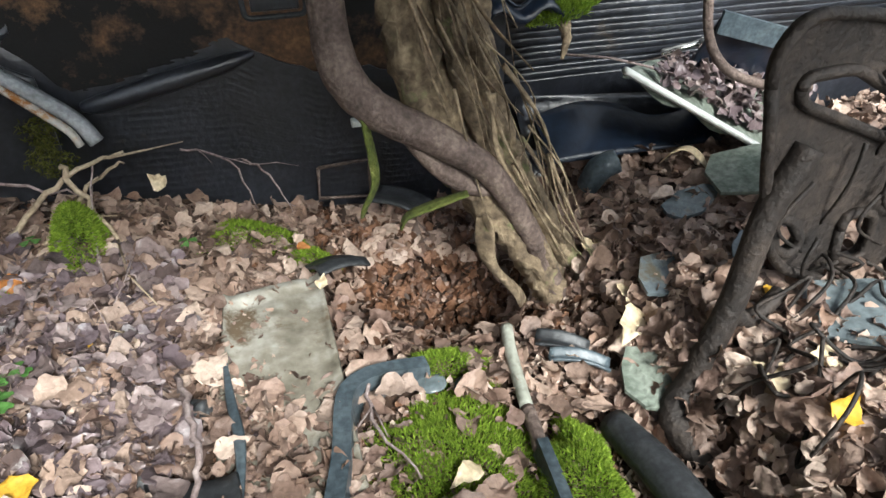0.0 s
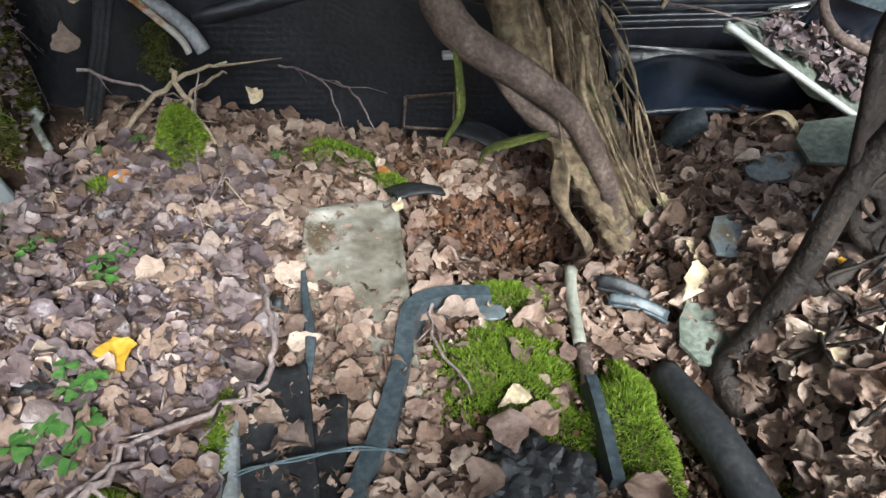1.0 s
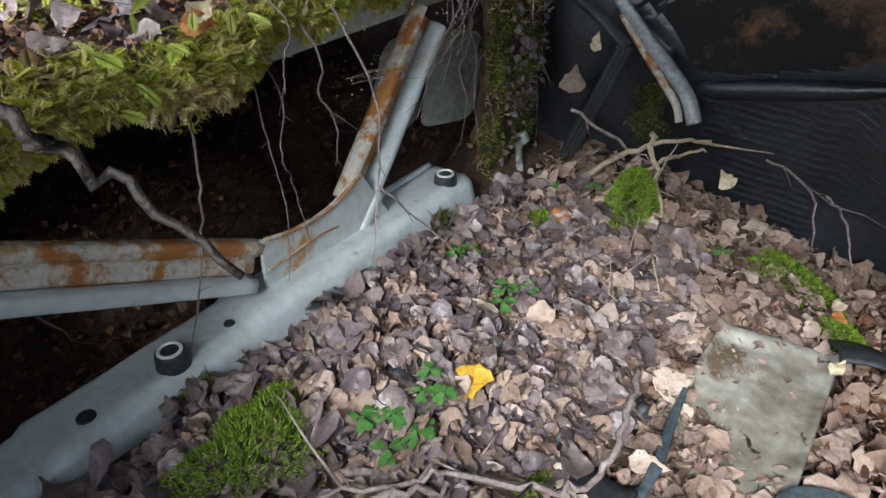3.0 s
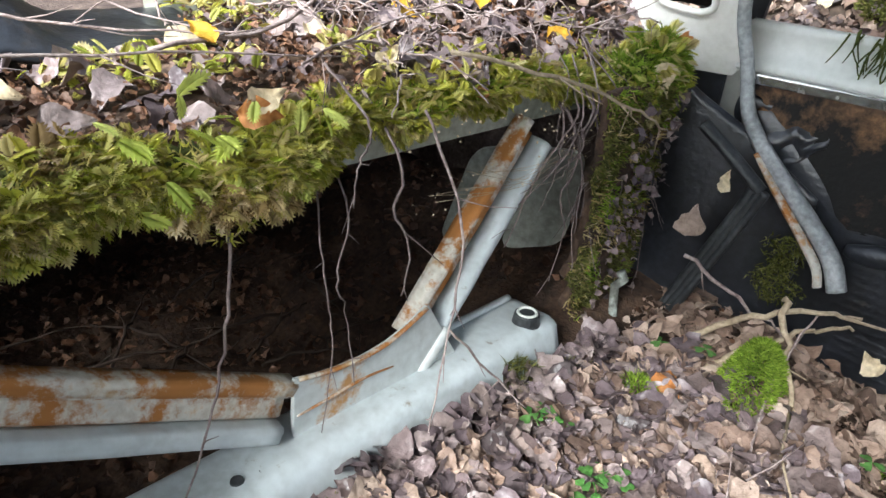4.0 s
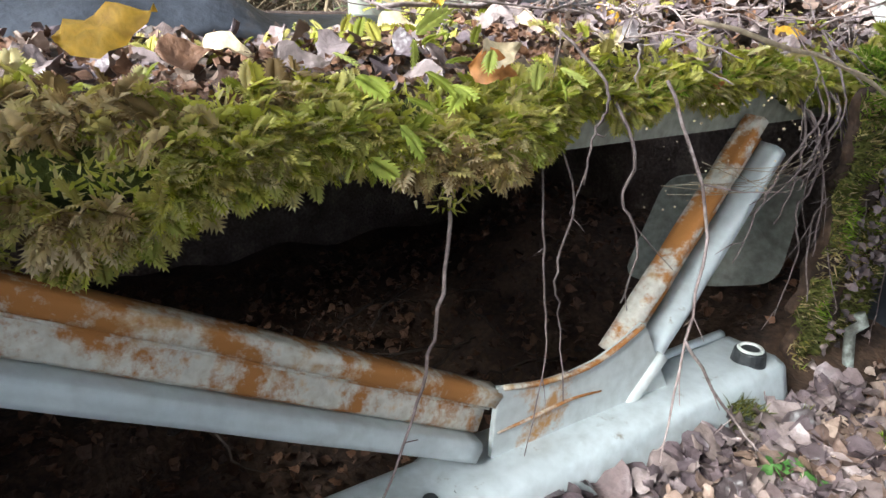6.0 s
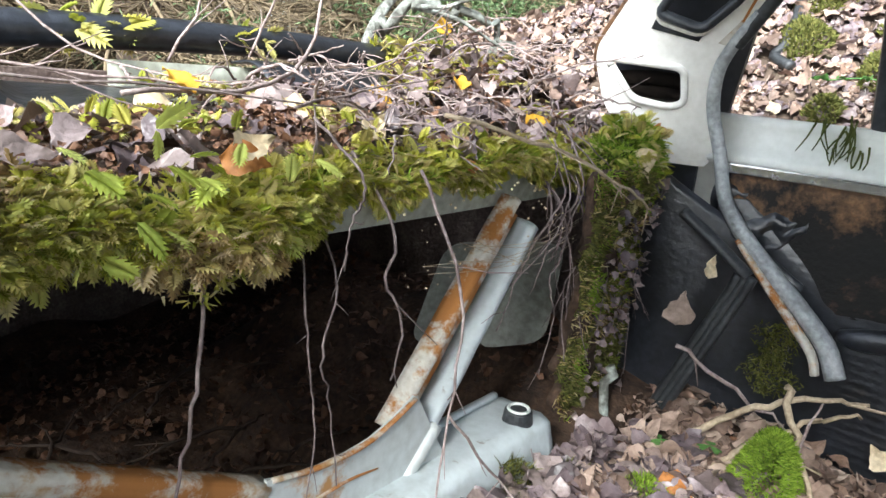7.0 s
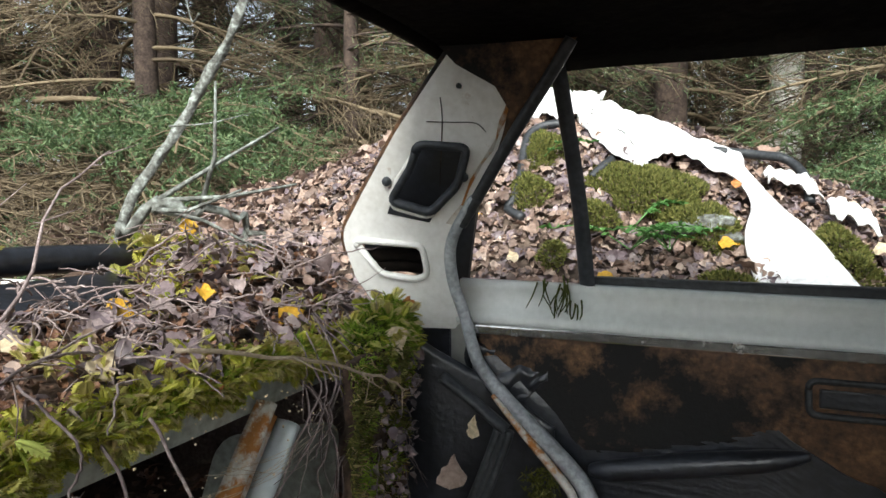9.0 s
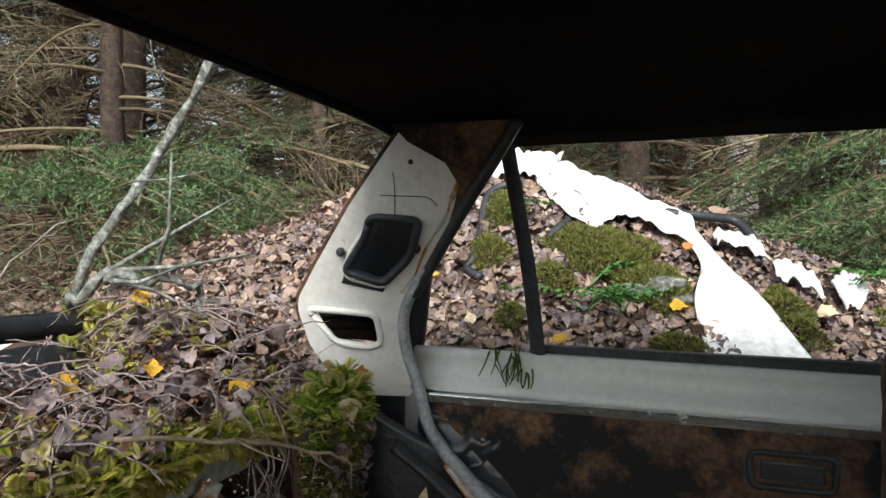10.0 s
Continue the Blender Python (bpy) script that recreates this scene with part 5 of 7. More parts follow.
bm = bmesh.new()
tube(bm, [(0.47, 1.1, 0.685), (0.475, 1.09, 0.65), (0.465, 1.08, 0.615)], [0.016, 0.011, 0.004], 7, 0.7, 0.2, rngm)
tagged(part("rotten_root", bm, "fibre", None, smooth=True), "brown rotten root hanging below a moss clump", "root")
bm = bmesh.new()
sheet(bm, lambda u, v: Vector((0.44 + 0.35 * u, 1.03 + 0.1 * v, 0.44 + 0.05 * v + 0.02 * math.sin(6 * u) * v)), 20, 8, 0.003)
tagged(part("plastic_sheet", bm, "blue_plastic", None, smooth=True), "dark blue-black plastic sheet below the door pocket", "plastic sheet")
bm = bmesh.new()
sheet(bm, lambda u, v: Vector((0.62 + 0.09 * u, 0.97 - 0.03 * v, 0.445 + 0.03 * math.sin(3 * u + v) + 0.01 * v)), 10, 6, 0.002)
tagged(part("torn_paper", bm, "leaf_pale", None, smooth=True), "curled pale scrap on dead leaves", "scrap")
bm = bmesh.new()
tube(bm, [(0.5, 1.0, 0.4), (0.515, 0.99, 0.44), (0.545, 0.985, 0.455)], [0.02, 0.024, 0.022], 12)
tagged(part("pipe_stub", bm, "grey_trim", None, smooth=True), "short grey plastic pipe stub in leaves", "pipe")

# black charred lump and small stones in the moss patch
rngc = np.random.default_rng(90)
for i, (x, y, s_, mat, nm, lab, cat) in enumerate(((0.12, 0.4, 0.045, "rubber", "charred_lump", "black charred crumbly lump in moss", "lump"), (0.155, 0.39, 0.04, "rubber", "charred_lump", "black charred crumbly lump in moss", "lump"), (0.09, 0.385, 0.035, "rubber", "charred_lump", "black charred crumbly lump in moss", "lump"), (0.12, 0.66, 0.02, "clear_grey", "stone", "pale grey stone in moss", "stone"), (0.17, 0.645, 0.022, "grey_trim", "stone", "smooth blue-grey stone in moss", "stone"), (-0.2, 0.36, 0.02, "leaf_pale", "acorn_husk", "pale brown oval husk on twigs", "husk"), (-0.05, 0.6, 0.018, "clear_grey", "stone", "grey stone on the plate", "stone"), (-0.175, 0.66, 0.016, "rubber", "rubber_scrap", "small black rubber scrap in leaves", "rubber scrap"), (-0.4, 0.5, 0.03, "rubber", "rubber_scrap", "crumpled black rubber scrap in leaves", "rubber scrap"))):
    bm = bmesh.new()
    bmesh.ops.create_icosphere(bm, subdivisions=4, radius=s_)
    for v_ in bm.verts:
        v_.co *= 1 + (0.55 if "rubber" == mat else 0.15) * noise.noise(v_.co * (70 if mat == "rubber" else 40) + Vector((i, 0, 0)))
        v_.co.z *= 0.6 if mat == "rubber" else 0.35
    bmesh.ops.transform(bm, matrix=Matrix.Translation(bz(x, y, 0.012)), verts=bm.verts)
    tagged(part(nm, bm, mat, None, smooth=mat != "rubber"), lab, cat)

# ---- plants, twigs and single leaves on the seat well ----
def sorrel(x, y, n, seed, size=0.013, zfn=bed_z):
    """A wood sorrel plant: thin stems, each with three heart-shaped leaflets."""
    rng = np.random.default_rng(seed)
    o = thing("wood_sorrel", "small wood sorrel plant with fresh green leaflets", "plant", "wood sorrel plants")
    base = Vector((x, y, float(zfn(x, y))))
    for k in range(n):
        top = base + Vector((rng.uniform(-0.035, 0.035), rng.uniform(-0.035, 0.035), rng.uniform(0.025, 0.045)))
        bm = bmesh.new()
        tube(bm, [base, (base + top) / 2 + Vector((0, 0, 0.006)), top], [0.0009], 5, n=3)
        part("stem", bm, "green_leaf", o, smooth=True)
        a0 = rng.uniform(0, 6.28)
        for j in range(3):
            bm = bmesh.new()
            m_ = Matrix.Translation(top) @ Matrix.Rotation(a0 + j * 2.094, 4, "Z") @ Matrix.Rotation(0.15, 4, "Y")
            heart = [(0, 0), (0.5, 0.38), (0.95, 0.55), (1.2, 0.3), (1.05, 0), (1.2, -0.3), (0.95, -0.55), (0.5, -0.38)]
            vs = [bm.verts.new(m_ @ Vector((p * size, q * size, -0.1 * size * abs(q)))) for p, q in heart]
            bm.faces.new(vs)
            part("leaflet", bm, "green_leaf", o)
    return o


sorrel(-0.378, 0.69, 4, 1, 0.016)
sorrel(-0.47, 0.715, 4, 2)
sorrel(-0.36, 0.42, 9, 3, 0.017)
sorrel(-0.365, 0.475, 4, 4)
sorrel(-0.44, 0.98, 2, 5)
sorrel(-0.2, 1.0, 1, 6)

for i, (pts, r, mat, lab) in enumerate((
    ([(-0.46, 1.03, 0.43), (-0.4, 1.04, 0.5), (-0.33, 1.07, 0.53), (-0.275, 1.1, 0.535)], 0.005, "twig_light", "bleached broken twig leaning by the door"),
    ([(-0.43, 0.98, 0.42), (-0.38, 1.03, 0.46), (-0.32, 1.07, 0.505), (-0.28, 1.1, 0.515)], 0.0045, "twig_light", "bleached forked twig leaning by the door"),
    ([(-0.36, 1.06, 0.54), (-0.33, 1.03, 0.48), (-0.28, 0.98, 0.41)], 0.005, "twig_light", "pale broken stick standing in moss"),
    ([(-0.25, 0.67, 0.405), (-0.278, 0.732, 0.415), (-0.288, 0.83, 0.42), (-0.325, 0.99, 0.46), (-0.32, 1.08, 0.53)], 0.0028, "twig", "thin grey twig across the leaves"),
    ([(-0.2, 0.7, 0.4), (-0.176, 0.612, 0.42), (-0.165, 0.547, 0.424), (-0.168, 0.49, 0.424), (-0.204, 0.45, 0.432), (-0.28, 0.406, 0.446), (-0.299, 0.372, 0.452), (-0.345, 0.311, 0.46), (-0.38, 0.24, 0.47)], 0.0042, "twig", "long thin grey twig across the leaves"),
    ([(-0.36, 0.25, 0.465), (-0.324, 0.306, 0.458), (-0.292, 0.36, 0.45), (-0.27, 0.4, 0.44)], 0.006, "twig", "grey twig on dark leaves"),
    ([(-0.45, 0.3, 0.43), (-0.36, 0.36, 0.43), (-0.26, 0.42, 0.42)], 0.006, "twig", "grey stick on dark leaves"),
    ([(-0.4, 0.34, 0.42), (-0.33, 0.38, 0.42), (-0.27, 0.47, 0.41)], 0.004, "twig", "grey twig on dark leaves"),
    ([(-0.5, 1.05, 0.55), (-0.42, 1.08, 0.5), (-0.36, 1.1, 0.47)], 0.003, "twig", "thin twig below the trim strip"),
    ([(-0.575, 1.02, 0.5), (-0.565, 1.0, 0.42), (-0.55, 0.99, 0.37)], 0.008, "lichen", "pale lichen-covered stick beside moss"),
    ([(-0.1, 1.15, 0.47), (-0.06, 1.14, 0.44), (-0.03, 1.13, 0.37)], 0.0022, "twig", "thin twig standing before the door trim"),
    ([(-0.2, 1.16, 0.5), (-0.12, 1.15, 0.47), (-0.09, 1.13, 0.38)], 0.0022, "twig", "thin twig standing before the door trim"),
    ([(0.04, 0.68, 0.36), (0.03, 0.6, 0.365), (0.07, 0.5, 0.36)], 0.003, "twig", "thin brown twig over moss"),
    ([(-0.3, 0.85, 0.41), (-0.27, 0.8, 0.41), (-0.25, 0.77, 0.4)], 0.004, "twig_light", "short pale twig on leaves"),
    ([(0.5, 0.95, 0.4), (0.49, 0.88, 0.4), (0.5, 0.82, 0.39)], 0.003, "twig", "thin twig on leaves"),
    ([(0.47, 1.1, 0.62), (0.55, 1.0, 0.63), (0.68, 0.98, 0.58), (0.75, 0.96, 0.52)], 0.0025, "twig", "brittle thin twig over the leaning board"),
    ([(-0.43, -0.135, 0.81), (-0.34, 0.0, 0.93), (-0.245, 0.1, 0.975), (-0.197, 0.131, 0.944), (-0.187, 0.141, 0.931), (-0.175, 0.15, 0.92), (-0.151, 0.159, 0.898)], 0.0026, "dark_rust", "dark broken stick reaching in through the side window"),
)):
    twig("twig", pts, r, mat, lab, 100 + i, 0 if r == 0.0026 else (1 if mat == "twig_light" else 3))
bm = bmesh.new()
for dy in (0.0, 0.004):
    tube(bm, [(-0.197, 0.325 + dy, 0.396), (-0.206, 0.368 + dy, 0.4), (-0.183, 0.39 + dy, 0.4), (-0.126, 0.404 - dy, 0.4), (-0.067, 0.408 + dy, 0.398), (-0.015, 0.419 - dy, 0.375)], [0.0012], 6)
tagged(part("wire", bm, "wire", None, smooth=True), "twisted blue-grey wire across the mat", "wire")

for i, (x, y, up, s, mat, lab) in enumerate(((-0.328, 0.521, 0.032, 0.055, "leaf_yellow", "yellow spotted leaf on brown leaves"), (-0.311, 0.769, 0.03, 0.035, "leaf_yellow", "small yellow leaf on brown leaves"), (-0.419, 0.9, 0.03, 0.045, "leaf_orange", "orange-brown leaf on moss"), (0.536, 0.409, 0.035, 0.05, "leaf_yellow", "bright yellow leaf on brown leaves"), (0.508, 0.493, 0.035, 0.05, "leaf_pale", "pale cream leaf on brown leaves"), (-0.019, 0.972, 0.05, 0.025, "leaf_orange", "orange leaf on dark moss"), (0.427, 0.669, 0.05, 0.085, "leaf_pale", "large pale curled leaf on a plastic scrap"), (0.448, 0.732, 0.035, 0.05, "leaf_pale", "pale leaf beside a plastic scrap"), (0.457, 0.871, 0.035, 0.045, "leaf_pale", "pale leaf beside a rusty tube"), (0.12, 0.492, 0.035, 0.05, "leaf_pale", "pale tan leaf on green moss"), (0.059, 0.634, 0.04, 0.045, "leaf_brown", "tan leaf on a trim frame"), (-0.27, 0.95, 0.02, 0.035, "leaf_pale", "pale leaf beside moss"), (0.0, 0.86, 0.06, 0.03, "leaf_pale", "pale leaf near the plate"), (0.09, 0.64, 0.03, 0.04, "leaf_brown", "rolled tan leaf standing in moss"), (0.56, 0.48, 0.03, 0.045, "leaf_pale", "pale leaf among wires"), (0.58, 0.6, 0.03, 0.03, "leaf_yellow", "small yellow leaf among leaves"))):
    single_leaf("fallen_leaf", mat, bz(x, y, up), (0.15 * math.sin(i), -0.3, 1), s, 300 + i, lab)
single_leaf("fallen_leaf", "leaf_pale", (-0.255, 1.175, 0.44), (0, -1, 0.25), 0.038, 330, "pale yellow leaf caught at the door's foot", curl=0.1)

# ---- parcel shelf: moss, litter, twigs ----
def shelf_sampler(x0, x1, y0, y1):
    def f(rng, n):
        x, y = rng.uniform(x0, x1, n), rng.uniform(y0, y1, n)
        k = ~((x < -0.87) & (y < 0.56))
        x, y = x[k], y[k]
        n = len(x)
        return np.stack([x, y, shelf_z(x, y)], 1), np.tile(np.array([[0.25, -0.05, 0.97]]), (n, 1))
    return f


leaf_litter("leaf_litter", "leaf_dark", 300, shelf_sampler(-0.95, -0.66, 0.05, 1.15), (0.026, 0.058), 51, tilt=0.34, curl=0.3, lift=0.02, label="damp grey-mauve leaves covering the parcel shelf")
leaf_litter("leaf_litter", "leaf_brown", 60, shelf_sampler(-0.9, -0.66, 0.05, 1.15), (0.02, 0.046), 52, tilt=0.5, lift=0.02, label="dry tan leaves covering the parcel shelf")
leaf_litter("leaf_litter", "leaf_dark", 300, shelf_sampler(-1.0, -0.68, 0.78, 1.17), (0.014, 0.034), 53, tilt=0.4, lift=0.022, label="crumbled leaves heaped at the rear pillar's foot")
leaf_litter("leaf_crumbs", "leaf_red", 3200, shelf_sampler(-1.0, -0.66, 0.03, 1.16), (0.006, 0.018), 54, tilt=0.5, lift=0.02, label="fine leaf crumbs and litter on the parcel shelf")
rngs = np.random.default_rng(61)


def face_x(y):
    """How far the mossy front stands out along the shelf."""
    return 0.03 * sstep(0.62, 0.45, y) + 0.03 * sstep(0.88, 1.0, y)


def front_face(rng, n, y0, y1, low):
    """Points on the rounded mossy front of the shelf and the way that they face; low gives the lower rim over y."""
    y = rng.uniform(y0, y1, n)
    t = rng.uniform(0, 1, n)
    zt = shelf_z(np.full(n, -0.64), y) + 0.01
    z = zt - (zt - low(y)) * t
    x = -0.69 + face_x(y) + 0.065 * np.sin(np.clip(t * 1.9, 0, 1.57)) - 0.03 * t * t + 0.01 * np.sin(31 * y)
    nor = np.stack([0.3 + t, 0.0 * t - 0.1, 1.0 - 1.1 * t], 1)
    nor /= np.linalg.norm(nor, axis=1)[:, None]
    return np.stack([x, y, z], 1), nor


low_left = lambda y: 0.755 - 0.03 * sstep(0.29, 0.22, y) - 0.03 * sstep(0.2, 0.1, y) - 0.035 * np.exp(-((y - 0.43) / 0.06) ** 2) + 0.008 * np.sin(57 * y)
low_right = lambda y: 0.772 - 0.065 * sstep(0.92, 1.0, y) + 0.012 * np.sin(47 * y)
bm = bmesh.new()
sheet(bm, lambda u, v: Vector((-0.705 + float(face_x(1.14 * u - 0.02)) + 0.06 * math.sin(min(1.57, v * 1.9)) - 0.03 * v * v, 1.14 * u - 0.02, float(shelf_z(-0.66, 1.14 * u)) - 0.004 - 0.04 * v + 0.01 * wob(u * 30, v * 3))), 60, 10, 0.006)
tagged(part("moss_mat", bm, "moss_base", None, smooth=True), "dark mat of dead moss folded over the shelf's edge", "moss")
p1, n1 = front_face(rngs, 5600, 0.02, 0.58, low_left)
gap = np.array([wob(0, b, c, 26, 5) > -0.12 for _, b, c in p1])
p1, n1 = p1[gap], n1[gap]
dead = np.array([wob(0, b, c, 13, 8) for _, b, c in p1]) + 2.2 * (0.79 - p1[:, 2]) + 0.5 * (0.3 - p1[:, 1]) > 0.2
fronds("feather_moss", "moss_dead", p1[dead], n1[dead] * 0.6 + np.array([0.4, -0.1, -0.6]), (0.01, 0.022), rngs, "dry brown feather moss hanging over the shelf's edge", "moss", 1.0)
p1, n1 = p1[~dead], n1[~dead]
big = np.array([(-0.615, 0.347, 0.762), (-0.612, 0.397, 0.762), (-0.61, 0.43, 0.775), (-0.612, 0.383, 0.797), (-0.62, 0.417, 0.817), (-0.606, 0.462, 0.74), (-0.615, 0.493, 0.796), (-0.625, 0.44, 0.8), (-0.622, 0.36, 0.81), (-0.613, 0.48, 0.765), (-0.62, 0.52, 0.805), (-0.63, 0.4, 0.835), (-0.63, 0.34, 0.825), (-0.625, 0.46, 0.825)])
big = np.concatenate([big, big[:12] + rngs.normal(0, 0.008, (12, 3))])
fronds("feather_moss", "moss_frond", big, np.tile(np.array([[0.75, 0.15, -0.5]]), (len(big), 1)), (0.015, 0.026), rngs, "broad pale green fern-like moss fronds on the shelf's edge", "moss", 0.6)
fronds("feather_moss", "moss_feather", p1, n1 * 0.7 + np.array([0.4, -0.05, -0.15]), (0.008, 0.019), rngs, "yellow-green feather moss hanging over the shelf's edge", "moss", 1.15)
p2, n2 = front_face(rngs, 2600, 0.5, 1.12, low_right)
fronds("feather_moss", "moss_feather", p2, n2 * 0.8 + np.array([0.3, -0.05, -0.1]), (0.008, 0.018), rngs, "green feather moss along the shelf's edge", "moss")
p3, n3 = front_face(rngs, 9000, 0.5, 1.14, low_right)
gap = np.array([wob(0, b, c, 20, 6) > -0.08 for _, b, c in p3])
p3, n3 = p3[gap], n3[gap]
grass_of("moss", "moss", p3, n3, rngs, (0.006, 0.016), 0.0011, 0.5, "green moss tufts along the shelf's edge", "moss")
p4, n4 = front_face(rngs, 4500, 0.02, 0.6, low_left)
grass_of("moss", "moss_feather", p4, n4, rngs, (0.005, 0.011), 0.0012, 0.8, "pale green moss stems under feather moss", "moss")
x_, y_ = rngs.uniform(-1.02, -0.64, 2600), rngs.uniform(0.05, 1.1, 2600)
sel = np.array([wob(a, b, 0, 9, 3) > 0.06 for a, b in zip(x_, y_)]) & ~((x_ < -0.86) & (y_ < 0.56))
x_, y_ = x_[sel], y_[sel]
fronds("feather_moss", "moss_feather", np.stack([x_, y_, shelf_z(x_, y_) + 0.014], 1), np.stack([rngs.normal(0, 1, len(x_)), rngs.normal(0, 1, len(x_)), np.full(len(x_), 0.5)], 1), (0.009, 0.02), rngs, "tufts of pale feather moss between leaves on the shelf", "moss")
yb = rngs.uniform(0.0, 1.1, 420)
fronds("feather_moss", "moss_feather", np.stack([np.full(420, -1.07) + rngs.normal(0, 0.015, 420), yb, np.full(420, 0.9)], 1)[np.array([wob(0, b, 0, 5) > 0.0 for b in yb])], np.stack([rngs.normal(0, 1, 420), rngs.normal(0, 1, 420), np.full(420, 0.5)], 1)[np.array([wob(0, b, 0, 5) > 0.0 for b in yb])], (0.02, 0.04), rngs, "pale feather moss on the rear window roll", "moss")
# a bulging moss clump at the shelf's end
a_, c_ = rngs.uniform(0, 2 * math.pi, 9000), rngs.uniform(-1, 1, 9000)
e_ = np.sqrt(1 - c_ * c_)
dirs = np.stack([e_ * np.cos(a_), e_ * np.sin(a_), c_], 1)
dirs = dirs[(dirs[:, 0] > -0.3)]
clump = np.array([-0.618, 1.055, 0.775]) + dirs * (1 + 0.12 * np.sin(9 * dirs[:, 1:2] + 5 * dirs[:, 2:3])) * np.array([0.04, 0.082, 0.058])
bm = bmesh.new()
bmesh.ops.create_icosphere(bm, subdivisions=3, radius=1, matrix=Matrix.Translation((-0.618, 1.055, 0.775)) @ Matrix.Diagonal((0.037, 0.078, 0.054, 1)))
tagged(part("moss_clump", bm, "moss_base", None, smooth=True), "bulging moss clump at the shelf's end", "moss")
grass_of("moss", "moss", clump, dirs, rngs, (0.006, 0.015), 0.001, 0.5, "bright green moss on a bulging clump", "moss")
fronds("feather_moss", "moss_feather", clump[:420], dirs[:420] + np.array([0.2, 0, -0.2]), (0.01, 0.02), rngs, "yellow-green moss sprigs on a bulging clump", "moss")
# moss on the bulkhead side
nq = 1100
aq, rq = rngs.uniform(0, 2 * math.pi, nq), np.sqrt(rngs.uniform(0, 1, nq))
zq = 0.535 + 0.055 * rq * np.sin(aq)
xq = -0.4 + 0.026 * rq * np.cos(aq) * (1 + 0.5 * np.sin(90 * zq)) + rngs.normal(0, 0.006, nq)
grass_of("moss", "moss_olive", np.stack([xq, np.full(nq, 1.15), zq], 1), np.tile(np.array([[0.2, -0.9, 0.3]]), (nq, 1)), rngs, (0.005, 0.015), 0.0011, 0.6, "olive moss tuft on the torn door trim", "moss")
leaf_litter("leaf_litter", "leaf_dark", 130, lambda rng, k: ((lambda b, c: np.stack([-0.598 + 0.07 * (c - 0.36), b, c], 1))(rng.uniform(0.96, 1.09, k), rng.uniform(0.37, 0.76, k)), np.tile(np.array([[0.9, -0.25, 0.35]]), (k, 1))), (0.008, 0.022), 977, 0.8, 0.4, 0.01, "brown leaf crumbs clinging to the bulkhead's edge")
for mat, count, cut, lab in (("moss_olive", 11000, -0.08, "olive moss on the bulkhead's edge"), ("moss", 6000, 0.08, "bright green moss on the bulkhead's edge"), ("moss_dead", 3000, 0.0, "straw-brown dead moss on the bulkhead's edge")):
    uv = rngs.uniform(0, 1, (count, 2))
    uv = uv[np.array([wob(a * 3, b * 7, 0, 1, 9 + count * 0.001) > cut for a, b in uv])]
    pts = np.array([side_point(a, b) for a, b in uv]) + (0.016, -0.004, 0)
    grass_of("moss", mat, pts, np.tile(np.array([[0.9, -0.25, 0.25]]), (len(pts), 1)), rngs, (0.005, 0.016), 0.0011, 0.6, lab, "moss")
n = 11000
yy, xx = rngs.uniform(0.05, 0.88, n), rngs.uniform(-0.565, -0.5, n)
sel = np.array([wob(b, 0, 0, 11, 4) > -0.05 + 6 * (-0.53 - a) for a, b in zip(xx, yy)])
yy, xx = yy[sel], xx[sel]
grass_of("moss", "moss_olive", np.stack([xx, yy, 0.435 + (-0.53 - xx) * 0.9], 1), np.tile(np.array([[0.7, 0, 0.7]]), (len(yy), 1)), rngs, (0.005, 0.022), 0.001, 0.6, "dark moss along the cross-member's front", "moss")

# twigs: a heap by the pillar, a few long ones across the shelf, thin ones hanging down the front
for i in range(115):
    x, y = rngs.uniform(-1.02, -0.66), rngs.normal(0.88, 0.16)
    y = min(max(y, 0.45), 1.14)
    a = rngs.normal(-0.9, 0.5)
    ln = rngs.uniform(0.06, 0.2)
    z = float(shelf_z(x, y)) + rngs.uniform(0.015, 0.05)
    d = Vector((math.cos(a), math.sin(a) * 0.8, rngs.normal(0, 0.15)))
    e = Vector((x, y, z)) + d * ln
    e.y = min(e.y, 1.15)
    e.z = max(e.z, float(shelf_z(e.x, e.y)) + 0.012) if e.x < -0.62 else e.z
    twig("twig", [(x, y, z), (Vector((x, y, z)) + e) / 2 + Vector((0, 0, rngs.uniform(-0.005, 0.02))), e], rngs.uniform(0.0009, 0.0021), "twig", "thin grey birch twig heaped at the pillar's foot", 500 + i, 2)
for i in range(44):
    y = rngs.uniform(0.88, 1.14) if i < 39 else rngs.uniform(0.45, 0.62)
    z = 0.8 + rngs.uniform(-0.03, 0.04)
    ln = rngs.uniform(0.1, 0.32)
    dy = rngs.normal(0, 0.05)
    twig("twig", [(-0.66, y, z), (-0.61, y + 0.3 * dy + rngs.normal(0, 0.014), z - ln * 0.3), (-0.604, y + 0.45 * dy + rngs.normal(0, 0.014), z - ln * 0.52), (-0.6 + rngs.normal(0, 0.008), y + 0.65 * dy, z - ln * 0.7), (-0.595 + rngs.normal(0, 0.015), y + dy, z - ln)], rngs.uniform(0.0008, 0.0017), "twig_dark", "thin twig hanging over the shelf's edge", 700 + i, 2)
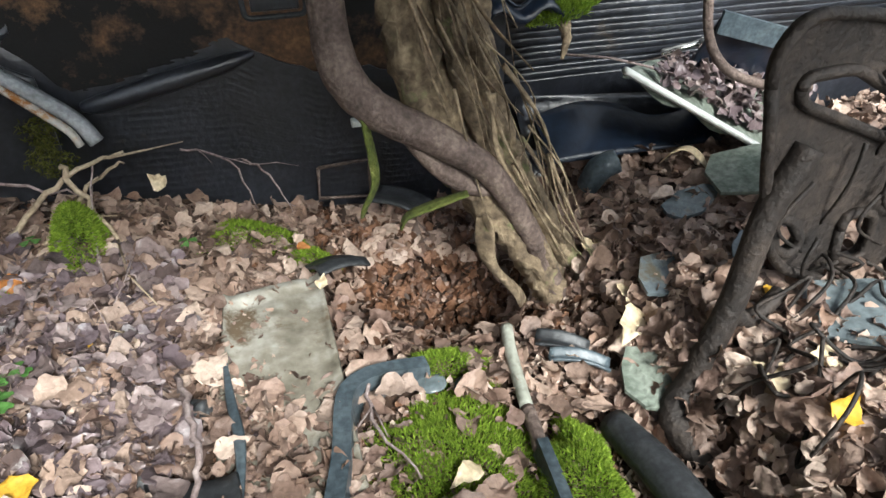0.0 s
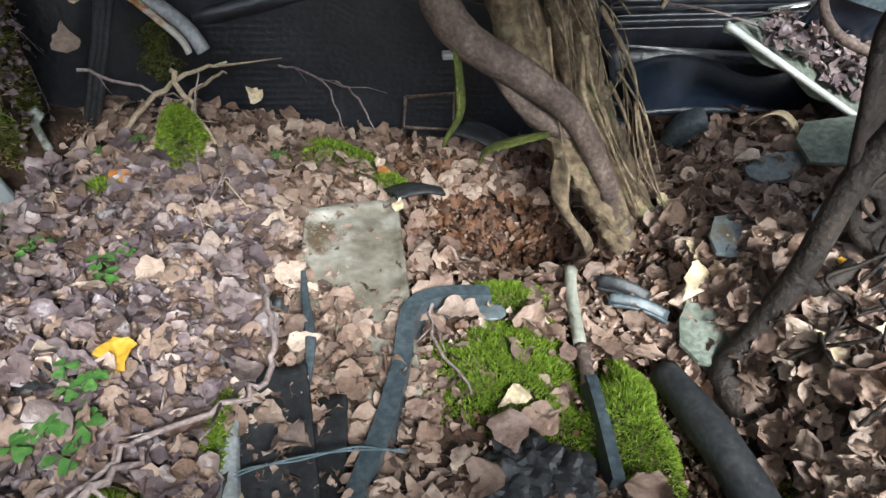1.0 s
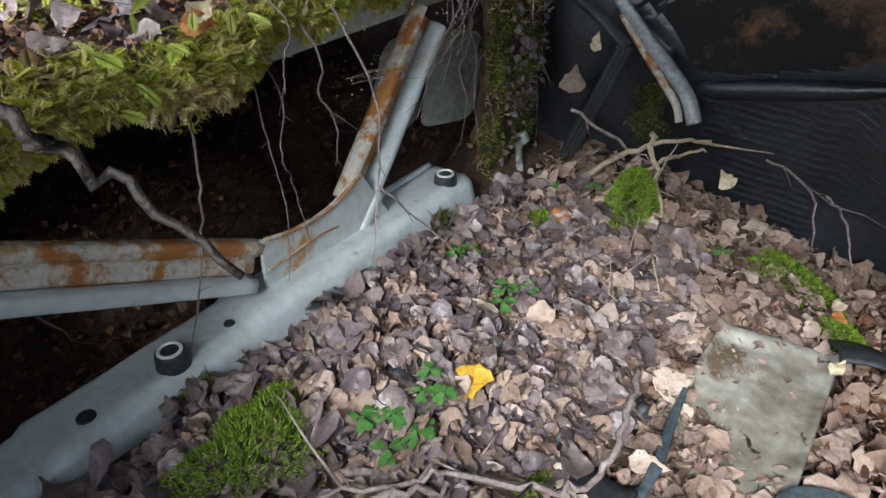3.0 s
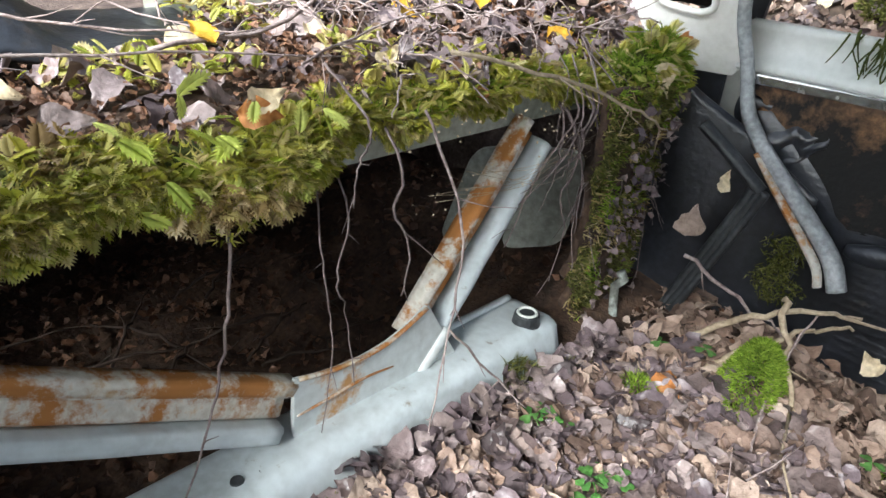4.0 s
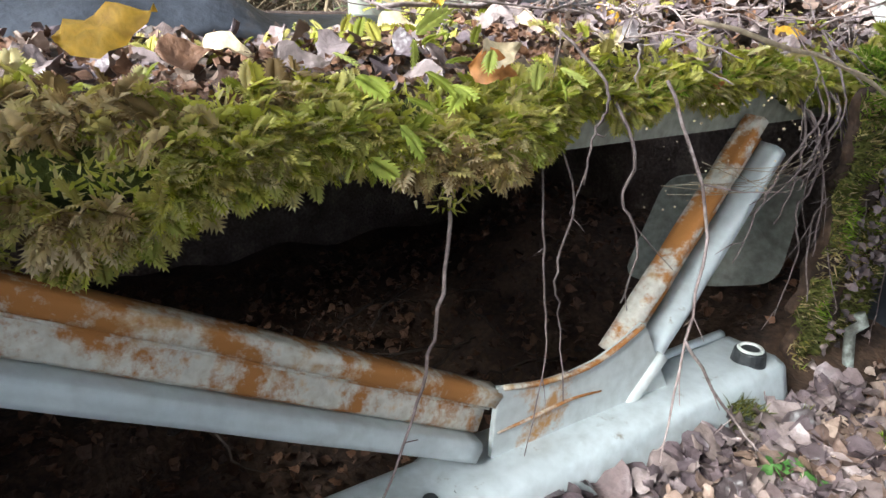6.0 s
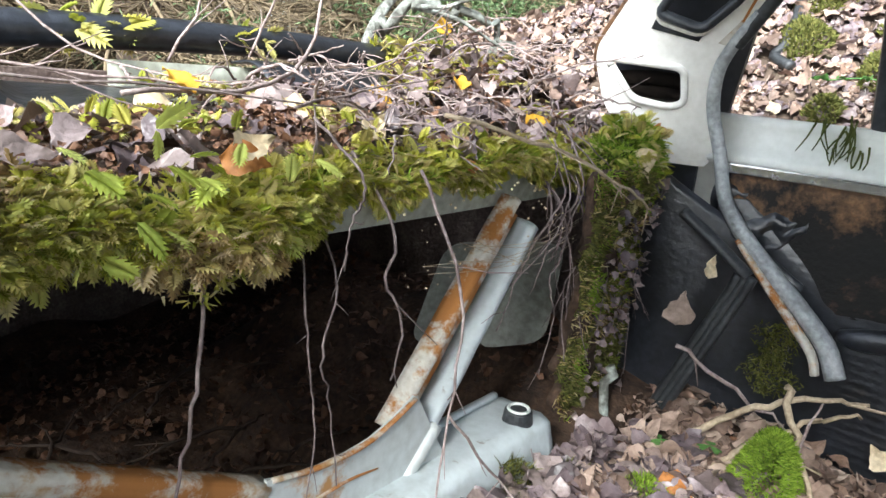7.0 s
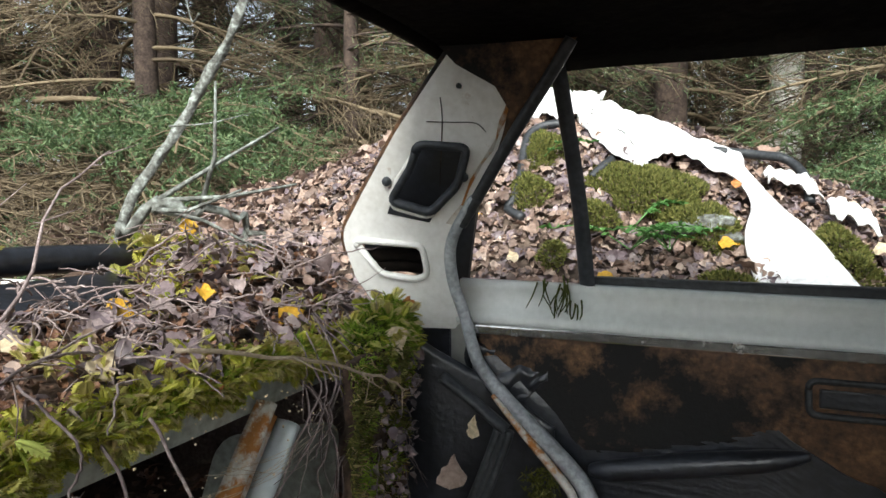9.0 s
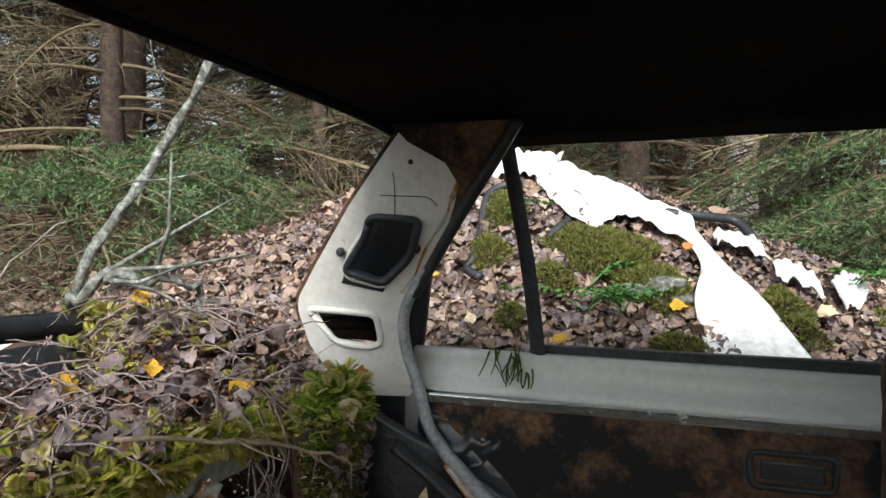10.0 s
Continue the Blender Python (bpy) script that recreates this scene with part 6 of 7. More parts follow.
for i, pts in enumerate(([(-0.62, 0.67, 0.845), (-0.57, 0.78, 0.82), (-0.545, 0.9, 0.775), (-0.53, 0.97, 0.74)], [(-0.93, 0.15, 0.92), (-0.8, 0.35, 0.87), (-0.72, 0.5, 0.855)], [(-0.72, 0.42, 0.85), (-0.78, 0.62, 0.87), (-0.95, 0.8, 0.98), (-1.02, 0.95, 1.06)], [(-0.75, 0.05, 0.9), (-0.7, 0.22, 0.87), (-0.66, 0.4, 0.86), (-0.63, 0.55, 0.85)], [(-0.9, 0.35, 0.98), (-0.8, 0.42, 0.88), (-0.7, 0.5, 0.86)], [(-1.0, 0.2, 0.9), (-0.85, 0.3, 0.9), (-0.75, 0.28, 0.86)], [(-0.62, 0.5, 0.85), (-0.68, 0.62, 0.86), (-0.72, 0.8, 0.88)], [(-0.9, 0.55, 0.87), (-0.87, 0.57, 0.93), (-0.85, 0.56, 0.98)], [(-0.95, 0.68, 0.88), (-0.93, 0.7, 0.95), (-0.94, 0.69, 1.0)], [(-0.6, 0.62, 0.8), (-0.55, 0.63, 0.7), (-0.53, 0.6, 0.6), (-0.5, 0.55, 0.52)], [(-0.53, 0.6, 0.6), (-0.52, 0.68, 0.5), (-0.48, 0.72, 0.44)])):
    twig("twig", pts, (0.0026, 0.0018, 0.0024, 0.0016, 0.0013, 0.0014, 0.0013, 0.0018, 0.0018, 0.0016, 0.0015)[i], "twig_light" if i == 0 else "twig", "slender bare twig lying across the mossy shelf", 800 + i, 5)
twig("lichen_branch", [(-0.99, 0.94, 0.93), (-0.95, 0.95, 0.975), (-0.9, 1.0, 0.975), (-0.87, 1.06, 0.955), (-0.84, 1.1, 0.91)], 0.009, "lichen", "crooked branch crusted with pale grey lichen", 850, 7, "branch")
for i, (at, nor, s, mat, lab, tn) in enumerate((
    ((-0.65, 0.746, 0.78), (0.9, -0.45, 0.1), 0.036, "leaf_orange", "orange-brown leaf hanging from the shelf's edge", (0, 0, -1)),
    ((-0.710, 0.974, 0.826), (0.5, -0.3, 0.8), 0.05, "leaf_yellow", "yellow leaf lying on twigs", (0.2, 1, 0.1)),
    ((-0.575, 1.03, 0.785), (0.9, -0.4, 0.3), 0.05, "leaf_pale", "pale leaf hanging in moss", (0, 0.1, -1)),
    ((-0.605, 1.12, 0.825), (0.3, -0.2, 0.9), 0.045, "leaf_orange", "orange leaf on moss", None),
    ((-0.705, 0.664, 0.822), (0.6, -0.2, 0.7), 0.045, "leaf_pale", "cream leaf on the mossy shelf", None),
    ((-0.635, 0.476, 0.822), (0.8, -0.1, 0.5), 0.04, "leaf_pale", "cream leaf in moss", (0, 1, 0.3)),
    ((-0.63, 0.47, 0.812), (0.8, -0.1, 0.3), 0.045, "leaf_orange", "brown leaf curled under a cream leaf", (0, 1, -0.3)),
    ((-0.813, 0.650, 0.835), (0.5, -0.2, 0.8), 0.045, "leaf_pale", "cream leaf on the mossy shelf", None),
    ((-0.6, 0.213, 0.842), (0.75, -0.35, 0.6), 0.048, "leaf_yellow", "large spotted yellow leaf on moss", (0, 1, 0.2)),
    ((-0.723, 0.274, 0.818), (0.7, 0, 0.6), 0.042, "leaf_red", "curled red-brown leaf on moss", (0, 1, 0)),
    ((-0.761, 0.315, 0.820), (0.5, 0, 0.8), 0.045, "leaf_pale", "pale leaf on moss", (0.2, 1, 0)),
    ((-0.671, 0.336, 0.815), (0.7, 0, 0.7), 0.04, "leaf_dark", "wet mauve leaf on moss", (0, 1, -0.1)),
    ((-0.844, 0.512, 0.833), (0.5, 0.1, 0.85), 0.055, "leaf_pale", "large pale leaf on feather moss", (-0.3, 1, 0)),
    ((-0.852, 0.664, 0.840), (0.6, 0.1, 0.8), 0.07, "leaf_dark", "wet mauve leaf on the mossy shelf", (-0.2, 1, 0)),
    ((-0.825, 0.867, 0.837), (0.6, 0.1, 0.8), 0.06, "leaf_dark", "wet mauve leaf on the mossy shelf", (0.4, 1, 0)),
    ((-0.97, 0.27, 0.872), (0.8, -0.2, 0.6), 0.045, "leaf_dark", "withered grey leaf on black vinyl", (0.2, 1, 0)),
    ((-0.9, 0.98, 0.95), (0.7, -0.3, 0.5), 0.04, "leaf_yellow", "yellow leaf standing among twigs", (0, 0.2, 1)),
    ((-0.75, 0.85, 0.87), (0.3, -0.2, 0.9), 0.04, "leaf_yellow", "yellow leaf among twigs", None),
    ((-0.871, 0.834, 0.842), (0.6, -0.1, 0.8), 0.045, "leaf_yellow", "yellow leaf on the mossy shelf", None),
    ((-0.73, 0.47, 0.86), (0.6, -0.1, 0.8), 0.035, "leaf_yellow", "small yellow leaf on the mossy shelf", None),
    ((-0.505, 1.06, 0.6), (0.8, -0.6, 0.2), 0.05, "leaf_brown", "withered tan leaf on the trim strip", (0, 0.3, 1)),
    ((-0.485, 1.085, 0.66), (0.8, -0.6, 0.2), 0.035, "leaf_pale", "small pale leaf on the trim strip", (0, 0.3, 1)))):
    single_leaf("fallen_leaf", mat, at, nor, s, 400 + i, lab, tn, 0.22)
bm = bmesh.new()
tube(bm, [(-0.655, 0.742, 0.822), (-0.651, 0.745, 0.81), (-0.65, 0.746, 0.796)], [0.0008], 5)
tagged(part("leaf_stalk", bm, "twig_light", None, smooth=True), "thin leaf stalk hanging from moss", "stalk")

# a torn spider web between shelf and brace
for i in range(9):
    bm = bmesh.new()
    y0, y1 = rngs.uniform(0.62, 0.72), rngs.uniform(0.88, 0.95)
    z0, z1 = rngs.uniform(0.7, 0.73), rngs.uniform(0.69, 0.74)
    tube(bm, [(-0.6, y0, z0), (-0.6, (y0 + y1) / 2, min(z0, z1) - 0.012), (-0.61, y1, z1)], [0.0003], 4)
    if i == 0:
        web = tagged(new("spider_web"), "torn grey spider web with caught specks under the shelf", "spider web")
    part("thread", bm, "twig_light", web, smooth=True)
bm = bmesh.new()
for i in range(70):
    s_ = rngs.uniform(0.0004, 0.001)
    box(bm, -s_, s_, -s_, s_, -s_, s_, pose(-0.602 + rngs.normal(0, 0.006), rngs.uniform(0.6, 0.95), rngs.uniform(0.68, 0.78), *rngs.uniform(0, 90, 3)))
tagged(part("specks", bm, "leaf_pale", web, "pale caught specks"), kind="stuff")

# debris in the boot
def boot_sampler(rng, n):
    x, y = rng.uniform(-1.6, -0.66, n), rng.uniform(0.0, 1.15, n)
    u, v = (x + 1.76) / 1.15, (y + 0.1) / 1.3
    z = 0.27 + 0.2 * sstep(0.8, 1.2, v * 1.3) * sstep(0.25, 0.45, u)
    return np.stack([x, y, z], 1), np.tile(np.array([[0.0, 0, 1.0]]), (n, 1))


leaf_litter("leaf_litter", "leaf_red", 2500, boot_sampler, (0.01, 0.028), 91, tilt=0.5, lift=0.03, label="rotting red-brown leaves on the boot floor")
for i in range(22):
    x, y = rngs.uniform(-1.4, -0.7), rngs.uniform(0.2, 1.0)
    a = rngs.uniform(0, 6.28)
    twig("twig", [(x, y, 0.33), (x + 0.08 * math.cos(a), y + 0.08 * math.sin(a), 0.35), (x + 0.17 * math.cos(a), y + 0.17 * math.sin(a), 0.34)], 0.003, "bark", "dark twig on the boot floor", 900 + i, 2)

# ---- bank outside: litter, moss, white sheet, seals, plants ----
def gnorm(x, y):
    e = 0.02
    z = ground_z(x, y)
    n = np.stack([-(ground_z(x + e, y) - z) / e, -(ground_z(x, y + e) - z) / e, np.ones_like(x)], 1)
    return n / np.linalg.norm(n, axis=1)[:, None]


def bank_sampler(x0, x1, y0, y1, lift=0.02, patchy=None, edge=0.25):
    def f(rng, n):
        x, y = rng.uniform(x0, x1, n), rng.uniform(y0, y1, n)
        if patchy is not None:
            k = np.array([wob(a, b, 0, patchy[0], 2) < patchy[1] for a, b in zip(x, y)])
            x, y = x[k], y[k]
        x, y = x + rng.normal(0, edge, len(x)), y + rng.normal(0, edge, len(x))
        k = ~((x > -1.85) & (x < 2.7) & (y > -0.25) & (y < 1.33))
        x, y = x[k], y[k]
        return np.stack([x, y, ground_z(x, y) + lift + np.array([0.06 * wob(a, b, 0, 1.7) + 0.03 * wob(a, b, 0, 5) for a, b in zip(x, y)])], 1), gnorm(x, y)
    return f


leaf_litter("leaf_litter", "leaf_brown", 7500, bank_sampler(-1.6, 0.95, 1.36, 2.5, 0.008, (2.8, 0.2), 0.2), (0.02, 0.045), 201, tilt=0.34, curl=0.32, lift=0.015, label="pinkish brown fallen leaves on the bank")
leaf_litter("leaf_litter", "leaf_dark", 7500, bank_sampler(-1.6, 0.95, 1.36, 2.5, 0.008, (2.8, 0.2), 0.2), (0.02, 0.045), 204, tilt=0.34, curl=0.32, lift=0.015, label="mauve-brown damp fallen leaves on the bank")
leaf_litter("leaf_crumbs", "leaf_brown", 9000, bank_sampler(-1.4, 0.8, 1.4, 2.4, 0.006, None, 0.2), (0.008, 0.02), 205, tilt=0.5, lift=0.02, label="fine leaf crumbs on the bank")
leaf_litter("leaf_litter", "leaf_brown", 6000, bank_sampler(-4.2, -1.1, 1.3, 4.2, 0.008), (0.03, 0.07), 202, tilt=0.4, lift=0.03, label="fallen leaves on the forest slope")
leaf_litter("leaf_litter", "leaf_brown", 3000, bank_sampler(-5.5, -1.8, -1.0, 1.5, 0.008), (0.04, 0.08), 203, tilt=0.4, lift=0.03, label="fallen leaves behind the car")
leaf_litter("leaf_litter", "leaf_brown", 7000, bank_sampler(-4.5, 4.5, -3.5, 1.2, 0.008, None, 0.6), (0.03, 0.07), 206, tilt=0.4, lift=0.03, label="fallen leaves on the open side of the car")
for x, y, rx, ry, n in ((-0.33, 1.835, 0.13, 0.07, 7000), (-0.2, 1.76, 0.08, 0.06, 3000), (-0.6, 1.91, 0.06, 0.07, 3000), (-0.6, 1.78, 0.05, 0.05, 1800), (-0.14, 1.6, 0.06, 0.04, 1600), (0.06, 1.8, 0.05, 0.05, 1800), (0.08, 1.73, 0.05, 0.03, 1200), (-0.43, 1.73, 0.05, 0.035, 1500), (-0.5, 1.62, 0.03, 0.025, 700), (0.35, 1.85, 0.12, 0.08, 2000)):
    rng = np.random.default_rng(int(1000 + 100 * x + 10 * y))
    pos, nor = patch(n, (x, y), (rx, ry), rng, lambda a, b: ground_z(a, b) + 0.024, 0.035)
    grass_of("moss", "moss_olive", pos, nor, rng, (0.006, 0.014), 0.002, 0.5, "olive moss cushion on the bank", "moss")

white = thing("white_sheet", "crumpled white fabric sheet sliding down the leafy bank", "sheet")


def bank_point(x, y, up):
    return Vector((x, y, float(ground_z(x, y)) + up))


def strip(left, right, nu, nv, amp, seed, edge=0.0):
    """A cloth strip between two edge lines over the bank, with folds and a ragged rim."""
    L, R = smooth_line([(*p, 0) for p in left], 8), smooth_line([(*p, 0) for p in right], 8)
    def f(u, v):
        i = u * (len(L) - 1)
        a = np.array([np.interp(i, range(len(L)), L[:, k]) for k in (0, 1)])
        b = np.array([np.interp(i, range(len(R)), R[:, k]) for k in (0, 1)])
        w = v + 0.5 * edge * (v - 0.5) * (0.3 + wob(u * 3, seed + (5 if v > 0.5 else 0)) + 0.12 * wob(u * 11, seed + 2))
        p = a * (1 - w) + b * w
        return bank_point(p[0], p[1], 0.035 + amp * (0.6 + wob(u * 7, v * 3, 0, 1, seed) + 0.5 * wob(u * 17, v * 7, 0, 1, seed) + 0.6 * abs(math.sin(7 * v + 9 * u + seed)) + 0.35 * abs(math.sin(16 * u - 5 * v + 2 * seed))))
    bm = bmesh.new()
    sheet(bm, f, nu, nv, 0.003)
    return bm


part("lower_sheet", strip([(-0.075, 1.46), (-0.085, 1.54), (-0.097, 1.601), (-0.122, 1.718), (-0.107, 1.847), (-0.154, 1.924), (-0.2, 1.96)], [(0.17, 1.48), (0.13, 1.56), (0.087, 1.631), (0.011, 1.781), (-0.06, 1.87), (-0.09, 1.91), (-0.15, 1.99)], 60, 20, 0.009, 1.0, 0.3), "white_sheet", white, smooth=True)
part("upper_sheet", strip([(-0.12, 1.96), (-0.203, 2.02), (-0.298, 2.05), (-0.393, 2.09), (-0.469, 2.14), (-0.55, 2.17)], [(-0.12, 1.885), (-0.209, 1.912), (-0.275, 1.93), (-0.335, 1.9), (-0.42, 1.98), (-0.5, 2.05)], 70, 26, 0.02, 4.0, 0.4), "white_sheet", white, smooth=True)
part("hanging_flap", strip([(-0.33, 2.0), (-0.4, 2.03), (-0.47, 2.06), (-0.56, 2.08)], [(-0.335, 1.868), (-0.375, 1.878), (-0.465, 1.932), (-0.53, 2.02)], 40, 20, 0.014, 7.0, 0.3), "white_sheet", white, smooth=True)
part("upper_sheet", strip([(-0.48, 2.16), (-0.56, 2.16), (-0.64, 2.14), (-0.74, 2.12)], [(-0.5, 2.02), (-0.56, 2.0), (-0.63, 2.01), (-0.7, 2.02)], 40, 18, 0.03, 11.0, 0.4), "white_sheet", white, smooth=True)
for far_l, far_r, seed in (([(-0.08, 1.97), (-0.02, 2.01), (0.03, 2.0)], [(-0.068, 1.925), (0.0, 1.955), (0.045, 1.915)], 9.0), ([(0.05, 1.92), (0.09, 1.945), (0.13, 1.95)], [(0.052, 1.868), (0.1, 1.88), (0.145, 1.86)], 13.0), ([(0.17, 1.93), (0.2, 1.98), (0.24, 2.02)], [(0.185, 1.845), (0.215, 1.87), (0.25, 1.95)], 15.0)):
    part("far_scrap", strip(far_l, far_r, 20, 10, 0.012, seed, 0.5), "white_sheet", white, smooth=True)
for pts, lab in (([(-0.56, 1.985, 0.05), (-0.607, 1.975, 0.05), (-0.645, 1.934, 0.045), (-0.632, 1.826, 0.035), (-0.625, 1.76, 0.035), (-0.637, 1.735, 0.03), (-0.594, 1.712, 0.03)], "black rubber window seal lying on the mossy bank"), ([(-0.19, 1.99, 0.05), (-0.088, 2.021, 0.06), (-0.03, 2.06, 0.06), (0.005, 2.03, 0.055), (0.018, 1.984, 0.04), (0.02, 1.95, 0.02)], "black rubber hose looping over the bank"), ([(-0.418, 1.889, 0.04), (-0.44, 1.86, 0.035), (-0.458, 1.836, 0.03)], "short black rubber piece under the white sheet")):
    bm = bmesh.new()
    tube(bm, [bank_point(*p) for p in pts], [0.0115], 8)
    tagged(part("rubber_seal", bm, "rubber", None, smooth=True), lab, "rubber seal")


def seedling(x, y, n, seed, size=0.05):
    """A rowan seedling: arching stalks with paired leaflets."""
    rng = np.random.default_rng(seed)
    o = thing("rowan_seedling", "pale green rowan seedling on the leafy bank", "plant", "seedlings on the bank")
    b = bank_point(x, y, 0.02)
    for k in range(n):
        a = rng.uniform(0, 6.28)
        d = Vector((math.cos(a), math.sin(a), 0))
        ln = rng.uniform(0.1, 0.17)
        pts = [b, b + d * ln * 0.5 + Vector((0, 0, 0.05)), b + d * ln + Vector((0, 0, 0.045))]
        bm = bmesh.new()
        tube(bm, pts, [0.0015], 5)
        part("stalk", bm, "green_leaf", o, smooth=True)
        side = Vector((-d.y, d.x, 0))
        for j in range(9):
            t = 0.3 + 0.7 * (j // 2) / 4
            base = Vector(smooth_line(pts, 10)[int(t * 20)])
            w = (side * (1 if j % 2 else -1) * 0.9 + d * 0.35).normalized() if j < 8 else d
            vv, ff = leaf_template(rng, 1, (size, size), 0.2)
            q = np.stack([np.array(w), np.array(Vector((0, 0, 1)).cross(w)), np.array((0, 0, 1.0))], 1)
            me = mesh_np("leaflet", (vv[0] * (1, 0.55, 1) + (size * 0.5, 0, 0)) @ q.T + np.array(base), ff)
            link("leaflet", me, "green_leaf", o)
    return o


seedling(-0.344, 1.672, 4, 1, 0.036)
seedling(-0.265, 1.684, 4, 2, 0.034)
seedling(-0.343, 1.735, 2, 3, 0.034)
seedling(-0.6, 1.88, 1, 4, 0.04)
seedling(0.21, 1.97, 3, 5, 0.036)
for i, (x, y, s_) in enumerate(((-0.192, 1.779, 0.05), (-0.245, 1.748, 0.04), (-0.15, 1.75, 0.03))):
    bm = bmesh.new()
    bmesh.ops.create_icosphere(bm, subdivisions=4, radius=s_)
    for v_ in bm.verts:
        v_.co *= 1 + 0.3 * noise.noise(v_.co * 22 + Vector((i, 3, 0))) + 0.12 * noise.noise(v_.co * 80)
        v_.co.z *= 0.45
    bmesh.ops.transform(bm, matrix=Matrix.Translation(bank_point(x, y, 0.02)), verts=bm.verts)
    tagged(part("stone", bm, "lichen", None, smooth=True), "lichen-grey stone among moss on the bank", "stone")
for i, (x, y, mat, lab) in enumerate(((-0.71, 1.696, "leaf_yellow", "yellow leaf on the leafy bank"), (-0.582, 1.589, "leaf_pale", "cream leaf on the leafy bank"), (-0.138, 1.888, "leaf_orange", "ochre leaf beside the white sheet"), (-0.383, 1.56, "leaf_yellow", "yellow leaf on the leafy bank"), (-0.15, 1.697, "leaf_yellow", "yellow leaf beside the white sheet"), (0.143, 1.8, "leaf_pale", "cream leaf on the leafy bank"))):
    single_leaf("fallen_leaf", mat, bank_point(x, y, 0.05), (0.1 * math.sin(i), -0.6, 0.8), 0.045, 450 + i, lab)

# ---- forest ----
def bough_arrays(length, rng, dry, needles=7, droop=0.35):
    """One spruce bough along +x: spine, side shoots, and needles or bare twiglets. Two lists: wood and green."""
    wood, green = [], []
    n = 13
    line = np.stack([np.linspace(0, length, 9), 0.05 * length * np.sin(np.linspace(0, 3, 9) + rng.uniform(0, 6)), -droop * length * np.linspace(0, 1, 9) ** 1.6 + 0.1 * length * np.linspace(0, 1, 9)], 1)
    wood.append(tube_arrays(line, [0.012 * length, 0.003], 4))
    for i in range(n * 2):
        t = 0.15 + 0.85 * (i // 2) / n
        p = np.array([np.interp(t, np.linspace(0, 1, 9), line[:, k]) for k in range(3)])
        sg = 1 if i % 2 else -1
        ln = length * (0.42 * (1 - t) + 0.1) * rng.uniform(0.7, 1.25)
        d = np.array([0.75, sg * rng.uniform(0.5, 0.9), rng.uniform(-0.45, 0.1)])
        d /= np.linalg.norm(d)
        q = p + d * ln + (0, 0, -0.12 * ln)
        wood.append(tube_arrays([p, (p + q) / 2 + (0, 0, 0.04 * ln), q], [0.0032 * length, 0.001], 3))
        m = max(3, int(needles * ln / length * 4))
        for j in range(m):
            s = (j + 0.5) / m
            b = p + (q - p) * s
            bl = length * rng.uniform(0.05, 0.13) * (1.1 - 0.5 * s)
            e = d * 0.7 + rng.normal(0, 0.55, 3)
            e /= np.linalg.norm(e)
            if dry and (t < 0.55 or rng.random() < 0.5):
                wood.append(tube_arrays([b, b + e * bl * 1.3 + rng.normal(0, 0.01, 3)], [0.0022, 0.0008], 3))
            else:
                green.append((b, b + e * bl))
    return wood, green


def needle_tuft(green, rng, step=0.0075, ln=0.014, wide=0.0018):
    """Flat needles in rows along each shoot, as arrays."""
    v, f = [], []
    for a, b in green:
        d = b - a
        L = np.linalg.norm(d)
        d = d / L
        for k in range(max(2, int(L / step))):
            p = a + d * (k * step)
            e = d * 0.75 + rng.normal(0, 0.6, 3)
            e /= np.linalg.norm(e)
            s = np.cross(e, rng.normal(0, 1, 3))
            s *= wide / np.linalg.norm(s)
            i = len(v)
            v += [p - s, p + s, p + e * ln * rng.uniform(0.8, 1.3)]
            f.append((i, i + 1, i + 2))
    return np.array(v), np.array(f)


def join(parts_):
    v, f, o = [], [], 0
    for a, b in parts_:
        v.append(np.asarray(a))
        f += [tuple(q + o for q in t) for t in b]
        o += len(a)
    return np.concatenate(v), f


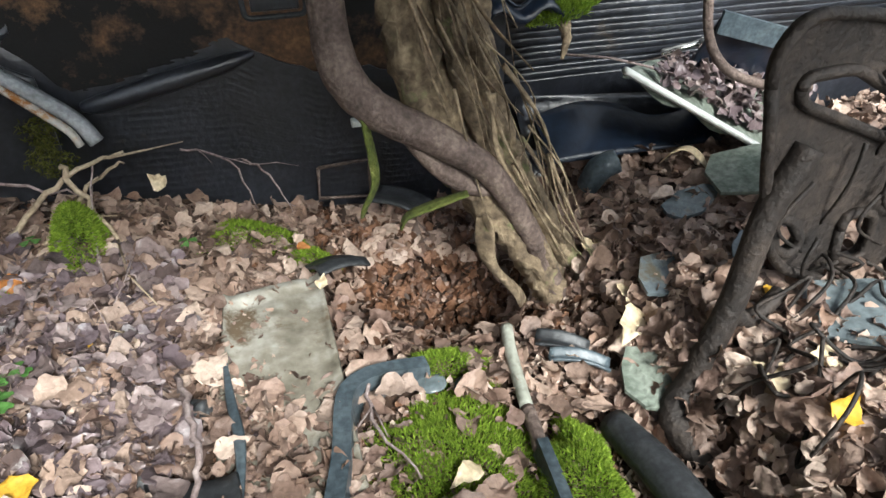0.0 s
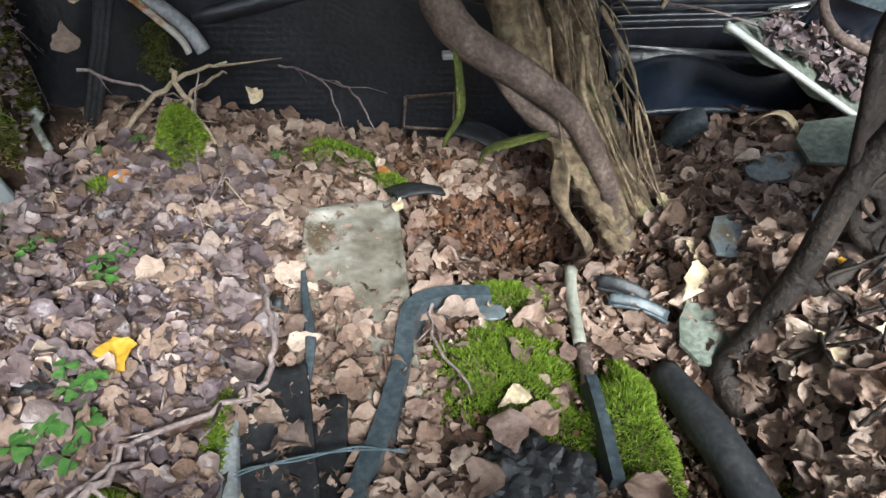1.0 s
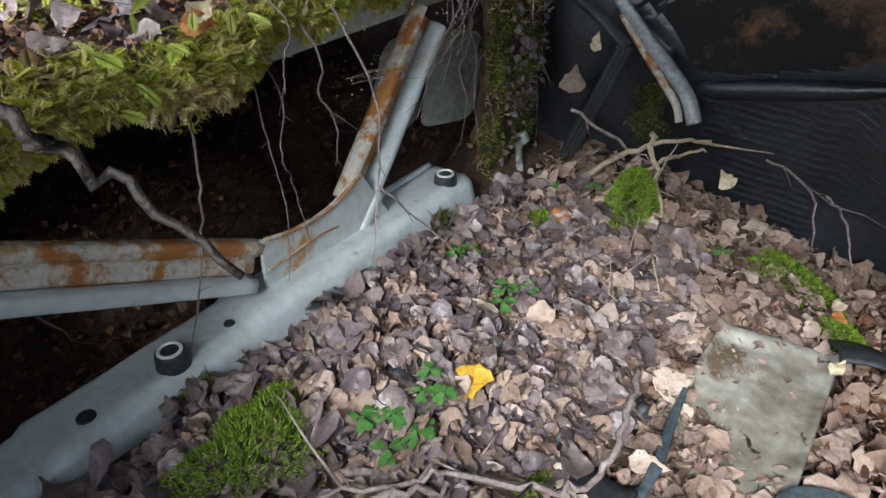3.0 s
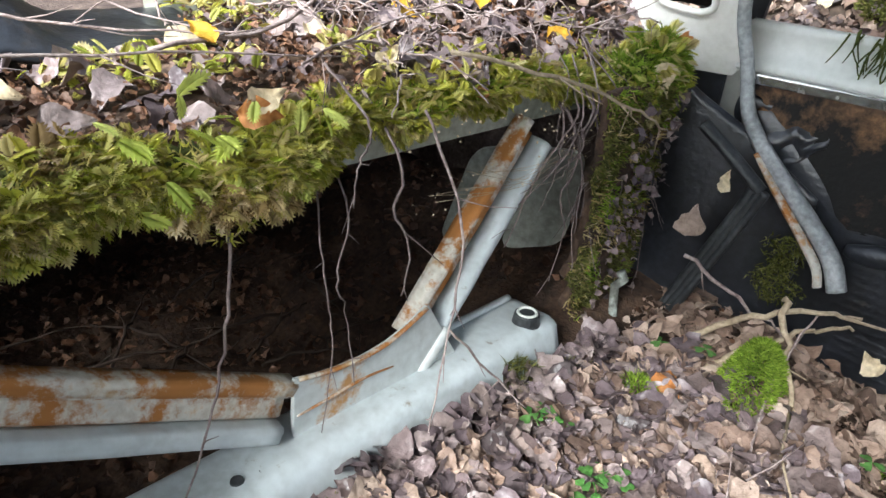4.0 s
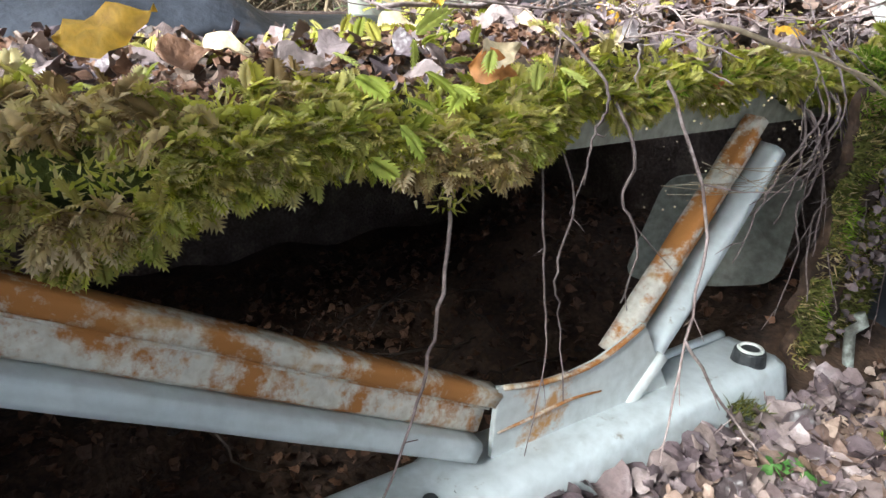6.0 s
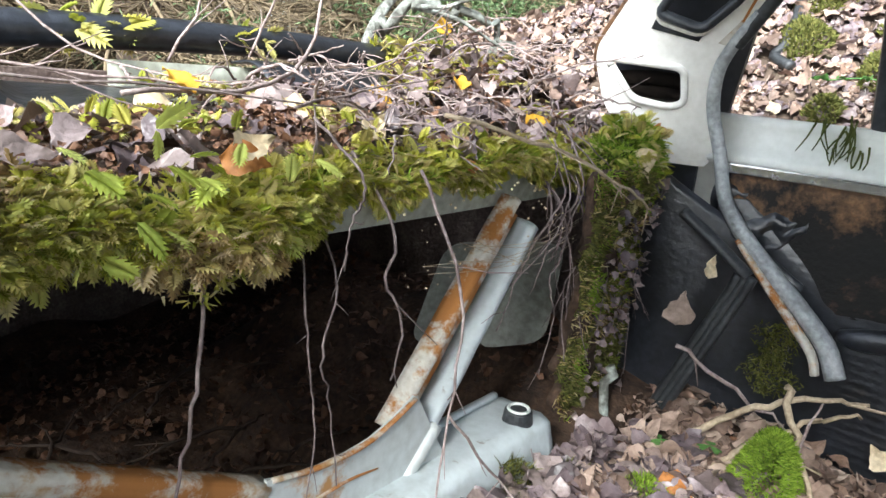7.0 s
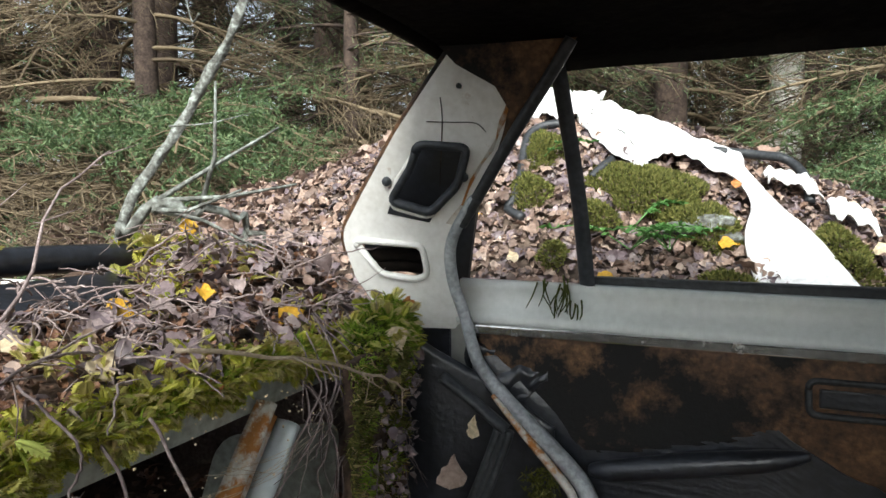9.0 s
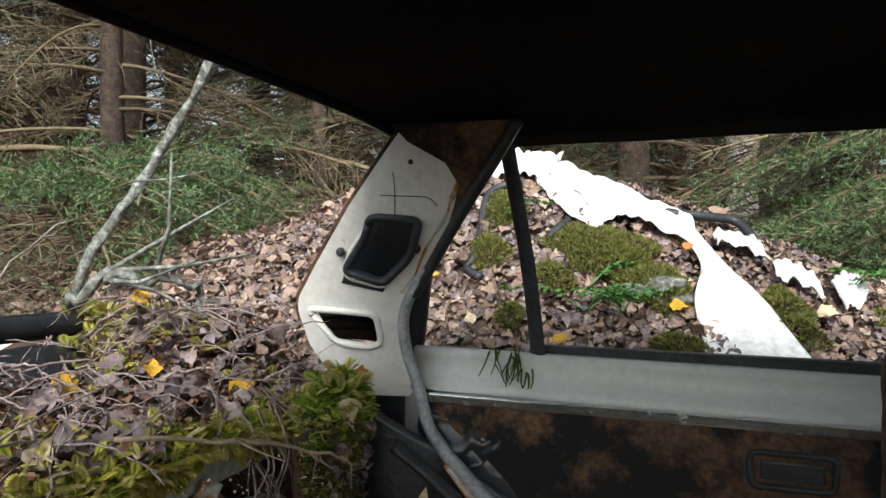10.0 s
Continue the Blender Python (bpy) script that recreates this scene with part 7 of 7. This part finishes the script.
def spruce(h, seed, dry, boughs, low=0.2, step=0.02, ln=0.03):
    """A spruce: tapered trunk, and two crown parts (wood and needles) out of turned copies of a few boughs."""
    o = thing("spruce_tree", "spruce with drooping boughs, bare and dry below" if dry else "dark green spruce with dense drooping boughs", "tree", "spruces round the car")
    rng = np.random.default_rng(seed)
    bm = bmesh.new()
    tube(bm, [(0, 0, -0.4), (0.02, 0, h * 0.3), (0.03, 0.02, h * 0.65), (0, 0.03, h)], [0.013 * h + 0.02, 0.011 * h + 0.01, 0.008 * h, 0.01], 10, 1, 0.04, rng, n=6)
    part("trunk", bm, "bark", o, smooth=True)
    kinds = []
    for k in range(4):
        w, g = bough_arrays(1.0, rng, dry, 5)
        wv, wf = join(w)
        nv, nf = needle_tuft(g, rng, step, ln)
        kinds.append((wv, np.array([(*q, q[-1]) if len(q) == 3 else q for q in wf]), nv, nf))
    WV, WF, NV, NF, wo, no = [], [], [], [], 0, 0
    for i in range(boughs):
        z = low + (h - low) * (i / boughs) ** 1.15
        ln_ = (0.34 * h if not dry else 0.28 * h) * (1 - z / h) ** 0.8 * rng.uniform(0.7, 1.15) + 0.15
        ln_ = min(ln_, 1.9)
        wv, wf, nv, nf = kinds[rng.integers(4)]
        a = rng.uniform(0, 2 * math.pi)
        r = np.array(Matrix.Rotation(a, 3, "Z") @ Matrix.Rotation(rng.normal(0.05, 0.15), 3, "Y") @ Matrix.Rotation(rng.normal(0, 0.25), 3, "X")) * ln_
        WV.append(wv @ r.T + (0, 0, z))
        WF.append(wf + wo)
        wo += len(wv)
        NV.append(nv @ r.T + (0, 0, z))
        NF.append(nf + no)
        no += len(nv)
    bmw = bpy.data.meshes.new("crown_wood")
    bmw.from_pydata(np.concatenate(WV).tolist(), [], [tuple(dict.fromkeys(q)) for q in np.concatenate(WF).tolist()])
    link("crown_wood", bmw, "dry_branch" if dry else "bark", o)
    link("crown", mesh_np("crown", np.concatenate(NV), np.concatenate(NF)), "needles", o, smooth=False)
    return o


rngt = np.random.default_rng(404)
kinds = [spruce(9.5, 1, False, 70, 0.3), spruce(8.0, 2, True, 64, 0.15), spruce(4.0, 3, False, 50, 0.1), spruce(10.5, 4, True, 60, 0.4)]
first = [(-4.1, 4.05, 3), (1.25, 4.6, 2), (-2.6, 4.3, 1), (-4.6, 2.3, 0)]
for k, (x, y, _) in enumerate(first):
    kinds[k].matrix_world = pose(x, y, float(ground_z(x, y)), 0, 0, 40 * k)
spots = [(-3.0, 2.9, 1, 0.55), (0.75, 4.3, 2, 0.8), (-3.6, 5.6, 0, 1), (-2.0, 5.9, 1, 1), (-0.6, 6.3, 3, 1), (0.5, 7.2, 0, 1), (1.9, 6.2, 0, 0.9), (-5.8, 3.4, 3, 1), (-5.3, 1.2, 1, 0.9), (-6.4, -0.5, 0, 1), (-6.5, 5.2, 0, 1.1), (3.3, 5.2, 1, 1), (-1.3, 4.9, 2, 0.9), (2.0, 3.6, 2, 0.7)]
while len(spots) < 78:
    a, d = rngt.uniform(math.radians(50), math.radians(205)), rngt.uniform(5.8, 14)
    x, y = d * math.cos(a), d * math.sin(a)
    if all((x - q[0]) ** 2 + (y - q[1]) ** 2 > 1.0 for q in spots):
        spots.append((x, y, int(rngt.integers(4)), rngt.uniform(0.8, 1.25)))
for k in range(8):
    a = math.radians(225 + 24 * k)
    spots.append((13 * math.cos(a), 13 * math.sin(a), k % 4, 1.0))
for x, y, k, s in spots:
    c = copy_thing(kinds[k], pose(x, y, float(ground_z(x, y)), rngt.normal(0, 2), rngt.normal(0, 2), rngt.uniform(0, 360)))
    c.scale = (s, s, s)
birch = thing("birch_tree", "pale grey birch trunk among dark spruces", "tree")
bm = bmesh.new()
tube(bm, [(0.3, 7.0, 0.2), (0.32, 7.0, 3), (0.2, 7.1, 7)], [0.16, 0.13, 0.08], 12)
part("trunk", bm, "birch", birch, smooth=True)
bm = bmesh.new()
tube(bm, [(0.3, 7.0, 4), (0.9, 6.8, 5.2), (1.4, 6.7, 6)], [0.05, 0.02], 7)
part("limb", bm, "birch", birch, smooth=True)
snag = thing("lichen_sapling", "leaning dead sapling crusted with pale lichen", "tree")
bm = bmesh.new()
tube(bm, [(-1.86, 1.66, 0.6), (-1.84, 1.7, 0.95), (-1.8, 1.88, 1.22), (-1.72, 1.95, 1.42), (-1.63, 2.0, 1.62), (-1.6, 2.03, 1.9), (-1.5, 2.05, 2.5)], [0.013, 0.014, 0.016, 0.017, 0.014, 0.011, 0.008], 9, 1, 0.4, rngt, n=6)
part("trunk", bm, "lichen", snag, smooth=True)
for k in range(6):
    bm = bmesh.new()
    z = rngt.uniform(1.1, 2.3)
    p = Vector((-1.86 + 0.17 * (z - 0.6), 1.66 + 0.22 * (z - 0.6), z))
    d = Vector((rngt.normal(0, 1), rngt.normal(0, 1), 0.2)).normalized()
    tube(bm, [p, p + d * 0.12, p + d * 0.25 + Vector((0, 0, rngt.normal(0, 0.05)))], [0.004, 0.0012], 5)
    part("limb", bm, "lichen", snag, smooth=True)
# low dry boughs behind the car
for k, (x, y, z, yaw, s, dry) in enumerate(((-2.6, 3.1, 1.25, -60, 1.4, True), (-2.9, 2.6, 1.2, -40, 1.3, True), (-3.0, 3.3, 1.55, -50, 1.5, False), (-2.3, 3.4, 1.35, -30, 1.5, True), (-3.1, 2.0, 1.1, -30, 1.3, True), (-3.0, 1.6, 1.25, -10, 1.2, True), (-2.0, 3.6, 1.5, -25, 1.3, True), (-2.9, 2.9, 1.35, -70, 1.2, False), (-3.2, 2.4, 0.95, -45, 1.3, True), (-1.9, 3.3, 1.2, -35, 1.2, True), (1.5, 3.5, 1.35, 190, 1.3, False), (1.6, 3.7, 1.2, 200, 1.4, False), (1.4, 3.4, 1.1, 185, 1.1, False), (1.3, 3.9, 1.5, 175, 1.4, False), (1.2, 4.1, 1.7, 185, 1.4, False), (1.35, 3.8, 1.3, 200, 1.2, False), (1.1, 3.3, 1.0, 170, 0.9, False), (-3.2, 2.3, 1.25, 5, 1.4, True), (-3.1, 2.7, 1.4, -15, 1.5, False), (-2.9, 3.0, 1.3, 0, 1.3, True), (-3.3, 2.5, 1.5, 20, 1.5, False), (-2.7, 3.2, 1.45, -20, 1.4, False), (-3.0, 2.2, 1.05, 15, 1.2, True), (-2.5, 3.3, 1.6, 10, 1.2, True), (-3.2, 2.0, 1.4, 25, 1.3, False), (-2.4, 3.0, 1.25, 15, 1.0, True))):
    rng = np.random.default_rng(600 + k)
    o = thing("spruce_bough", "dry tan spruce bough with a few green tips" if dry else "green drooping spruce bough", "branch", "low spruce boughs")
    w, g = bough_arrays(1.0, rng, dry, 12)
    wv, wf = join(w)
    me = bpy.data.meshes.new("wood")
    me.from_pydata(wv.tolist(), [], [tuple(dict.fromkeys(q)) for q in wf])
    link("wood", me, "dry_branch", o)
    link("foliage", mesh_np("foliage", *needle_tuft(g, rng, 0.0045, 0.018, 0.0024)), "needles", o, smooth=False)
    o.matrix_world = pose(x, y, z, rng.uniform(-15, 15), rng.uniform(-5, 10), yaw) @ Matrix.Scale(s, 4)
